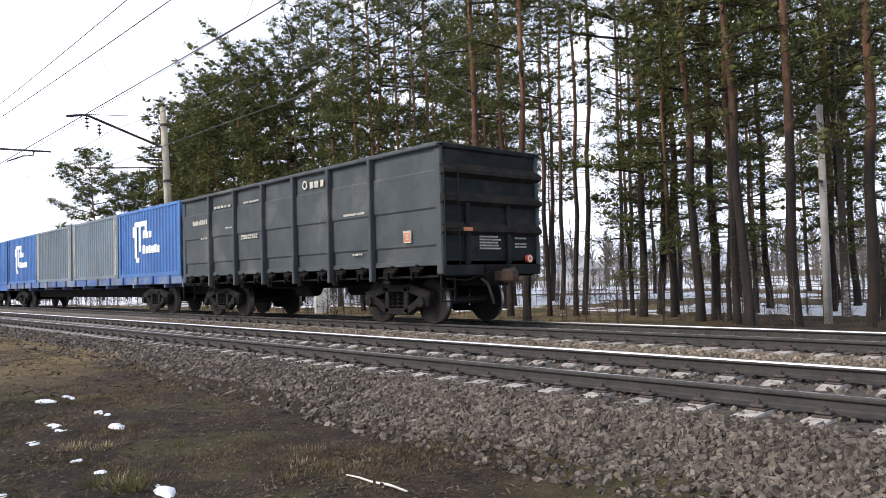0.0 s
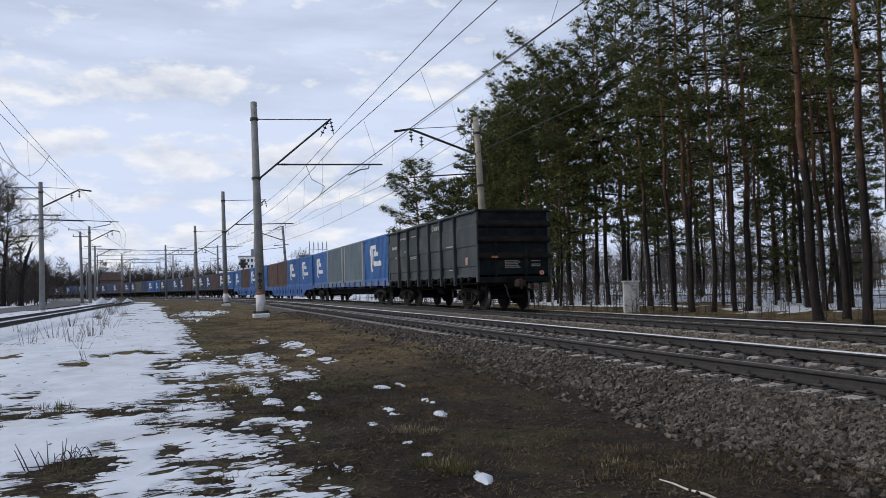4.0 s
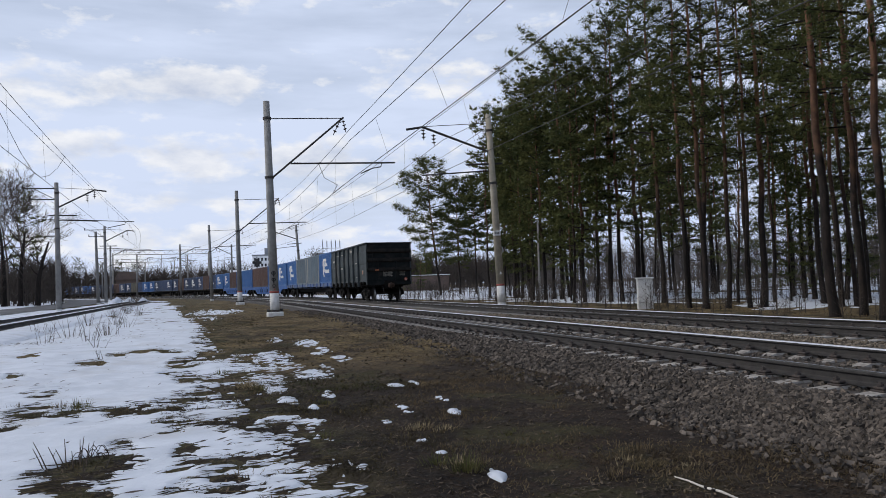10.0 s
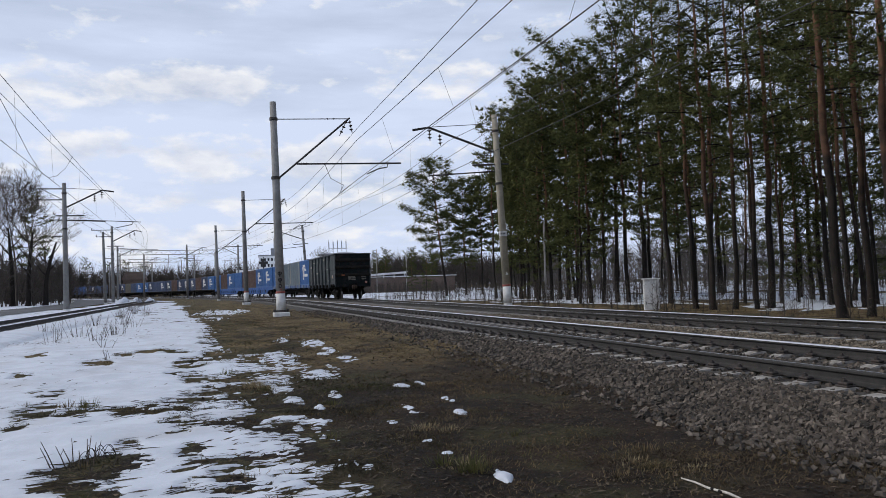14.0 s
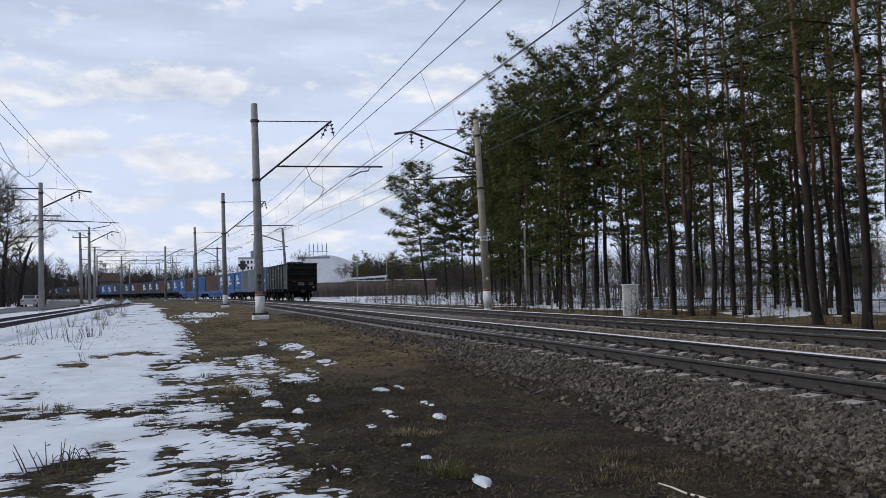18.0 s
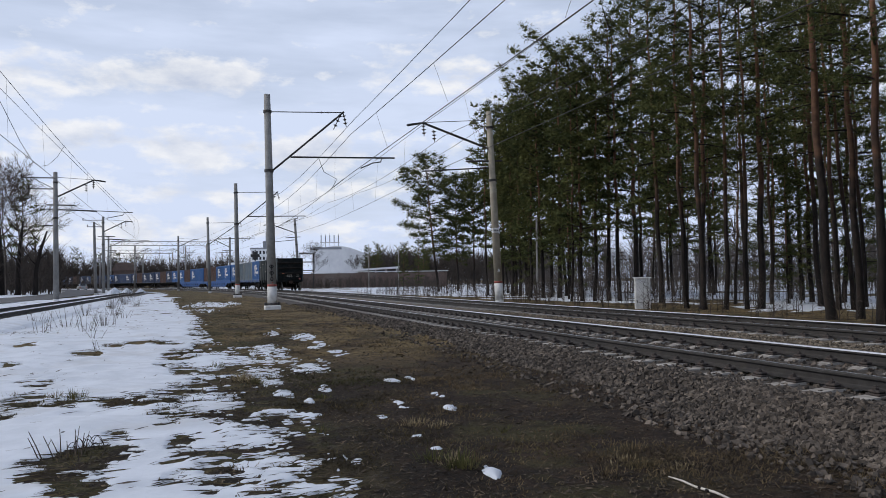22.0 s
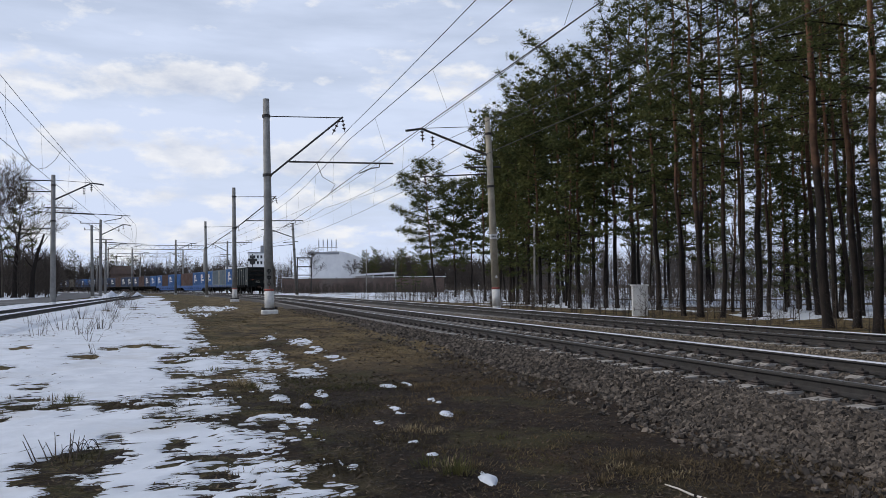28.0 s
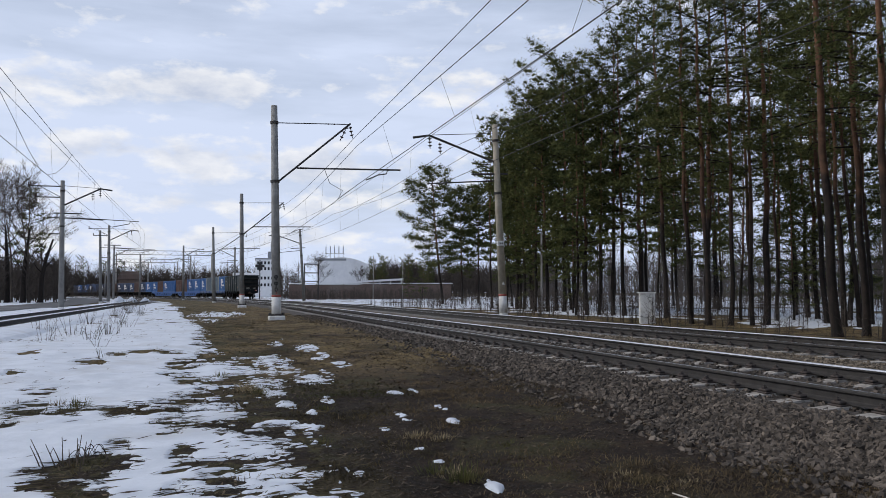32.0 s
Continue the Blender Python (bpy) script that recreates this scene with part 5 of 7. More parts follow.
        part("span_rod", Shape().tube([(-s * 1.1, 0, 6.9), (s * 2.0, 0, 6.82), (s * 5.5, 0, 6.64)], 0.03, 5), MAT["steel_dark"], t)
        part("span_insulator", insulator_string((s * 0.9, 0, 6.85), (s * 1.6, 0, 6.83), 3, 0.09), MAT["insulator"], t)
        part("registration_arm", Shape().tube([(s * 4.9, 0, 6.65), (s * 4.8, 0, 6.45), (s * 3.6, 0, 6.2)], 0.03, 5), MAT["steel_dark"], t)
        for z in (1.8, 5.6):
            part("lower_bracket", Shape().box(-0.9 if z > 2 else -0.22, -0.05, z, 0.2, 0.05, z + 0.07), MAT["steel_dark"], t)
    return t


def side_heading(y, side=False):
    y0, r = (SIDE_Y, SIDE_R) if side else (BEND_Y, BEND_R)
    return max(0.0, (y - y0) / r)


CONC = "tall grey concrete catenary mast with whitewashed foot and steel cantilever"
mast_near = catenary_mast((3.34, 36.0), "grey concrete catenary mast with whitewashed foot and black painted marks", lean=(-1.2, 0), heading=0, reach=3.55)
mast_far = catenary_mast((14.95, 37.0), "yellowish concrete catenary mast leaning toward the far track", pole="tan_concrete", lean=(-2.5, 0), side=-1, arm="bent", reach=4.2, foundation=False, height=9.8)
catenary_mast((-10.17, 65.0), "concrete catenary mast with crossarms beside the side track", lean=(-0.7, 0), arm="bent", reach=3.3, crossarms=True, foundation=False, marks=False)
catenary_mast((3.46, 69.2), CONC, lean=(-0.9, 0), reach=3.6)
catenary_mast((1.70, 105.0), CONC, lean=(-1.5, 0), reach=4.2, heading=side_heading(105), foundation=False, marks=False, height=9.7)
catenary_mast((-3.0, 148.0), CONC, lean=(-0.5, 0), arm="bent", reach=3.4, heading=side_heading(148), foundation=False, marks=False)
catenary_mast((13.5, 106.0), "slim dark catenary mast beyond the far track", lean=(-3.8, 0), side=-1, arm="bent", reach=4.0, heading=side_heading(106), foundation=False, marks=False)
catenary_mast((-11.2, 106.4), "concrete catenary mast beside the side track", lean=(-0.6, 0), arm="bent", reach=3.3, crossarms=True, foundation=False, marks=False)
catenary_mast((-12.3, 108.0), "second concrete pole standing close to a catenary mast", lean=(-1.5, 0), arm="none", foundation=False, marks=False, collar=False, height=9.2)
catenary_mast((-15.0, 150.0), "distant concrete catenary mast", arm="bent", reach=3.3, heading=side_heading(150, True), foundation=False, marks=False)
for s_, off_ in ((190, NEAR - 3.6), (190, FAR + 3.4), (232, NEAR - 3.6), (232, FAR + 3.4), (150, FAR + 3.4)):
    x_, y_, a_ = on_line(off_, s_)
    catenary_mast((x_, y_), "distant concrete catenary mast along the curve", side=1 if off_ < FAR else -1, arm="bent", reach=3.4, heading=a_, foundation=False, marks=False, collar=False)

# painted letters on the near mast are drawn as plain ring, bar and hook shapes
for k, z in enumerate((1.78, 1.48, 1.2)):
    sh = Shape()
    for i in range(14):
        t0, t1 = i * math.pi / 7, (i + 1) * math.pi / 7
        ww, hh = (0.10, 0.085) if k != 2 else (0.07, 0.10)
        r = 0.222 - 0.0075 * z
        pts = []
        for t in (t0, t1):
            for m_ in (0.55, 1.0):
                u = math.radians(-95) + m_ * ww * math.cos(t) / r
                pts.append(((r + 0.006) * math.cos(u), (r + 0.006) * math.sin(u), z + m_ * hh * math.sin(t)))
        sh.add(pts, [(0, 1, 3, 2)])
    sh.box(-0.045, -0.218, z - 0.16, 0.005, -0.19, z + 0.08) if k < 2 else None
    part("painted_mark", sh, MAT["black_paint"], mast_near, "black painted mark on the pole")
part("painted_mark", Shape().box(-0.02, -0.222, 1.0, 0.03, -0.2, 1.07), MAT["red_band"], mast_near, "red painted mark")
# number plate on the far mast, shown as bars
pl = Shape().box(-0.26, -0.30, 3.45, 0.10, -0.16, 3.71, 0.004)
plate = part("number_plate", pl, MAT["sign"], mast_far, "small white enamel plate with dark bars")
part("plate_marks", Shape().box(-0.20, -0.312, 3.54, -0.17, -0.298, 3.62).box(-0.12, -0.312, 3.54, -0.08, -0.298, 3.62).box(-0.03, -0.312, 3.54, 0.01, -0.298, 3.62), MAT["black_paint"], plate)
part("warning_triangle", Shape().add([(-0.1, -0.228, 1.45), (0.06, -0.228, 1.45), (-0.02, -0.228, 1.6), (-0.1, -0.2, 1.45), (0.06, -0.2, 1.45), (-0.02, -0.2, 1.6)],
                                      [(0, 1, 2), (5, 4, 3), (0, 3, 4, 1), (1, 4, 5, 2), (2, 5, 3, 0)]), MAT["sign"], mast_far, "small white warning sign")


def overhead(place, off, supports, z_mess, z_cont, r_m=0.013, r_c=0.013, sag=0.9, feeder=None, stagger=0.25, rise=(0.0, 0.0)):
    top = thing("overhead_line", "overhead contact wire hung by droppers from a messenger wire", "wire", "overhead lines")
    mess, cont = [], []
    for i, (s0, s1) in enumerate(zip(supports, supports[1:])):
        n = 14
        for k in range(n + (i == len(supports) - 2)):
            u = k / n
            s = s0 + (s1 - s0) * u
            x, y, a = place(off + stagger * (1 - 2 * u) * (1 if i % 2 else -1), s)
            zm = z_mess - sag * 4 * u * (1 - u) + rise[0] * max(0.0, 36 - s)
            zc = z_cont + rise[1] * max(0.0, 36 - s)
            mess.append((x, y, zm))
            cont.append((x, y, zc))
            if k in (2, 5, 9, 12) and s < 140:
                xe, ye, ae = place(off, s + (1.3 if k < 7 else -1.3))
                part("dropper", Shape().tube([(x, y, zm), (xe, ye, zc)], 0.005, 4), MAT["wire"], top)
    part("messenger_wire", Shape().tube(mess, r_m, 5), MAT["wire"], top)
    part("contact_wire", Shape().tube(cont, r_c, 5), MAT["wire"], top)
    if feeder:
        for fo, fz, slack in feeder:
            pts = []
            for s0, s1 in zip(supports, supports[1:]):
                for k in range(10):
                    u = k / 10
                    x, y, a = place(off + fo, s0 + (s1 - s0) * u)
                    pts.append((x, y, fz - slack * 4 * u * (1 - u) + (0.006 * max(0.0, 36 - s0 - (s1 - s0) * u) if abs(fo) < 0.2 else 0)))
            part("feeder_wire", Shape().tube(pts, 0.013, 5), MAT["wire"], top)
    return top


overhead(on_line, NEAR, [-36, 0, 36, 69, 105, 148, 190, 232], 8.05, 6.16, sag=0.10, feeder=[(-0.1, 8.75, 0.12)], r_m=0.014, r_c=0.015, rise=(0.0, 0.0115))
overhead(on_line, FAR, [-36, 0.5, 37, 71, 106, 150, 190, 232], 9.14, 6.40, sag=0.05, r_m=0.012, r_c=0.013, rise=(0.022, 0.0), feeder=[(3.25, 9.3, 0.4), (0.5, 8.35, 0.4)])
overhead(on_side, SIDE, [-10, 28, 65, 106, 150, 190, 230], 9.15, 6.72, sag=0.12, feeder=[(-0.5, 9.22, 0.05), (-4.8, 9.45, 0.4), (-4.4, 8.6, 0.4)])
bow = thing("jumper_cable", "slack jumper cable hung in a bow over the side track", "wire")
part("jumper_loop", Shape().tube([(-7.7, 33.2, 9.18), (-7.55, 35.4, 8.35), (-7.35, 37.6, 7.35), (-7.2, 39.5, 6.76), (-7.2, 41.2, 6.80), (-7.2, 43.4, 7.20), (-7.2, 46.0, 8.0), (-7.2, 48.4, 9.05)], 0.012, 5), MAT["wire"], bow)
jump = thing("jumper_cable", "slack jumper cable looped between the overhead wires", "wire")
part("jumper_loop", Shape().tube([(5.5, 36, 6.86), (5.75, 36, 6.2), (6.4, 36.2, 5.9), (6.2, 36.4, 5.5), (7.05, 38, 6.16)], 0.014, 5), MAT["wire"], jump)


# ---------------------------------------------------------------- pines
def rot_frames(rs, n):
    q = rs.randn(n, 4)
    q /= np.linalg.norm(q, axis=1)[:, None]
    w, x, y, z = q.T
    return np.stack([np.stack([1 - 2 * (y * y + z * z), 2 * (x * y - w * z), 2 * (x * z + w * y)], 1),
                     np.stack([2 * (x * y + w * z), 1 - 2 * (x * x + z * z), 2 * (y * z - w * x)], 1),
                     np.stack([2 * (x * z - w * y), 2 * (y * z + w * x), 1 - 2 * (x * x + y * y)], 1)], 1)


def tufts(centres, radius, per, rs, length=0.21, width=0.036, flat=0.55, out=0.5):
    """Needle sprays: slim triangles laid like shingles on each cushion of a branch."""
    c = np.repeat(np.asarray(centres, np.float32), per, 0)
    rad = np.repeat(np.asarray(radius, np.float32), per)
    n = len(c)
    d = rs.randn(n, 3)
    d[:, 2] = d[:, 2] * flat + 0.15
    d /= np.linalg.norm(d, axis=1)[:, None]
    p = c + d * (rad * rs.uniform(0.25, 0.95, n))[:, None]
    nrm = d + [0, 0, 0.45] + 0.45 * rs.randn(n, 3)
    o = d * out + (1.05 - 0.5 * out) * rs.randn(n, 3) + [0, 0, 0.25]
    s = np.cross(nrm, o)
    s /= np.linalg.norm(s, axis=1)[:, None]
    o /= np.linalg.norm(o, axis=1)[:, None]
    L, W = length * rs.uniform(0.6, 1.3, n)[:, None], width * rs.uniform(0.6, 1.3, n)[:, None]
    v = np.stack([p - s * W, p + s * W, p + o * L], 1)
    # soft shading: every spray takes the direction out of its cushion, and faces that way
    soft = d * 0.85 + [0, 0, 0.35] + 0.18 * rs.randn(n, 3)
    soft /= np.linalg.norm(soft, axis=1)[:, None]
    turned = (np.cross(v[:, 1] - v[:, 0], v[:, 2] - v[:, 0]) * soft).sum(1) < 0
    v[turned] = v[turned][:, [1, 0, 2]]
    return v.reshape(-1, 3), np.arange(3 * n).reshape(-1, 3), np.repeat(soft, 3, 0)


def cushions(centres, radius, rs, size):
    """The dense heart of each cushion: a squashed, uneven eight-sided lump."""
    c, r = np.asarray(centres), np.asarray(radius) * size
    n = len(c)
    d = np.array([(1, 0, 0), (0, 1, 0), (-1, 0, 0), (0, -1, 0), (0, 0, 0.7), (0, 0, -0.45)])
    a = rs.uniform(0, 6.28, n)
    rot = np.stack([np.stack([np.cos(a), -np.sin(a)], 1), np.stack([np.sin(a), np.cos(a)], 1)], 1)
    q = np.repeat(d[None], n, 0) * rs.uniform(0.55, 1.45, (n, 6, 1)) + rs.uniform(-0.18, 0.18, (n, 6, 3))
    q[:, :, :2] = np.einsum("nij,nvj->nvi", rot, q[:, :, :2])
    soft = q / np.linalg.norm(q, axis=2)[:, :, None] * 0.85 + [0, 0, 0.3]
    f = np.array([(0, 1, 4), (1, 2, 4), (2, 3, 4), (3, 0, 4), (1, 0, 5), (2, 1, 5), (3, 2, 5), (0, 3, 5)])
    soft /= np.linalg.norm(soft, axis=2)[:, :, None]
    return (c[:, None] + q * r[:, None, None]).reshape(-1, 3), (f[None] + (np.arange(n) * 6)[:, None, None]).reshape(-1, 3), soft.reshape(-1, 3)


def pine_meshes(seed, H=18.0, crown=0.42, spread=2.6, dense=1.0, r0=0.20, per=32, puff=1.2):
    rs = np.random.RandomState(seed)
    bend = rs.uniform(-0.35, 0.35, 2)
    centre = lambda z: np.array([bend[0] * math.sin(z / H * 2.6) + 0.05 * math.sin(z * 1.3 + seed), bend[1] * math.sin(z / H * 2.2) + 0.05 * math.cos(z * 1.1), z])
    zs = [-0.3, 0.0, 0.25, 0.8, 2, 4, 6, 8, 10, 12, 14, 16, H * 0.97, H]
    zs = [z for z in zs if z <= H * 0.97] + [H]
    rad = [r0 * (1.35 if z < 0 else 1.22 if z < 0.1 else 1.06 if z < 0.5 else 1.0) * (1 - 0.88 * max(0, z) / H) + 0.012 for z in zs]
    rad = [0.66 * q for q in rad]
    trunk = Shape().tube([tuple(centre(z)) for z in zs], rad, 10)
    tm = trunk.mesh("trunk", MAT["pine_bark"], True)
    br, cl, cr = Shape(), [], []
    n = int(30 * dense)
    for k in range(n):
        u = (k + rs.rand()) / n
        z = H * (crown + (0.985 - crown) * u)
        a = k * 2.399 + rs.uniform(-0.5, 0.5)
        L = spread * (0.42 + 0.58 * math.sin(math.pi * (0.16 + 0.72 * u))) * rs.uniform(0.5, 1.25) * (1 + 0.3 * math.sin(a * 2 + seed + 5 * u))
        rise = -0.12 + 0.85 * u + rs.uniform(-0.25, 0.3)
        d = np.array([math.cos(a), math.sin(a), 0.0])
        p0 = centre(z)
        pts = [p0 + d * L * q + np.array([0, 0, L * rise * q * (0.6 + 0.5 * q) - 0.10 * L * q * q]) for q in (0, 0.35, 0.7, 1.0)]
        br.tube([tuple(p) for p in pts], [0.022 + 0.012 * L, 0.018 + 0.008 * L, 0.014, 0.008], 3)
        for q in np.linspace(0.42, 1.0, max(2, int(L * 2.3))):
            i = min(2, int(q * 2.99))
            p = p0 + d * L * q + np.array([0, 0, L * rise * q * (0.6 + 0.5 * q) - 0.10 * L * q * q])
            cl.append(p + rs.uniform(-0.16, 0.16, 3)), cr.append(puff * rs.uniform(0.20, 0.42))
            for sgn in (-1, 1):
                if rs.rand() < 0.62:
                    side = np.array([-d[1], d[0], 0]) * sgn * puff * rs.uniform(0.25, 0.75) * (1.25 - 0.6 * q) + d * rs.uniform(0.0, 0.3)
                    e = p + side + np.array([0, 0, rs.uniform(-0.14, 0.34)])
                    br.tube([tuple(p), tuple(e)], [0.011, 0.006], 3)
                    cl.append(e), cr.append(puff * rs.uniform(0.22, 0.38))
    for k in range(6):
        cl.append(centre(H * rs.uniform(0.95, 1.0)) + rs.uniform(-0.25, 0.25, 3)), cr.append(0.35)
    # dead snags below the crown
    for k in range(15):
        z = H * rs.uniform(0.12, crown + 0.06)
        a, L = rs.uniform(0, 6.28), rs.uniform(0.3, 1.3)
        p0 = centre(z)
        br.tube([tuple(p0), tuple(p0 + np.array([math.cos(a) * L * 0.6, math.sin(a) * L * 0.6, -0.02])), tuple(p0 + np.array([math.cos(a) * L, math.sin(a) * L, rs.uniform(-0.55, 0.15)]))], [0.020, 0.012, 0.005], 3)
    bmesh_ = br.mesh("branch_work", MAT["bark_low"])
    crowns = []
    for share, length, width, heart in ((1.05, 0.20, 0.0150, 0.30), (0.85, 0.24, 0.0235, 0.40), (0.40, 0.28, 0.045, 0.56)):
        v, f, a = tufts(cl, cr, int(per * share), rs, length, width, flat=0.8, out=0.85)
        w, g, b = cushions(cl, cr, rs, heart)
        me = quick_mesh("crown", np.concatenate([v, w]), np.concatenate([f, g + len(v)]), [MAT["needles"]], True)
        me.normals_split_custom_set_from_vertices(np.concatenate([a, b]).tolist())
        crowns.append(me)
    return tm, bmesh_, crowns


PINES = [pine_meshes(1, 18.5, 0.33, 2.3, 1.1, 0.20), pine_meshes(2, 17.5, 0.31, 2.45, 1.15, 0.19), pine_meshes(3, 19.5, 0.35, 2.1, 1.0, 0.21), pine_meshes(4, 18.0, 0.26, 2.55, 1.25, 0.20),
         pine_meshes(5, 17.0, 0.36, 2.2, 0.8, 0.15), pine_meshes(6, 19.0, 0.35, 2.4, 1.1, 0.24), pine_meshes(7, 16.5, 0.44, 1.9, 0.7, 0.13), pine_meshes(8, 17.5, 0.14, 2.4, 1.35, 0.2),
         pine_meshes(9, 18.5, 0.46, 1.7, 0.6, 0.17), pine_meshes(12, 17.0, 0.42, 2.9, 1.5, 0.24, 46, 1.5),
         pine_meshes(15, 19.0, 0.60, 1.4, 0.55, 0.15), pine_meshes(16, 17.5, 0.20, 2.7, 1.6, 0.22, 36, 1.5),
         pine_meshes(19, 18.5, 0.28, 3.9, 1.6, 0.28, 60, 1.9)]


def pine(x, y, which, scale=1.0, turn=0.0, lean=(0, 0), words="tall Scots pine with a bare trunk and dark green crown"):
    tm, bm_, cm = PINES[which]
    z = float(ground_z(x, y)) - 0.02
    t = thing("pine_tree", words, "tree", "pines along the line", m=pose(x, y, z, lean[0], lean[1], turn) @ Matrix.Scale(scale, 4))
    part("trunk", tm, None, t)
    tagged(part("branch_work", bm_, None, t), kind="stuff"), tagged(part("crown", cm[0 if math.hypot(x, y) < 46 else 1 if math.hypot(x, y) < 72 or which == 12 else 2], None, t), kind="stuff")
    return t


# x, y, which, scale: along the bend, the middle of the stand, its near end, and the trees behind
BEND_PINES = [(34.0, 98.9, 12, 0.84), (36.4, 99.2, 9, 0.9), (31.2, 73.8, 11, 0.95), (27.2, 70.4, 6, 1.14), (32.5, 78, 6, 1.15), (27.7, 65, 11, 0.98), (27.4, 62.7, 11, 0.98), (28.9, 64.5, 5, 1.1), (25.8, 54.5, 11, 1.0), (26.8, 53.9, 11, 1.1),
              (24.2, 46.7, 6, 1.02), (24.7, 46.4, 11, 0.92), (25.5, 45.9, 0, 0.9), (26.2, 45.5, 2, 0.96), (26.8, 45.1, 3, 1.10), (31.8, 50.8, 5, 1.18), (26.3, 39.4, 1, 1.12), (37, 53.9, 1, 1.0)]
EDGE_PINES = [(22.4, 31.5, 8, 0.98), (23.0, 31.2, 0, 1.0), (22.3, 30.0, 2, 1.0), (23.2, 29.6, 8, 1.0), (23.9, 29.2, 4, 1.05), (27.3, 33.2, 4, 1.05), (24.6, 29.0, 5, 1.0), (28.4, 32.6, 6, 1.0), (36.1, 39.8, 0, 1.05),
              (34.2, 36.9, 8, 1.0), (33.2, 35.1, 3, 1.0), (27.8, 28.8, 8, 1.05), (20.6, 20.9, 5, 1.08), (26.3, 26.2, 8, 1.0), (26.8, 25.9, 6, 1.1), (22.4, 21.4, 2, 1.0), (29.6, 27.9, 4, 1.0)]
NEAR_PINES = [(19.6, 17.9, 2, 1.0), (22.9, 19.8, 10, 1.0), (27.0, 22.5, 10, 1.05), (23.3, 18.8, 10, 1.0), (24.0, 18.9, 10, 1.05), (29.2, 20.8, 10, 1.0), (31.9, 22.3, 10, 1.1),
              (23.5, 15.9, 11, 0.96), (25.4, 16.4, 3, 1.0), (25.1, 15.7, 11, 1.0), (37.6, 23.0, 0, 1.0), (21.4, 12.5, 2, 0.98), (22.3, 12.4, 7, 1.02), (20.7, 10.9, 4, 1.05), (20.2, 10.3, 1, 1.02),
              (20.3, 9.1, 2, 1.05), (32.7, 12.2, 3, 1.0), (21.1, 7.5, 5, 0.95), (20.8, 6.6, 3, 1.0)]
INNER_PINES = [(29.5, 72, 11, 0.9), (30.5, 68, 3, 1.0), (28.3, 58.5, 11, 0.95), (31, 61, 1, 1.05), (29.8, 56, 11, 1.0), (27.5, 11.0, 11, 0.75), (30, 9.3, 7, 0.85), (33, 13.2, 11, 0.95), (33.5, 33, 3, 1.0),
               (28.5, 40, 11, 0.9),
               (30.3, 34.9, 7, 0.6), (31.6, 32.4, 7, 0.66), (27.6, 34.6, 7, 0.62), (33, 57, 0, 1.05), (34, 66, 3, 1.0), (31, 72, 1, 1.05), (38, 60, 2, 1.05), (40, 46, 3, 1.05), (35, 30, 5, 1.0), (34, 18, 2, 1.0), (38, 15, 1, 1.0), (29, 14, 0, 1.0), (28, 9, 5, 1.0),
               (24.5, 4.5, 1, 1.0), (26.5, 58.5, 1, 1.05), (36, 9, 3, 1.0), (42, 22, 2, 1.0), (41, 54, 1, 1.0)]
rt = random.Random(7)
pine(30.1, 95.4, 12, 0.93, 20, (0, -5), "leaning Scots pine with a broad dark crown")
for x_, y_, w_, s_ in BEND_PINES + EDGE_PINES + NEAR_PINES + INNER_PINES:
    pine(x_, y_, w_, s_ * rt.uniform(0.96, 1.05), rt.uniform(0, 360), (rt.uniform(-1.2, 1.2), rt.uniform(-1.2, 1.2)))


# young trees whose green boughs hang low between the trunks
for x_, y_, s_, t_ in ((24.6, 17.1, 0.62, 40), (22.9, 14.3, 0.70, 130), (22.0, 11.9, 0.58, 250), (25.9, 12.9, 0.66, 10), (24.4, 8.3, 0.60, 75)):
    pine(x_, y_, 7, s_, t_, words="young pine with green boughs hanging low among tall trunks")
for x_, y_, s_, t_ in ((27.0, 60.0, 0.55, 20), (31.9, 120, 0.42, 230), (38.3, 134, 0.5, 300), (25.6, 50.0, 0.55, 200), (30.9, 34.3, 0.44, 170), (33.2, 32.1, 0.48, 250), (36.5, 33.5, 0.46, 320), (34.6, 37.1, 0.44, 130)):
    pine(x_, y_, 7, s_, t_, words="young dark pine filling the edge of the stand")
# further back the wood goes on
rb = random.Random(31)
for k in range(22):
    y_ = rb.uniform(2, 92)
    x_ = rb.uniform(38, 62) + 0.04 * y_
    if 51 < math.degrees(math.atan2(x_, y_)) < 55:
        continue
    pine(x_, y_, rb.choice([0, 2, 4, 5, 6]), rb.uniform(0.85, 1.05), rb.uniform(0, 360))


# ---------------------------------------------------------------- the distance
DEEP = 4


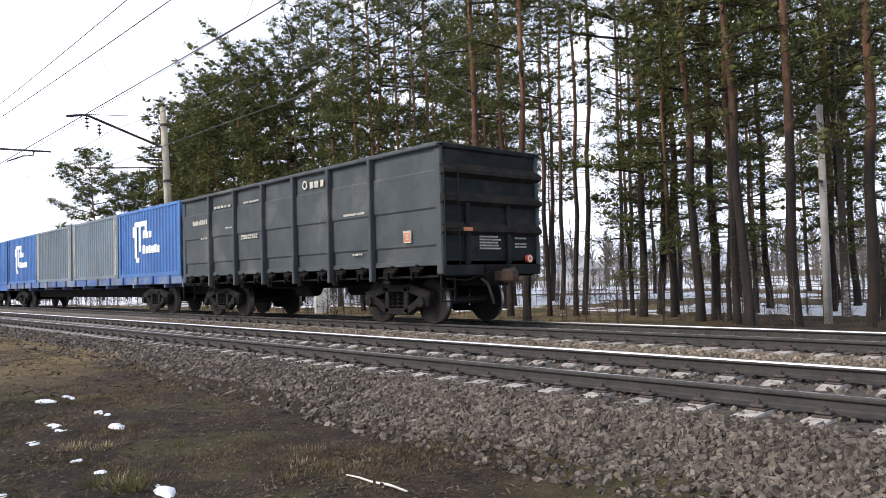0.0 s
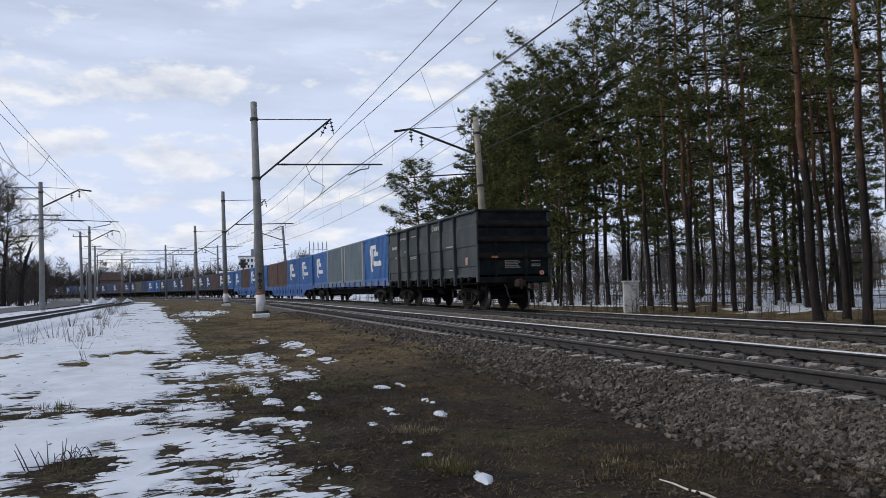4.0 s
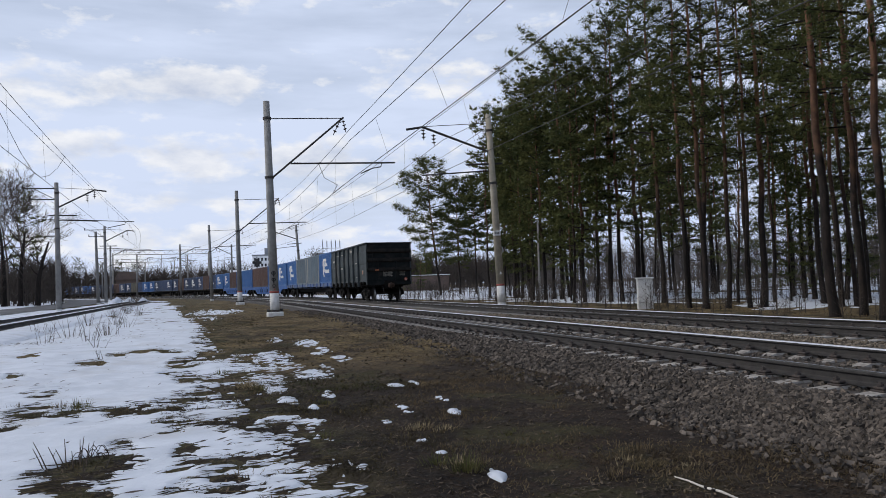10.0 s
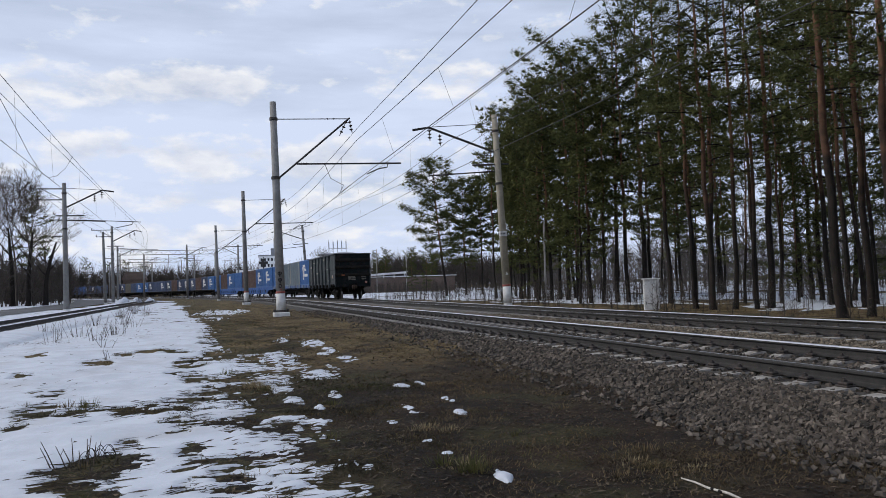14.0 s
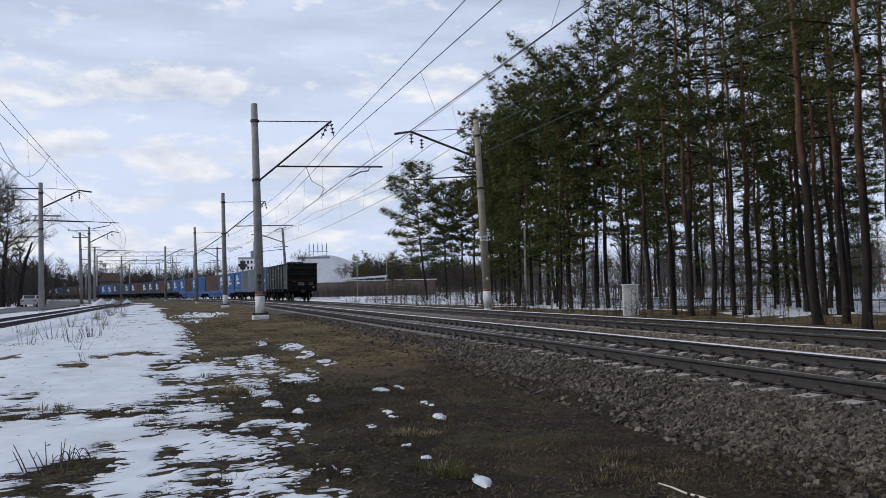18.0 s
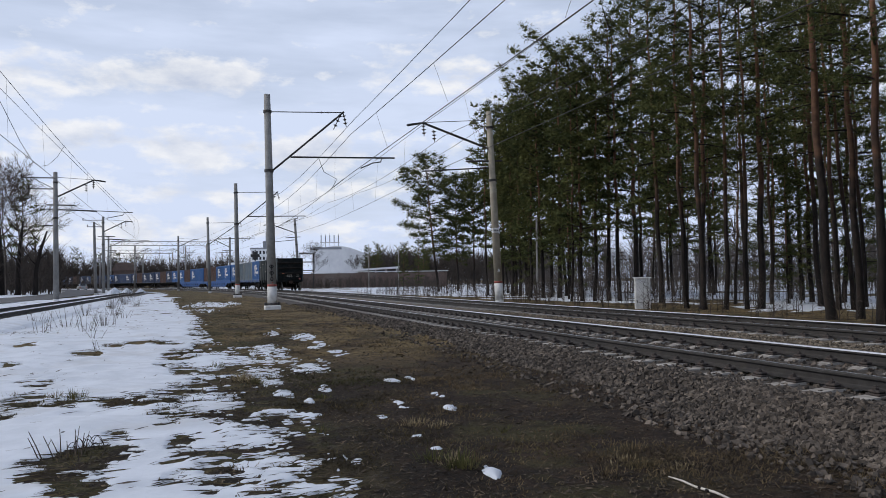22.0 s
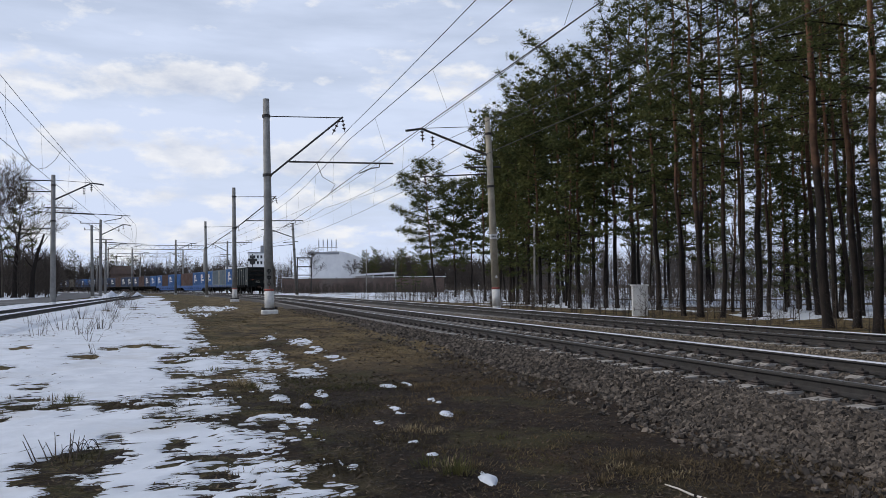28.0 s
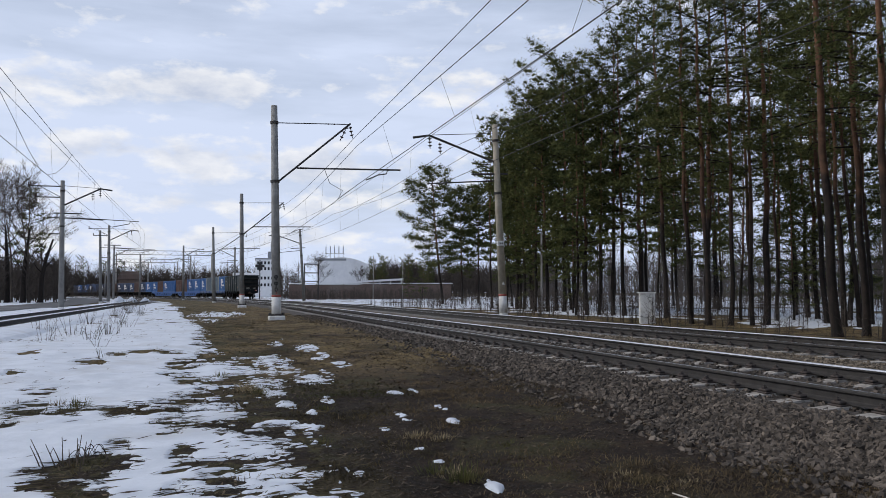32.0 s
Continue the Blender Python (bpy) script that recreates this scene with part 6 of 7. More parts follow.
def bare_tree(rs, H, spread, out_v, out_f, density=1.0, base=(0, 0, 0)):
    """A leafless tree of slim tapering triangles and quads; appended to lists."""
    def stick(p, q, r0, r1):
        d = q - p
        a = np.cross(d, [0.3, 0.5, 0.8])
        a /= np.linalg.norm(a) + 1e-9
        b = np.cross(d, a)
        b /= np.linalg.norm(b) + 1e-9
        n = len(out_v)
        for c, r in ((p, r0), (q, r1)):
            for t in (0, 2.094, 4.189):
                out_v.append(c + r * (math.cos(t) * a + math.sin(t) * b))
        for k in range(3):
            out_f.append((n + k, n + (k + 1) % 3, n + 3 + (k + 1) % 3, n + 3 + k))
    base = np.array(base, float)
    def grow(p, d, L, r, level):
        steps = 3 if level == 0 else 2
        for i in range(steps):
            q = p + d * L / steps
            stick(p, q, max(r, 0.011), max(r * 0.8, 0.009))
            p, r = q, r * 0.8
            d = d + rs.uniform(-0.12, 0.12, 3)
            d /= np.linalg.norm(d)
            if level < DEEP and (level > 0 or i > 0):
                for _ in range(max(1, int((3 if level == 0 else 2) * density))):
                    e = d * 0.8 + rs.uniform(-1, 1, 3) * spread
                    e[2] = abs(e[2]) * 0.7 + 0.35
                    e /= np.linalg.norm(e)
                    grow(p, e, L * rs.uniform(0.42, 0.62), r * 0.55, level + 1)
        if level < DEEP:
            for _ in range(2):
                e = d + rs.uniform(-0.6, 0.6, 3) * spread
                e /= np.linalg.norm(e)
                grow(p, e, L * 0.5, r * 0.7, level + 1)
    grow(base, np.array([0, 0, 1.0]), H * 0.55, H * 0.012, 0)


def bare_mesh(seed, H, spread=0.8, density=1.0, mat="twig"):
    rs = np.random.RandomState(seed)
    v, f = [], []
    bare_tree(rs, H, spread, v, f, density)
    return quick_mesh("crown", np.array(v), np.array(f), [MAT[mat]])


BARE = [bare_mesh(3, 12), bare_mesh(5, 10, 0.7), bare_mesh(9, 13, 0.9), bare_mesh(14, 8, 0.6, 0.8)]


def bare_broadleaf(x, y, k, scale=1.0, turn=0.0, words="leafless broad-crowned tree with fine twigs"):
    t = thing("bare_tree", words, "tree", "bare trees", m=pose(x, y, float(ground_z(x, y)) - 0.05, 0, 0, turn) @ Matrix.Scale(scale, 4))
    part("crown", BARE[k], None, t)
    return t


bare_broadleaf(-22.1, 116.1, 2, 1.28, 40)
for x_, y_, h_, l_ in ((-22.8, 115.6, 10.1, 0.6), (-20.8, 116.1, 8.8, 1.4), (-25.1, 117.5, 10.8, -0.5)):
    tk = thing("old_trunk", "thick dark trunk among the bare trees by the side track", "tree", "bare trees", m=pose(x_, y_, float(ground_z(x_, y_)) - 0.1))
    part("trunk", Shape().tube([(0, 0, 0), (0.05, 0, 0.6), (0.1 * l_, 0, h_ * 0.4), (0.45 * l_, 0.1, h_ * 0.7), (l_, 0.2, h_)], [0.47, 0.36, 0.29, 0.22, 0.10], 9), MAT["bark_low"], tk, "", True)
    for k_ in range(5):
        z_ = h_ * (0.45 + 0.1 * k_)
        d_ = 1 if k_ % 2 else -1
        part("limb", Shape().tube([(0.3 * l_, 0.05, z_), (0.3 * l_ + d_ * 0.8, 0.1 * k_ - 0.2, z_ + 0.8), (0.3 * l_ + d_ * 1.5, 0.2 * k_ - 0.4, z_ + 2.0)], [0.11, 0.07, 0.03], 6), MAT["bark_low"], tk)
bare_broadleaf(-25.4, 121.5, 0, 1.48, 120)
bare_broadleaf(-27.4, 116.1, 1, 1.62, 10)
bare_broadleaf(24.5, 168.0, 2, 0.75, 80, "leafless birch-like tree before the white building")
bare_broadleaf(41.5, 205.0, 1, 0.85, 30, "leafless tree before the white warehouse")
pine(-23.7, 123.4, 0, 0.88, 30, words="small dark pine among bare trees beside the side track")
for k, (x_, y_, w_, s_) in enumerate([(62, 268, 7, 0.68), (64.5, 272, 7, 0.72), (67, 270, 7, 0.66), (60, 280, 7, 0.66), (70.5, 274, 7, 0.7), (73, 270, 7, 0.62), (76, 276, 7, 0.7), (58, 276, 7, 0.6), (-30, 330, 1, 0.8), (-36, 335, 3, 0.8), (-44, 325, 0, 0.85), (-52, 320, 3, 0.75), (-25, 345, 5, 0.7)]):
    pine(x_, y_, w_, s_, k * 50.0, words="distant dark pine beyond the railway")


def far_wood(name, label, n, place, hmin, hmax, seed, mat="twig", twigs=46, stout=0.0045):
    """A belt of far leafless wood as one mass of slim stems and twigs."""
    rs = np.random.RandomState(seed)
    vs, fs = [], []
    tot = 0
    for k in range(n):
        x, y = place(rs)
        z = float(ground_z(x, y)) - 0.2
        H = rs.uniform(hmin, hmax)
        m = twigs
        hh = np.concatenate([[0.0, 0.0], rs.uniform(0.12, 0.75, m)]) * H
        p = np.stack([np.zeros(m + 2), np.zeros(m + 2), hh], 1) + np.array([x, y, z])
        d = rs.randn(m + 2, 3) * [0.55, 0.55, 0.25] + [0, 0, 0.75]
        d[:2] = [0, 0, 1]
        L = np.concatenate([[H, H * 0.9], rs.uniform(0.15, 0.42, m) * H])
        d = d / np.linalg.norm(d, axis=1)[:, None] * L[:, None]
        w = np.concatenate([[0.011 * H, 0.011 * H], np.full(m, stout * H)])[:, None]
        s = np.cross(d, rs.randn(m + 2, 3))
        s = s / np.linalg.norm(s, axis=1)[:, None] * w
        vs.append(np.stack([p - s, p + s, p + d], 1).reshape(-1, 3))
        fs.append(np.arange(3 * (m + 2)).reshape(-1, 3) + tot)
        tot += 3 * (m + 2)
    return thing(name, label, "woods", kind="stuff", data=quick_mesh(name, np.concatenate(vs), np.concatenate(fs), [MAT[mat]]))


BIRCH = bare_mesh(21, 14, 0.45, 0.8, "twig")
birch = thing("birch_tree", "slim birch with white spotted bark among the pines", "tree", m=pose(25.7, 9.9, -0.55))
part("trunk", Shape().tube([(0, 0, -0.1), (0.05, 0, 2.0), (-0.02, 0.05, 3.6)], [0.14, 0.11, 0.10], 10), MAT["birch"], birch, "white bark with black spots", True)
part("upper_trunk", Shape().tube([(-0.02, 0.05, 3.6), (-0.05, 0.1, 6), (0.1, 0.05, 10)], [0.099, 0.08, 0.05], 8), MAT["bark_low"], birch, "dark upper trunk", True)
tagged(part("crown", BIRCH, None, birch), kind="stuff")

far_wood("far_woods", "brown leafless woods along the far side of the curve", 700, lambda r: (lambda a, d: (-math.sin(a) * d, math.cos(a) * d))(radians(r.uniform(-7, 26)), r.uniform(305, 420)), 9, 17, 3)
far_wood("far_woods", "brown leafless thicket behind the side track", 420, lambda r: (lambda a, d: (-math.sin(a) * d, math.cos(a) * d))(radians(r.uniform(8.6, 24)), r.uniform(112, 250)), 4, 10, 4, twigs=60, stout=0.0075)
far_wood("far_woods", "grey-brown leafless woods beyond the snowy clearing", 800, lambda r: (lambda a, d: (-math.sin(a) * d, math.cos(a) * d))(radians(r.uniform(-112, -24)), r.uniform(88, 190)), 5.5, 10.5, 6, "sunlit_twig", twigs=60, stout=0.006)
far_wood("undergrowth", "thin leafless saplings and shrubs among the pines", 1300, lambda r: (18.4 + 26 * r.rand() ** 1.5, r.uniform(1, 92)), 0.5, 2.3, 8, twigs=22)
far_wood("undergrowth", "brown scrub along the snowy clearing behind the pines", 800, lambda r: (lambda a, d: (-math.sin(a) * d, math.cos(a) * d))(radians(r.uniform(-105, -24)), r.uniform(62, 125)), 1.0, 3.2, 18, "sunlit_twig", twigs=34)
far_wood("thicket", "dense brown leafless thicket behind the curve of the line", 420, lambda r: (lambda a, d: (-math.sin(a) * d, math.cos(a) * d))(radians(r.uniform(-2, 20)), r.uniform(300, 330)), 7, 12, 25, twigs=70, stout=0.012)
far_wood("thicket", "low leafless bushes along the foot of the far bank", 300, lambda r: (lambda y: (r.uniform(0.29, 0.55) * y, y))(r.uniform(105, 172)), 0.8, 2.6, 12, twigs=20)
bearing = lambda a0, a1, d0, d1: (lambda r: (lambda a, d: (math.sin(a) * d, math.cos(a) * d))(radians(r.uniform(a0, a1)), r.uniform(d0, d1)))
far_wood("far_woods", "brown leafless woods behind the long shed", 420, bearing(12.0, 26, 222, 300), 8, 13, 41, twigs=60, stout=0.008)
far_wood("thicket", "dense brown thicket beside the road", 175, bearing(-15.5, -8.9, 150, 205), 3.5, 8.0, 44, twigs=60, stout=0.009)
far_wood("thicket", "thin brown brush between the road and the line", 60, bearing(-8.4, -5.4, 215, 262), 3.0, 6.5, 45, twigs=44, stout=0.006)
far_wood("thicket", "red-brown brush along the foot of the brick wall", 360, bearing(5.0, 17.5, 168, 186), 1.2, 3.4, 42, twigs=34, stout=0.010)
rf = random.Random(5)
for k in range(13):
    a_, d_ = radians(rf.uniform(12.2, 16.8)), rf.uniform(214, 240)
    pine(math.sin(a_) * d_, math.cos(a_) * d_, rf.choice([3, 7, 11]), rf.uniform(0.48, 0.68), rf.uniform(0, 360), words="distant dark pine behind the long shed")
far_wood("pine_belt", "dark belt of far pines on the horizon", 240, lambda r: (lambda a, d: (-math.sin(a) * d, math.cos(a) * d))(radians(r.uniform(-115, 35)), r.uniform(430, 560)), 11, 18, 15, "needles", 70)


def window(parent, x, y, z, w, h, yaw=0):
    wn = part("window", Shape().box(x - w / 2, y - 0.06, z, x + w / 2, y + 0.05, z + h, 0.01), MAT["dark_glass"], parent, "dark window pane")
    return wn


def warehouse():
    b = thing("warehouse", "large white warehouse with a low arched roof", "building", m=pose(44.6, 247, -0.4, 0, 0, -10))
    W, D, H = 18.2, 26.0, 10.2
    n = 12
    prof = [(-W / 2, 0)] + [(-W / 2 + W * k / n, H + 3.0 * math.sin(math.pi * (0.12 + 0.88 * k / n)) - 0.2) for k in range(n + 1)] + [(W / 2, 0)]
    part("wall", Shape().extrude(prof, [Matrix.Translation((0, y, 0)) for y in (0, D)]), MAT["plaster"], b, "white rendered wall")
    for k in range(5):
        x = -6.2 + k * 1.4
        part("antenna", Shape().cyl((x, 3, 11.5), (x, 3, 17.2 - 0.3 * (k % 2)), 0.09, 0.06, 6).box(x - 0.15, 2.9, 14.5, x + 0.15, 3.1, 16.6), MAT["roof"], b)
    part("antenna_rail", Shape().box(-6.6, 2.9, 14.2, -0.2, 3.1, 14.35), MAT["roof"], b)
    part("side_annex", Shape().box(-W / 2 - 0.6, -0.2, 11.9, -W / 2 + 9.5, 6, 12.6, 0.05), MAT["roof"], b)


def office():
    b = thing("office_building", "pale multi-storey office building with small windows", "building", m=pose(23.4, 300, -0.4, 0, 0, -4))
    part("wall", Shape().box(-3.6, 0, 0, 3.6, 12, 14.3, 0.08), MAT["plaster"], b)
    part("parapet", Shape().box(-3.8, -0.15, 14.3, 3.8, 12.1, 14.8, 0.05), MAT["roof"], b)
    part("roof_house", Shape().box(1.0, 2, 14.8, 3.2, 6, 17.4, 0.05), MAT["roof"], b)
    part("mast", Shape().cyl((2.2, 3, 17.4), (2.2, 3, 21), 0.2, 0.15, 6), MAT["roof"], b)
    part("low_wing", Shape().box(-12, 2, 0, -3.7, 10, 9.2, 0.08), MAT["plaster"], b)
    for i in range(5):
        for j in range(2):
            window(b, -2.6 + i * 1.3, 0.0, 10.2 + j * 2.2, 0.7, 1.1)
            window(b, -2.6 + i * 1.3, 0.0, 4.0 + j * 2.6, 0.7, 1.1)


def brick_wall():
    t = thing("brick_wall", "long dull red-brown brick wall with a pale coping", "wall", m=pose(20.5, 189, -0.45, 0, 0, -10.8))
    for k in range(6):
        x0 = k * 6.6
        part("wall_bay", Shape().box(x0, 0, 0, x0 + 6.3, 0.4, 3.5, 0.03), MAT["brick"], t)
        part("wall_pier", Shape().box(x0 + 6.3, -0.08, 0, x0 + 6.6, 0.45, 3.7, 0.03), MAT["brick"], t)
    part("coping", Shape().box(-0.1, -0.15, 3.72, 40, 0.5, 3.9, 0.02), MAT["plaster"], t, "pale snow-dusted coping")


def long_shed():
    """A brick shed whose further half is an open shelter on thin posts, under one roof that rises along it."""
    t = thing("long_shed", "low brick shed with open bay and pale snowy roof", "building", m=pose(39.4, 196.5, -0.45, 0, 0, -13))
    part("wall", Shape().box(0.6, 0.2, 0, 4.3, 6, 4.15, 0.05), MAT["brick"], t)
    part("back_wall", Shape().box(4.3, 5.6, 0, 10.9, 6, 4.3, 0.03), MAT["brick"], t)
    part("parapet", Shape().box(4.3, 0.2, 0, 10.9, 0.45, 1.75, 0.03), MAT["orange_paint"], t, "low faded orange brick parapet")
    for x in (5.2, 7.9, 10.7):
        part("post", Shape().box(x - 0.13, 0.1, 0, x + 0.13, 0.5, 4.3 + 0.05 * x, 0.02), MAT["plaster"], t, "pale thin roof post")
    part("beam", Shape().box(4.3, 0.24, 3.95, 10.9, 0.5, 4.3, 0.02), MAT["steel_dark"], t)
    vs = [(x, y, z + 0.055 * x) for z in (4.18, 4.62) for x, y in ((-0.6, -0.5), (11.4, -0.5), (11.4, 6.6), (-0.6, 6.6))]
    part("roof", Shape().add(vs, [(3, 2, 1, 0), (4, 5, 6, 7), (0, 1, 5, 4), (1, 2, 6, 5), (2, 3, 7, 6), (3, 0, 4, 7)]), MAT["plaster"], t, "pale roof edge with old snow")
    window(t, 1.6, 0.2, 1.5, 1.2, 1.3)


def gantry(p, q, z, words):
    g = thing("portal_gantry", words, "gantry", "portal gantries")
    p, q = Vector((*p, 0)), Vector((*q, 0))
    L = (q - p).length
    d = (q - p) / L
    for a in (p, q):
        part("leg", Shape().cyl((a.x, a.y, -0.5), (a.x, a.y, z + 0.6), 0.25, 0.18, 10), MAT["concrete"], g)
    n = int(L / 1.4)
    for dz in (0.0, 1.3):
        part("chord", Shape().tube([p + Vector((0, 0, z + dz)), q + Vector((0, 0, z + dz))], 0.09, 6), MAT["steel_dark"], g)
    for k in range(n):
        a, b = p + d * (L * k / n), p + d * (L * (k + 1) / n)
        za, zb = (z, z + 1.3) if k % 2 else (z + 1.3, z)
        part("lattice_bar", Shape().tube([a + Vector((0, 0, za)), b + Vector((0, 0, zb))], 0.05, 4), MAT["steel_dark"], g)
    for k in range(1, 4):
        a = p + d * (L * k / 4)
        part("hanger", Shape().tube([a + Vector((0, 0, z)), a + Vector((0, 0, z - 2.6))], 0.06, 5), MAT["steel_dark"], g)


warehouse(), office(), brick_wall(), long_shed()
gantry((-25.2, 258.8), (3.3, 260.0), 13.2, "steel lattice portal gantry across the tracks")
gantry((-29, 328.7), (-9, 329.9), 13.4, "distant steel lattice portal gantry")


def lamp_post(x, y, h, words, r=0.11, arm=True, z_off=0.0):
    z = float(ground_z(x, y))
    t = thing("utility_pole", words, "pole", "utility poles", m=pose(x, y, z - 0.1, 0, 0.4, 0))
    part("shaft", Shape().cyl((0, 0, 0), (0, 0, h), r, r * 0.75, 12), MAT["concrete"], t, "", True)
    if arm:
        part("crossarm", Shape().box(-0.5, -0.04, h * 0.86, 0.5, 0.04, h * 0.86 + 0.07), MAT["steel_dark"], t)
        for s in (-0.45, 0.45):
            part("pin_insulator", Shape().cyl((s, 0, h * 0.86 + 0.06), (s, 0, h * 0.86 + 0.24), 0.05, 0.03, 8), MAT["insulator"], t)
    return t


lamp_post(22.08, 8.98, 6.2, "pale concrete utility pole at the edge of the pines", 0.115)
part("crossarm", Shape().box(-0.35, -0.05, 4.0, 0.35, 0.05, 4.08), MAT["steel_dark"], [o for o in bpy.data.objects if o.name.startswith("utility_pole")][-1])
lamp_post(25.2, 54.5, 6.4, "slim pale pole at the edge of the pines", 0.09, False)
lamp_post(38.4, 175.9, 10.3, "tall slim lamp post by the brick wall", 0.12, False)
lamp_post(45.1, 174.3, 9.6, "tall slim lamp post by the brick wall", 0.12, False)
sig = thing("railway_signal", "black railway signal post with a cross-shaped head", "signal", m=pose(10.7, 149.6, -0.3))
part("post", Shape().cyl((0, 0, 0), (0, 0, 7.6), 0.11, 0.09, 10), MAT["steel_dark"], sig)
part("signal_head", Shape().box(-0.85, -0.15, 6.2, 0.85, 0.15, 6.75, 0.08).box(-0.22, -0.2, 5.6, 0.22, 0.2, 7.2, 0.08), MAT["steel_dark"], sig)
fr = thing("steel_platform", "small rusty steel service platform on legs", "platform", m=pose(20.3, 148.5, -0.4, 0, 0, -8))
for x_ in (-1.3, 1.3):
    for y_ in (-0.8, 0.8):
        part("leg", Shape().box(x_ - 0.08, y_ - 0.08, 0, x_ + 0.08, y_ + 0.08, 7.0), MAT["steel_dark"], fr)
for z_ in (3.6, 5.2, 6.9):
    part("deck", Shape().box(-1.5, -1.0, z_, 1.5, 1.0, z_ + 0.15, 0.02), MAT["steel_dark"], fr)
rh = thing("red_roofed_house", "small house with a dull red roof beyond the tracks", "house", m=pose(-21.3, 259.5, 0.0, 0, 0, 0))
part("wall", Shape().box(-3.2, 0, 0, 3.2, 6, 5.4, 0.05), MAT["brick"], rh)
part("roof", Shape().extrude([(-3.8, 5.4), (3.8, 5.4), (2.4, 7.9), (-2.4, 7.9)], [Matrix.Translation((0, y, 0)) for y in (-0.4, 6.4)]), MAT["brick"], rh, "dull red roof")
fh = thing("forest_house", "low house with a snowy grey roof seen between the pines", "house", m=pose(89, 66.5, -0.5, 0, 0, 40))
part("wall", Shape().box(-5, 0, 0, 5, 7, 2.5, 0.05), MAT["plaster"], fh)
part("roof", Shape().add([(-5.6, -0.6, 2.4), (5.6, -0.6, 2.4), (5.6, 7.6, 2.4), (-5.6, 7.6, 2.4), (-2.5, 3.5, 4.4), (2.5, 3.5, 4.4)], [(0, 1, 5, 4), (1, 2, 5), (2, 3, 4, 5), (3, 0, 4), (3, 2, 1, 0)]), MAT["roof"], fh, "grey hipped roof with old snow")


def white_car():
    """A saloon car, nose along +x, its wheels on z = 0."""
    c = thing("car", "white saloon car driving away along the wet road", "car")
    across = lambda prof, w: Shape().extrude(prof, [Matrix.Translation((0, y, 0)) for y in (-w, w)])
    part("body", across([(-2.1, 0.3), (2.1, 0.3), (2.15, 0.72), (1.2, 0.92), (-1.72, 1.0), (-2.15, 0.95)], 0.86), MAT["car_white"], c)
    part("cabin", across([(1.2, 0.90), (0.5, 1.42), (-1.1, 1.42), (-1.75, 0.98)], 0.74), MAT["car_white"], c)
    part("rear_window", across([(-1.18, 1.37), (-1.66, 1.05), (-1.69, 1.08), (-1.21, 1.40)], 0.60), MAT["dark_glass"], c)
    part("windscreen", across([(1.10, 0.99), (0.57, 1.385), (0.60, 1.41), (1.13, 1.015)], 0.62), MAT["dark_glass"], c)
    for s in (-1, 1):
        part("side_window", Shape().extrude([(0.9, 1.03), (0.42, 1.36), (-1.0, 1.36), (-1.4, 1.06)], [Matrix.Translation((0, s * 0.745 + d, 0)) for d in (-0.008, 0.008)]), MAT["dark_glass"], c)
        part("tail_light", Shape().box(-2.17, s * 0.66 - 0.14, 0.66, -2.12, s * 0.66 + 0.14, 0.86, 0.01), MAT["red_plate"], c, "red tail light")
        for wx in (-1.35, 1.35):
            part("wheel", Shape().cyl((wx, s * 0.7, 0.31), (wx, s * 0.88, 0.31), 0.31, 0.31, 16), MAT["rubber"], c)
    return c


CAR = white_car()


def car_place(t):
    """Where the car is on the road: it drives away from behind and follows the road's bend."""
    y = float(np.interp(t, (0, 17.0, 17.5, 18.2, 19.0, 20.0, 21.0, 22.0, 23.0, 25.0, 32.0), (-225, 81, 95, 111, 130, 153, 175, 195, 212, 236, 258)))
    off = float(np.interp(y, (111, 130, 153, 175, 195, 212), (-10.4, -9.9, -8.4, -7.3, -7.2, -8.8)))
    return float(line_x(SIDE, y, True)) + off, y


def car_pose(t):
    (xa, ya), (xb, yb) = car_place(max(t - 0.3, 0)), car_place(min(t + 0.3, 32))
    x, y = car_place(t)
    return pose(x, y, float(ground_z(x, y)) + 0.065, 0, 0, math.degrees(math.atan2(yb - ya, xb - xa)))


# ---------------------------------------------------------------- small things
def stone_meshes(n=12, seed=4):
    rs = np.random.RandomState(seed)
    v0 = np.array([(x, y, z) for z in (-1, 1) for y in (-1, 1) for x in (-1, 1)], float) * 0.72
    f0 = np.array([(0, 2, 3), (0, 3, 1), (4, 5, 7), (4, 7, 6), (0, 1, 5), (0, 5, 4), (2, 6, 7), (2, 7, 3), (0, 4, 6), (0, 6, 2), (1, 3, 7), (1, 7, 5)])
    out = []
    for k in range(n):
        v = (v0 + rs.uniform(-0.32, 0.32, v0.shape)) * np.array([1.1, rs.uniform(0.7, 1.0), rs.uniform(0.55, 0.85)])
        out.append(v)
    return out, f0


STONES, STONE_F = stone_meshes()


def scatter_stones(pts, size, seed):
    rs = np.random.RandomState(seed)
    n = len(pts)
    R = rot_frames(rs, n)
    k = rs.randint(0, len(STONES), n)
    base = np.stack(STONES)[k]
    v = np.einsum("nij,nvj->nvi", R, base) * (size * rs.uniform(0.55, 1.35, n))[:, None, None] + pts[:, None, :]
    f = STONE_F[None] + (np.arange(n) * base.shape[1])[:, None, None]
    return v.reshape(-1, 3), f.reshape(-1, 3)


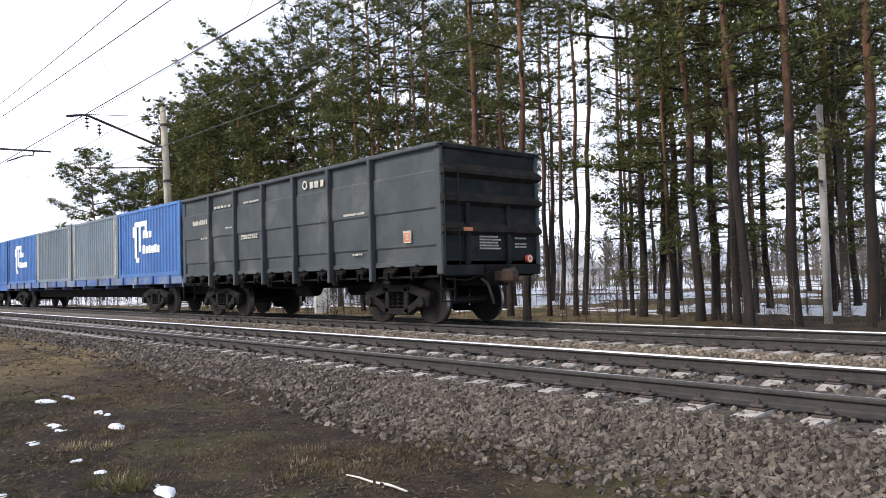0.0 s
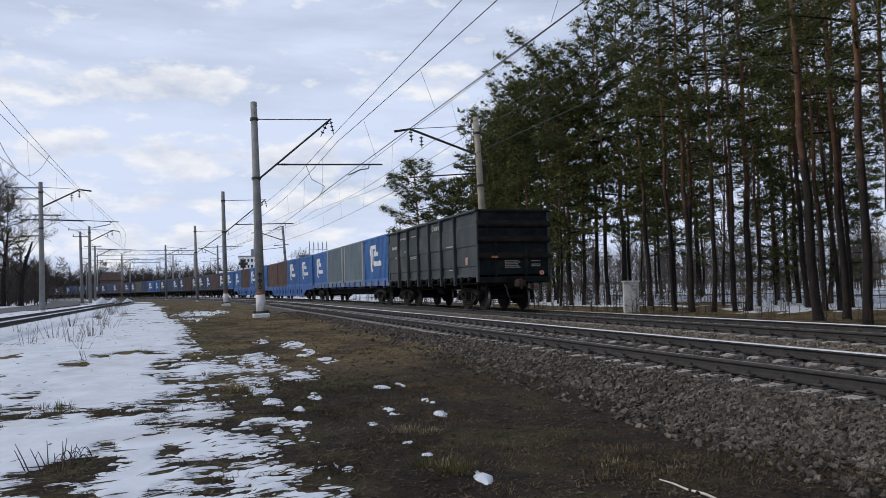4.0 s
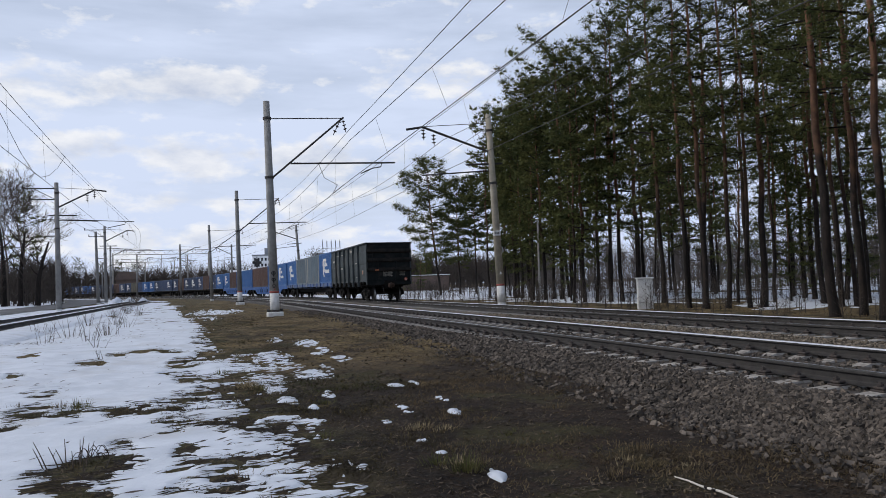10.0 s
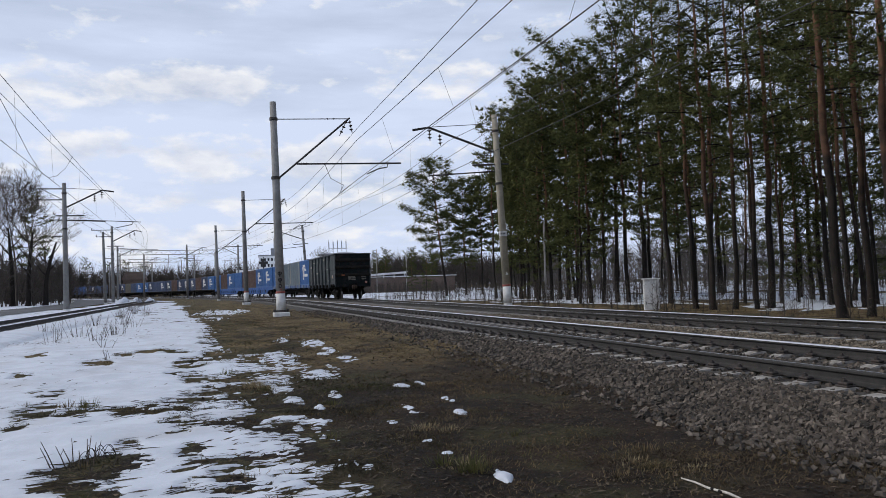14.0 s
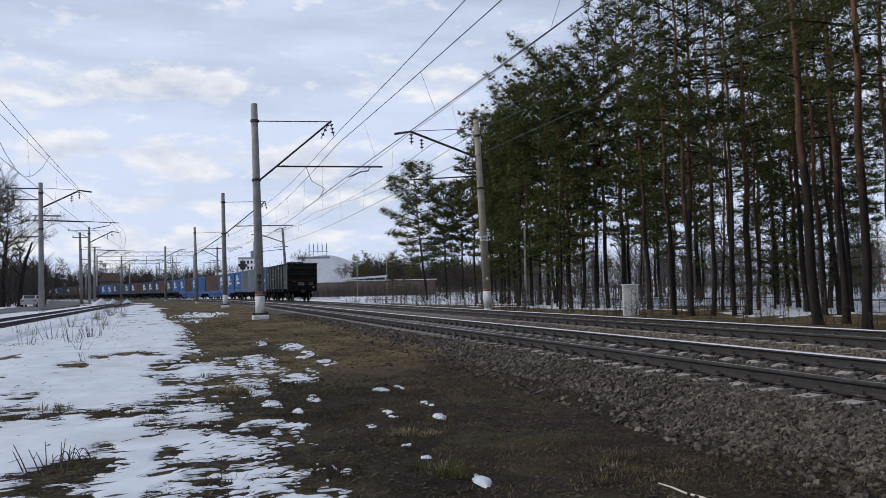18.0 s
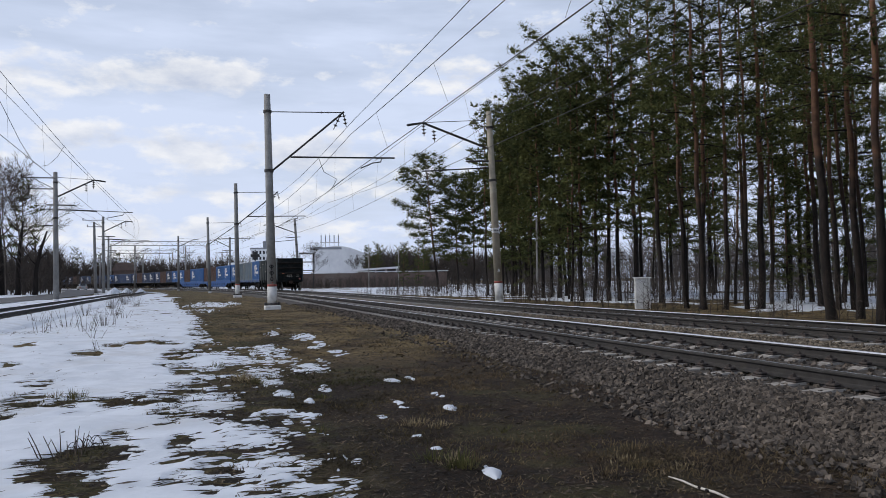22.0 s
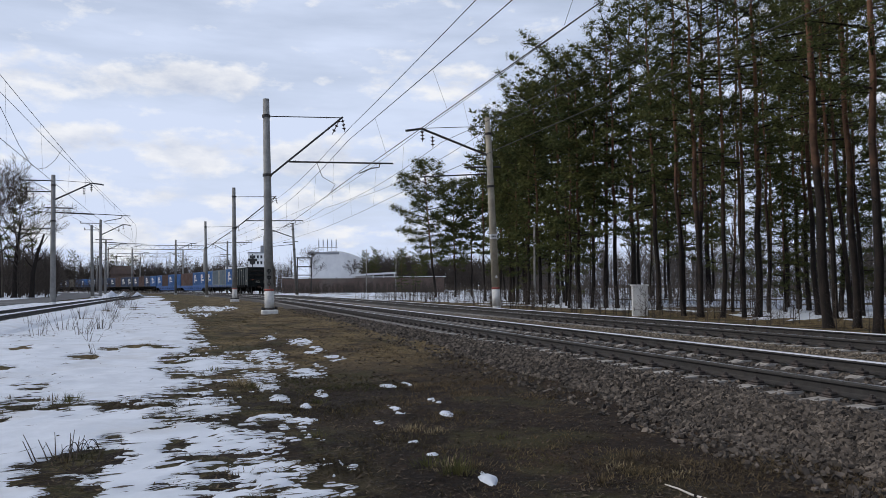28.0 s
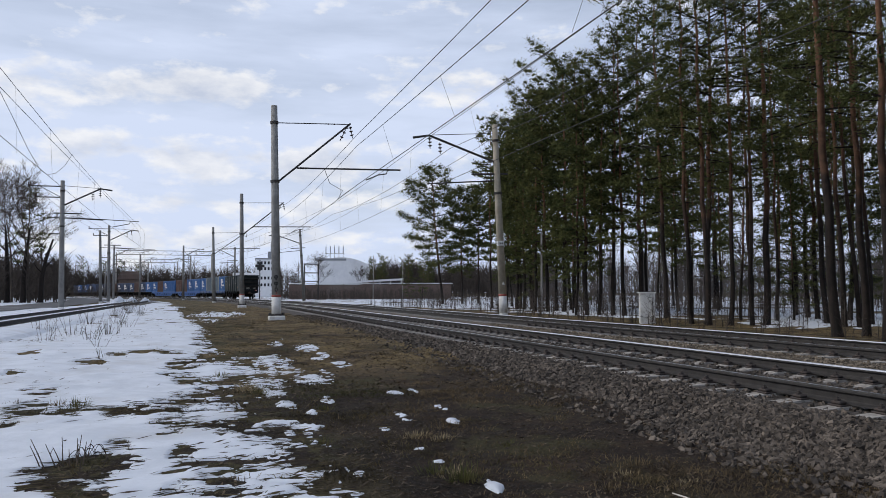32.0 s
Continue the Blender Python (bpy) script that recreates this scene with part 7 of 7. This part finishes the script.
def ballast_points(n, x0, x1, y0, y1, seed, edge=0.0, power=1.0):
    rs = np.random.RandomState(seed)
    y = y0 + (y1 - y0) * rs.rand(n) ** power
    x = rs.uniform(x0, x1, n)
    lim = 5.02 + 0.22 * fbm(x, y, 0.8, 4, 8)
    keep = (x > lim) | ((rs.rand(n) < 0.10) & (x > 4.4))
    x, y = x[keep], y[keep]
    x = x + line_x(NEAR, y) - NEAR
    z = ground_z(x, y) + 0.004
    return np.stack([x, y, z], 1)


def ballast_heap(words, mat, groups):
    sv, sf, o = [], [], 0
    for args, size in groups:
        v, f = scatter_stones(ballast_points(*args), size, args[5])
        sv.append(v), sf.append(f + o)
        o += len(v)
    return thing("ballast", words, "ballast", kind="stuff", data=quick_mesh("ballast", np.concatenate(sv), np.concatenate(sf), [MAT[mat]]))


ballast = ballast_heap("crushed grey-brown ballast stones heaped round the sleepers", "ballast",
                       (((21000, 3.9, 5.93, -4.0, 14, 1), 0.034), ((19000, 4.3, 5.93, -1.0, 7.5, 7), 0.034), ((6000, 4.2, 5.95, 14, 42, 2, 0, 1.6), 0.038), ((5000, 6.0, 8.6, -5, 18, 3), 0.030), ((4000, 8.66, 9.3, -5, 26, 8), 0.032)))
ballast_heap("crushed tan ballast stones under the far track", "tan_ballast", (((6500, 9.2, 10.2, -5, 26, 4), 0.030), ((900, 10.3, 12.6, -5, 18, 6), 0.028), ((1800, 12.5, 15.0, -5, 26, 5), 0.046)))
rs_ = np.random.RandomState(77)
single = []
for k, sh in enumerate(STONES):
    single.append(quick_mesh("ballast_stone", sh * 0.029, STONE_F, [MAT["ballast"]]))
for k in range(260):
    y_ = rs_.uniform(-1.5, 7.0)
    x_ = rs_.uniform(4.95, 5.9)
    part("stone", single[k % len(single)], None, ballast, m=pose(x_, y_, float(ground_z(x_, y_)) + 0.02, rs_.uniform(0, 360), rs_.uniform(0, 360), rs_.uniform(0, 360)) @ Matrix.Scale(rs_.uniform(0.8, 1.5), 4))


def grass_mesh(n, x0, x1, y0, y1, seed, height, width, where, power=1.0, lie=1.0):
    rs = np.random.RandomState(seed)
    y = y0 + (y1 - y0) * rs.rand(n) ** power
    x = rs.uniform(x0, x1, n)
    clump = fbm(x, y, 1.1, 4, seed)
    keep = where(x, y) & (rs.rand(n) < np.clip(0.30 + 0.9 * clump, 0.06, 1))
    x, y, clump = x[keep], y[keep], clump[keep]
    n = len(x)
    z = ground_z(x, y) - 0.005
    a = rs.uniform(0, 2 * math.pi, n)
    h = height * rs.uniform(0.45, 1.25, n) * (0.75 + 0.5 * np.clip(clump, 0, 1))
    t = rs.uniform(0.55, 1.06, n) * lie
    d = np.stack([np.cos(a) * np.sin(t * 1.45), np.sin(a) * np.sin(t * 1.45), np.cos(t * 1.45)], 1)
    side = np.stack([-np.sin(a), np.cos(a), np.zeros(n)], 1) * (width * rs.uniform(0.6, 1.4, n))[:, None]
    p = np.stack([x, y, z], 1)
    mid = p + d * (h * 0.55)[:, None] + np.stack([np.zeros(n), np.zeros(n), h * 0.14], 1)
    tip = p + d * h[:, None]
    v = np.stack([p - side, p + side, mid + side * 0.6, mid - side * 0.6, tip], 1).reshape(-1, 3)
    i = np.arange(n)[:, None] * 5
    f = np.concatenate([i + [0, 1, 2], i + [0, 2, 3], i + [3, 2, 4]], 0)
    return v, f


bare = lambda x, y: (snow_field(x, y) < 0.03) & (x < 5.1)
wet_side = lambda x, y: bare(x, y) & (x + 1.2 * fbm(x, y, 0.5, 4, 66) < 2.5)
dry_side = lambda x, y: bare(x, y) & (x + 1.2 * fbm(x, y, 0.5, 4, 66) >= 2.5)
for where_, mat_, words_ in ((dry_side, "grass", "matted straw-brown dead grass beside the ballast"), (wet_side, "wet_grass", "dark soaked grass along the melting snow")):
    gv_, gf_, o_ = [], [], 0
    for a in ((140000, -3.0, 5.2, 2.4, 11, 61, 0.07, 0.0042, where_, 1.25), (60000, -2.0, 5.2, 9, 34, 62, 0.07, 0.007, where_, 1.4), (9000, -2, 5, 30, 75, 63, 0.14, 0.012, where_, 1.0)):
        v, f = grass_mesh(*a)
        gv_.append(v), gf_.append(f + o_)
        o_ += len(v)
    thing("dead_grass", words_, "grass", kind="stuff", data=quick_mesh("dead_grass", np.concatenate(gv_), np.concatenate(gf_), [MAT[mat_]]))
v, f = grass_mesh(26000, 13.2, 24, -4, 50, 64, 0.14, 0.009, lambda x, y: x > 13.9)
thing("dead_grass", "dry grass along the edge of the pines", "grass", kind="stuff", data=quick_mesh("dead_grass", v, f, [MAT["grass"]]))


def litter_mesh(n, x0, x1, y0, y1, size, seed, power):
    rs = np.random.RandomState(seed)
    y = y0 + (y1 - y0) * rs.rand(n) ** power
    x = rs.uniform(x0, x1, n)
    keep = bare(x, y) & (rs.rand(n) < 0.25 + 0.75 * np.clip(0.5 + fbm(x, y, 0.8, 4, 90), 0, 1))
    x, y = x[keep], y[keep]
    n = len(x)
    p = np.stack([x, y, ground_z(x, y) + 0.012], 1)
    a = rs.uniform(0, 6.28, n)
    u = np.stack([np.cos(a), np.sin(a), rs.uniform(-0.3, 0.5, n)], 1) * (size * rs.uniform(0.6, 2.2, n))[:, None]
    w = np.stack([-np.sin(a), np.cos(a), rs.uniform(-0.4, 0.6, n)], 1) * (size * rs.uniform(0.12, 0.6, n))[:, None]
    v = np.stack([p - u, p + w, p + u, p - w], 1).reshape(-1, 3)
    return v, np.arange(4 * n).reshape(-1, 4)


lv, lf, o_ = [], [], 0
for a in ((26000, -2.5, 5.0, 2.4, 12, 0.018, 91, 1.2), (14000, -2.0, 5.0, 11, 40, 0.032, 92, 1.3)):
    v, f = litter_mesh(*a)
    lv.append(v), lf.append(f + o_)
    o_ += len(v)
thing("ground_litter", "dead leaves, straw and bark bits strewn on the ground", "litter", kind="stuff", data=quick_mesh("ground_litter", np.concatenate(lv), np.concatenate(lf), [MAT["litter"]]))


rs_ = np.random.RandomState(95)
n_ = 5200
y_ = 6.0 + 34 * rs_.rand(n_) ** 1.3
x_ = rs_.uniform(-5.2, 0.6, n_)
ok_ = (snow_field(x_, y_) > 0.08) & (rs_.rand(n_) < 0.06 + 0.9 * np.clip(fbm(x_, y_ * 0.6, 0.5, 4, 96), 0, 1) ** 1.5)
x_, y_ = x_[ok_], y_[ok_]
n_ = len(x_)
a_ = rs_.uniform(-0.6, 0.6, n_) + (rs_.rand(n_) < 0.3) * 1.3
p_ = np.stack([x_, y_, ground_z(x_, y_) + 0.036], 1)
u_ = np.stack([np.cos(a_), np.sin(a_), rs_.uniform(-0.05, 0.25, n_)], 1) * rs_.uniform(0.02, 0.11, n_)[:, None]
w_ = np.stack([-np.sin(a_), np.cos(a_), rs_.uniform(0.0, 1.0, n_)], 1) * rs_.uniform(0.002, 0.007, n_)[:, None]
thing("snow_litter", "dry grass stalks and bark bits lying on the snow", "litter", kind="stuff",
      data=quick_mesh("snow_litter", np.stack([p_ - u_, p_ + w_, p_ + u_, p_ - w_], 1).reshape(-1, 3), np.arange(4 * n_).reshape(-1, 4), [MAT["twig"]]))


rs_ = np.random.RandomState(97)
n_ = 60000
y_ = 4.6 + 20 * rs_.rand(n_) ** 1.5
x_ = rs_.uniform(-3.2, 2.2, n_)
f_ = snow_field(x_, y_)
ok_ = (f_ > -0.16) & (f_ < 0.11) & (rs_.rand(n_) < 0.36)
x_, y_ = x_[ok_], y_[ok_]
n_ = len(x_)
a_ = rs_.normal(0.12, 0.28, n_)
p_ = np.stack([x_, y_, ground_z(x_, y_) + 0.022], 1)
u_ = np.stack([np.cos(a_), np.sin(a_), rs_.uniform(-0.06, 0.10, n_)], 1) * rs_.uniform(0.04, 0.14, n_)[:, None]
w_ = np.stack([-np.sin(a_), np.cos(a_), rs_.uniform(0.2, 1.0, n_)], 1) * rs_.uniform(0.002, 0.006, n_)[:, None]
thing("fringe_grass", "dead grass combed flat along the edges of melting snow", "grass", kind="stuff",
      data=quick_mesh("fringe_grass", np.stack([p_ - u_, p_ + w_, p_ + u_, p_ - w_], 1).reshape(-1, 3), np.arange(4 * n_).reshape(-1, 4), [MAT["wet_grass"]]))


def tuft(x, y, n, h, seed, words, mat="grass"):
    rs = np.random.RandomState(seed)
    z = float(ground_z(x, y))
    sh_v, sh_f = [], []
    for k in range(n):
        a, t, r = rs.uniform(0, 6.28), rs.uniform(0.1, 1.15), rs.uniform(0, 0.16)
        p = np.array([math.cos(a) * r, math.sin(a) * r * 0.7, -0.02])
        L = h * rs.uniform(0.5, 1.1)
        d = np.array([math.cos(a) * math.sin(t), math.sin(a) * math.sin(t), math.cos(t)])
        s = np.array([-math.sin(a), math.cos(a), 0]) * 0.004
        m_ = p + d * L * 0.6
        e = p + d * L + np.array([0, 0, -0.25 * L * t])
        i = len(sh_v)
        sh_v += [p - s, p + s, m_ + s * 0.7, m_ - s * 0.7, e]
        sh_f += [(i, i + 1, i + 2), (i, i + 2, i + 3), (i + 3, i + 2, i + 4)]
    return thing("grass_tuft", words, "grass", "grass tufts", m=pose(x, y, z), data=quick_mesh("grass_tuft", np.array(sh_v), np.array(sh_f), [MAT[mat]]), kind="stuff")


rg = random.Random(12)
for x_, y_, n_, h_ in ((-1.72, 11.1, 110, 0.24), (-2.3, 11.5, 80, 0.16), (-1.0, 7.3, 60, 0.15), (0.35, 6.4, 60, 0.13), (0.7, 11.0, 70, 0.16), (2.2, 6.0, 120, 0.16), (3.0, 5.3, 120, 0.16),
                       (2.6, 8.2, 90, 0.14), (3.6, 5.9, 110, 0.15), (1.6, 8.9, 70, 0.12), (3.9, 8.1, 90, 0.15), (1.0, 16.5, 90, 0.18)):
    tuft(x_, y_, int(n_ * 0.6), h_ * 0.7, rg.randint(0, 9999), "clump of long dry grass at the edge of the snow")


for x_, y_, n_, h_ in ((0.66, 11.7, 120, 0.20), (0.74, 11.5, 80, 0.15), (2.12, 7.65, 120, 0.13), (2.35, 7.5, 70, 0.11), (1.98, 6.0, 50, 0.16), (3.3, 5.6, 90, 0.09), (3.7, 5.3, 90, 0.08)):
    tuft(x_, y_, n_, h_, rg.randint(0, 9999), "clump of bleached straw lying in dead grass", "straw")
for x_, y_, n_, h_ in ((2.02, 5.85, 130, 0.20), (1.85, 6.1, 80, 0.15), (-1.5, 10.9, 90, 0.2), (0.85, 11.3, 90, 0.15), (1.5, 9.7, 90, 0.12), (0.35, 13.9, 90, 0.14), (1.15, 7.6, 70, 0.1), (2.9, 7.1, 70, 0.1)):
    tuft(x_, y_, n_, h_, rg.randint(0, 9999), "clump of green grass beside melting snow", "green_grass")


def weed(x, y, n, h, seed, words="dry weed stalks poking out of the snow"):
    rs = np.random.RandomState(seed)
    z = float(ground_z(x, y))
    sh = Shape()
    for k in range(n):
        a, t, r = rs.uniform(0, 6.28), rs.uniform(0.05, 0.6), rs.uniform(0, 0.3)
        L = h * rs.uniform(0.4, 1.1)
        p = Vector((math.cos(a) * r, math.sin(a) * r, -0.03))
        q = p + Vector((math.cos(a) * math.sin(t), math.sin(a) * math.sin(t), math.cos(t))) * L
        sh.tube([p, p.lerp(q, 0.5) + Vector((0, 0, 0.03 * L)), q], [0.007, 0.005, 0.003], 3)
        if rs.rand() < 0.5:
            m_ = p.lerp(q, 0.6)
            sh.tube([m_, m_ + Vector((rs.uniform(-0.15, 0.15), rs.uniform(-0.1, 0.1), 0.16)) * h], [0.004, 0.002], 3)
    return thing("dry_weed", words, "weed", "weeds in the snow", m=pose(x, y, z), data=sh.mesh("dry_weed", MAT["twig"]), kind="stuff")


for x_, y_, n_, h_ in ((-2.85, 22.8, 9, 0.75), (-4.0, 23.3, 8, 0.8), (-2.7, 26.1, 22, 0.6), (-3.7, 25.9, 12, 0.7), (-3.2, 33.8, 20, 0.7), (-4.3, 34.3, 16, 0.7), (-4.1, 50, 26, 0.9), (-2.6, 31.0, 8, 0.5),
                       (-1.0, 7.35, 12, 0.3), (-3.9, 41, 22, 0.9), (-3.2, 46, 20, 0.8), (-2.4, 20.5, 5, 0.5), (-5.0, 28, 8, 0.6), (-5.0, 58, 26, 1.0), (-1.9, 17.5, 4, 0.3), (-5.4, 70, 30, 1.1), (-6.0, 80, 30, 1.2)):
    weed(x_, y_, n_, h_, rg.randint(0, 9999))


def relay_box():
    x, y = 20.72, 32.7
    b = thing("relay_cabinet", "white-painted concrete relay cabinet beside the far track", "cabinet", m=pose(x, y, float(ground_z(x, y)) - 0.03, 0, 0, -28))
    part("body", Shape().box(-0.36, -0.3, 0, 0.36, 0.3, 1.5, 0.02), MAT["whitewash"], b)
    part("lid", Shape().box(-0.42, -0.36, 1.5, 0.42, 0.36, 1.56, 0.015), MAT["whitewash"], b)
    part("door", Shape().box(-0.28, -0.318, 0.12, 0.28, -0.29, 1.4, 0.008), MAT["whitewash"], b)
    part("hinge", Shape().cyl((-0.27, -0.325, 0.3), (-0.27, -0.325, 0.45), 0.014, 0.014, 6), MAT["steel_dark"], b)
    part("vent_slot", Shape().box(0.05, -0.323, 1.28, 0.2, -0.315, 1.3), MAT["steel_dark"], b)


relay_box()


def snow_lump():
    """The last lump of snow in the grass, melted thin at its tail."""
    rs = np.random.RandomState(8)
    rings, n = [(-0.19, 0.012, 0.012), (-0.16, 0.03, 0.02), (-0.09, 0.06, 0.035), (0.0, 0.078, 0.04), (0.08, 0.06, 0.032), (0.12, 0.022, 0.02), (0.20, 0.028, 0.018), (0.27, 0.01, 0.01)], 9
    vs = [(u * 0.12 + w * math.cos(math.pi * i / (n - 1)) * rs.uniform(0.8, 1.2), u, -0.02 + h * math.sin(math.pi * i / (n - 1)) * rs.uniform(0.8, 1.2)) for u, w, h in rings for i in range(n)]
    fs = [(r * n + i, r * n + i + 1, (r + 1) * n + i + 1, (r + 1) * n + i) for r in range(len(rings) - 1) for i in range(n - 1)]
    thing("snow_lump", "last lump of melting snow in dead grass", "snow", m=pose(2.19, 5.64, float(ground_z(2.19, 5.64)) + 0.015), data=Shape().add(vs, fs).mesh("snow_lump", MAT["snow"], True))


def white_stick():
    z = float(ground_z(3.44, 4.8)) + 0.015
    t = thing("birch_stick", "broken white birch stick lying in dead grass", "stick", m=pose(3.41, 5.08, z, 0, 0, 0))
    pts = [(0, 0, 0.012), (0.012, -0.16, 0.016), (0.02, -0.30, 0.008), (0.05, -0.48, 0.012), (0.06, -0.68, 0.0)]
    part("stem", Shape().tube(pts, [0.005, 0.008, 0.009, 0.010, 0.008], 8), MAT["birch_white"], t, "", True)
    for y in (-0.19, -0.33, -0.41):
        part("dark_scar", Shape().cyl((0.02 - 0.03 * (y + 0.2), y, 0.012), (0.02 - 0.03 * (y + 0.2), y - 0.025, 0.011), 0.0108, 0.0108, 8), MAT["bark_low"], t)


def bramble():
    """Dead arching stems that stick out of the hole melted in the snow."""
    rs = np.random.RandomState(19)
    x, y = -0.92, 7.47
    t = thing("dead_bramble", "tangle of dead arching bramble stems over melting snow", "weed", m=pose(x, y, float(ground_z(x, y))))
    for k in range(9):
        a, L, h = rs.uniform(-0.5, 0.5) + (0 if k % 3 else 3.1), rs.uniform(0.07, 0.15), rs.uniform(0.06, 0.15)
        x0, y0 = rs.uniform(-0.06, 0.04), rs.uniform(-0.05, 0.05)
        pts = [(x0 + L * q * math.cos(a), y0 + L * q * math.sin(a), h * math.sin(math.pi * (0.08 + 0.84 * q)) + 0.02) for q in np.linspace(0, 1, 8)]
        part("stem", Shape().tube(pts, [0.0035] * 4 + [0.003] * 4, 4), MAT["bark_low"], t)


snow_lump(), white_stick(), bramble()
# a heap of shovelled snow by the bend
for k, (x_, y_, r_) in enumerate(((-9.4, 97, 0.9), (-8.2, 103, 1.0), (-11.0, 118, 1.2), (-7.2, 112, 0.8))):
    sh = Shape()
    rs_ = np.random.RandomState(k + 3)
    n = 9
    vs = [(0, 0, r_ * 0.75)]
    for ring in (0.5, 1.0):
        for i in range(n):
            a = 6.283 * i / n
            rr = r_ * ring * rs_.uniform(0.75, 1.2)
            vs.append((rr * math.cos(a), rr * math.sin(a), r_ * 0.75 * (1 - ring) * rs_.uniform(0.8, 1.3) - 0.05))
    fs = [(0, 1 + i, 1 + (i + 1) % n) for i in range(n)] + [(1 + i, 1 + n + i, 1 + n + (i + 1) % n, 1 + (i + 1) % n) for i in range(n)]
    thing("snow_mound", "small mound of shovelled snow beside the track", "snow mound", "snow mounds", m=pose(x_, y_, float(ground_z(x_, y_)) + 0.02), data=sh.add(vs, fs).mesh("snow_mound", MAT["snow"], True))


# ---------------------------------------------------------------- what moves
def motions():
    times = [k * 1.0 for k in range(33)]
    walk(GONDOLA, [(t, on_track_pose(tail_at(t), 12.62, 0.0)) for t in times])
    wag = None
    for ob, s0, length, height in RIDERS:
        if height == 0.0:
            wag = (s0, length)
            walk(ob, [(t, on_track_pose(tail_at(t) + s0, length, height)) for t in times])
        else:   # a container keeps its place on its wagon
            ws, wl = wag
            rel = Matrix.Translation((0, s0 - ws, height))
            walk(ob, [(t, on_track_pose(tail_at(t) + ws, wl, 0.0) @ rel) for t in times])
    walk(CAR, [(k * 0.5, car_pose(k * 0.5)) for k in range(65)])
    ticks = [k * 0.1 for k in range(321)]
    for ob in list(GONDOLA_WHEELS) + [o for o in FLATS["flat"][1]]:
        p = ob.matrix_basis.translation.copy()
        walk(ob, [(t, Matrix.Translation(p) @ Matrix.Rotation(-(tail_at(t) - tail_at(0)) / 0.478, 4, "X")) for t in ticks])


motions()
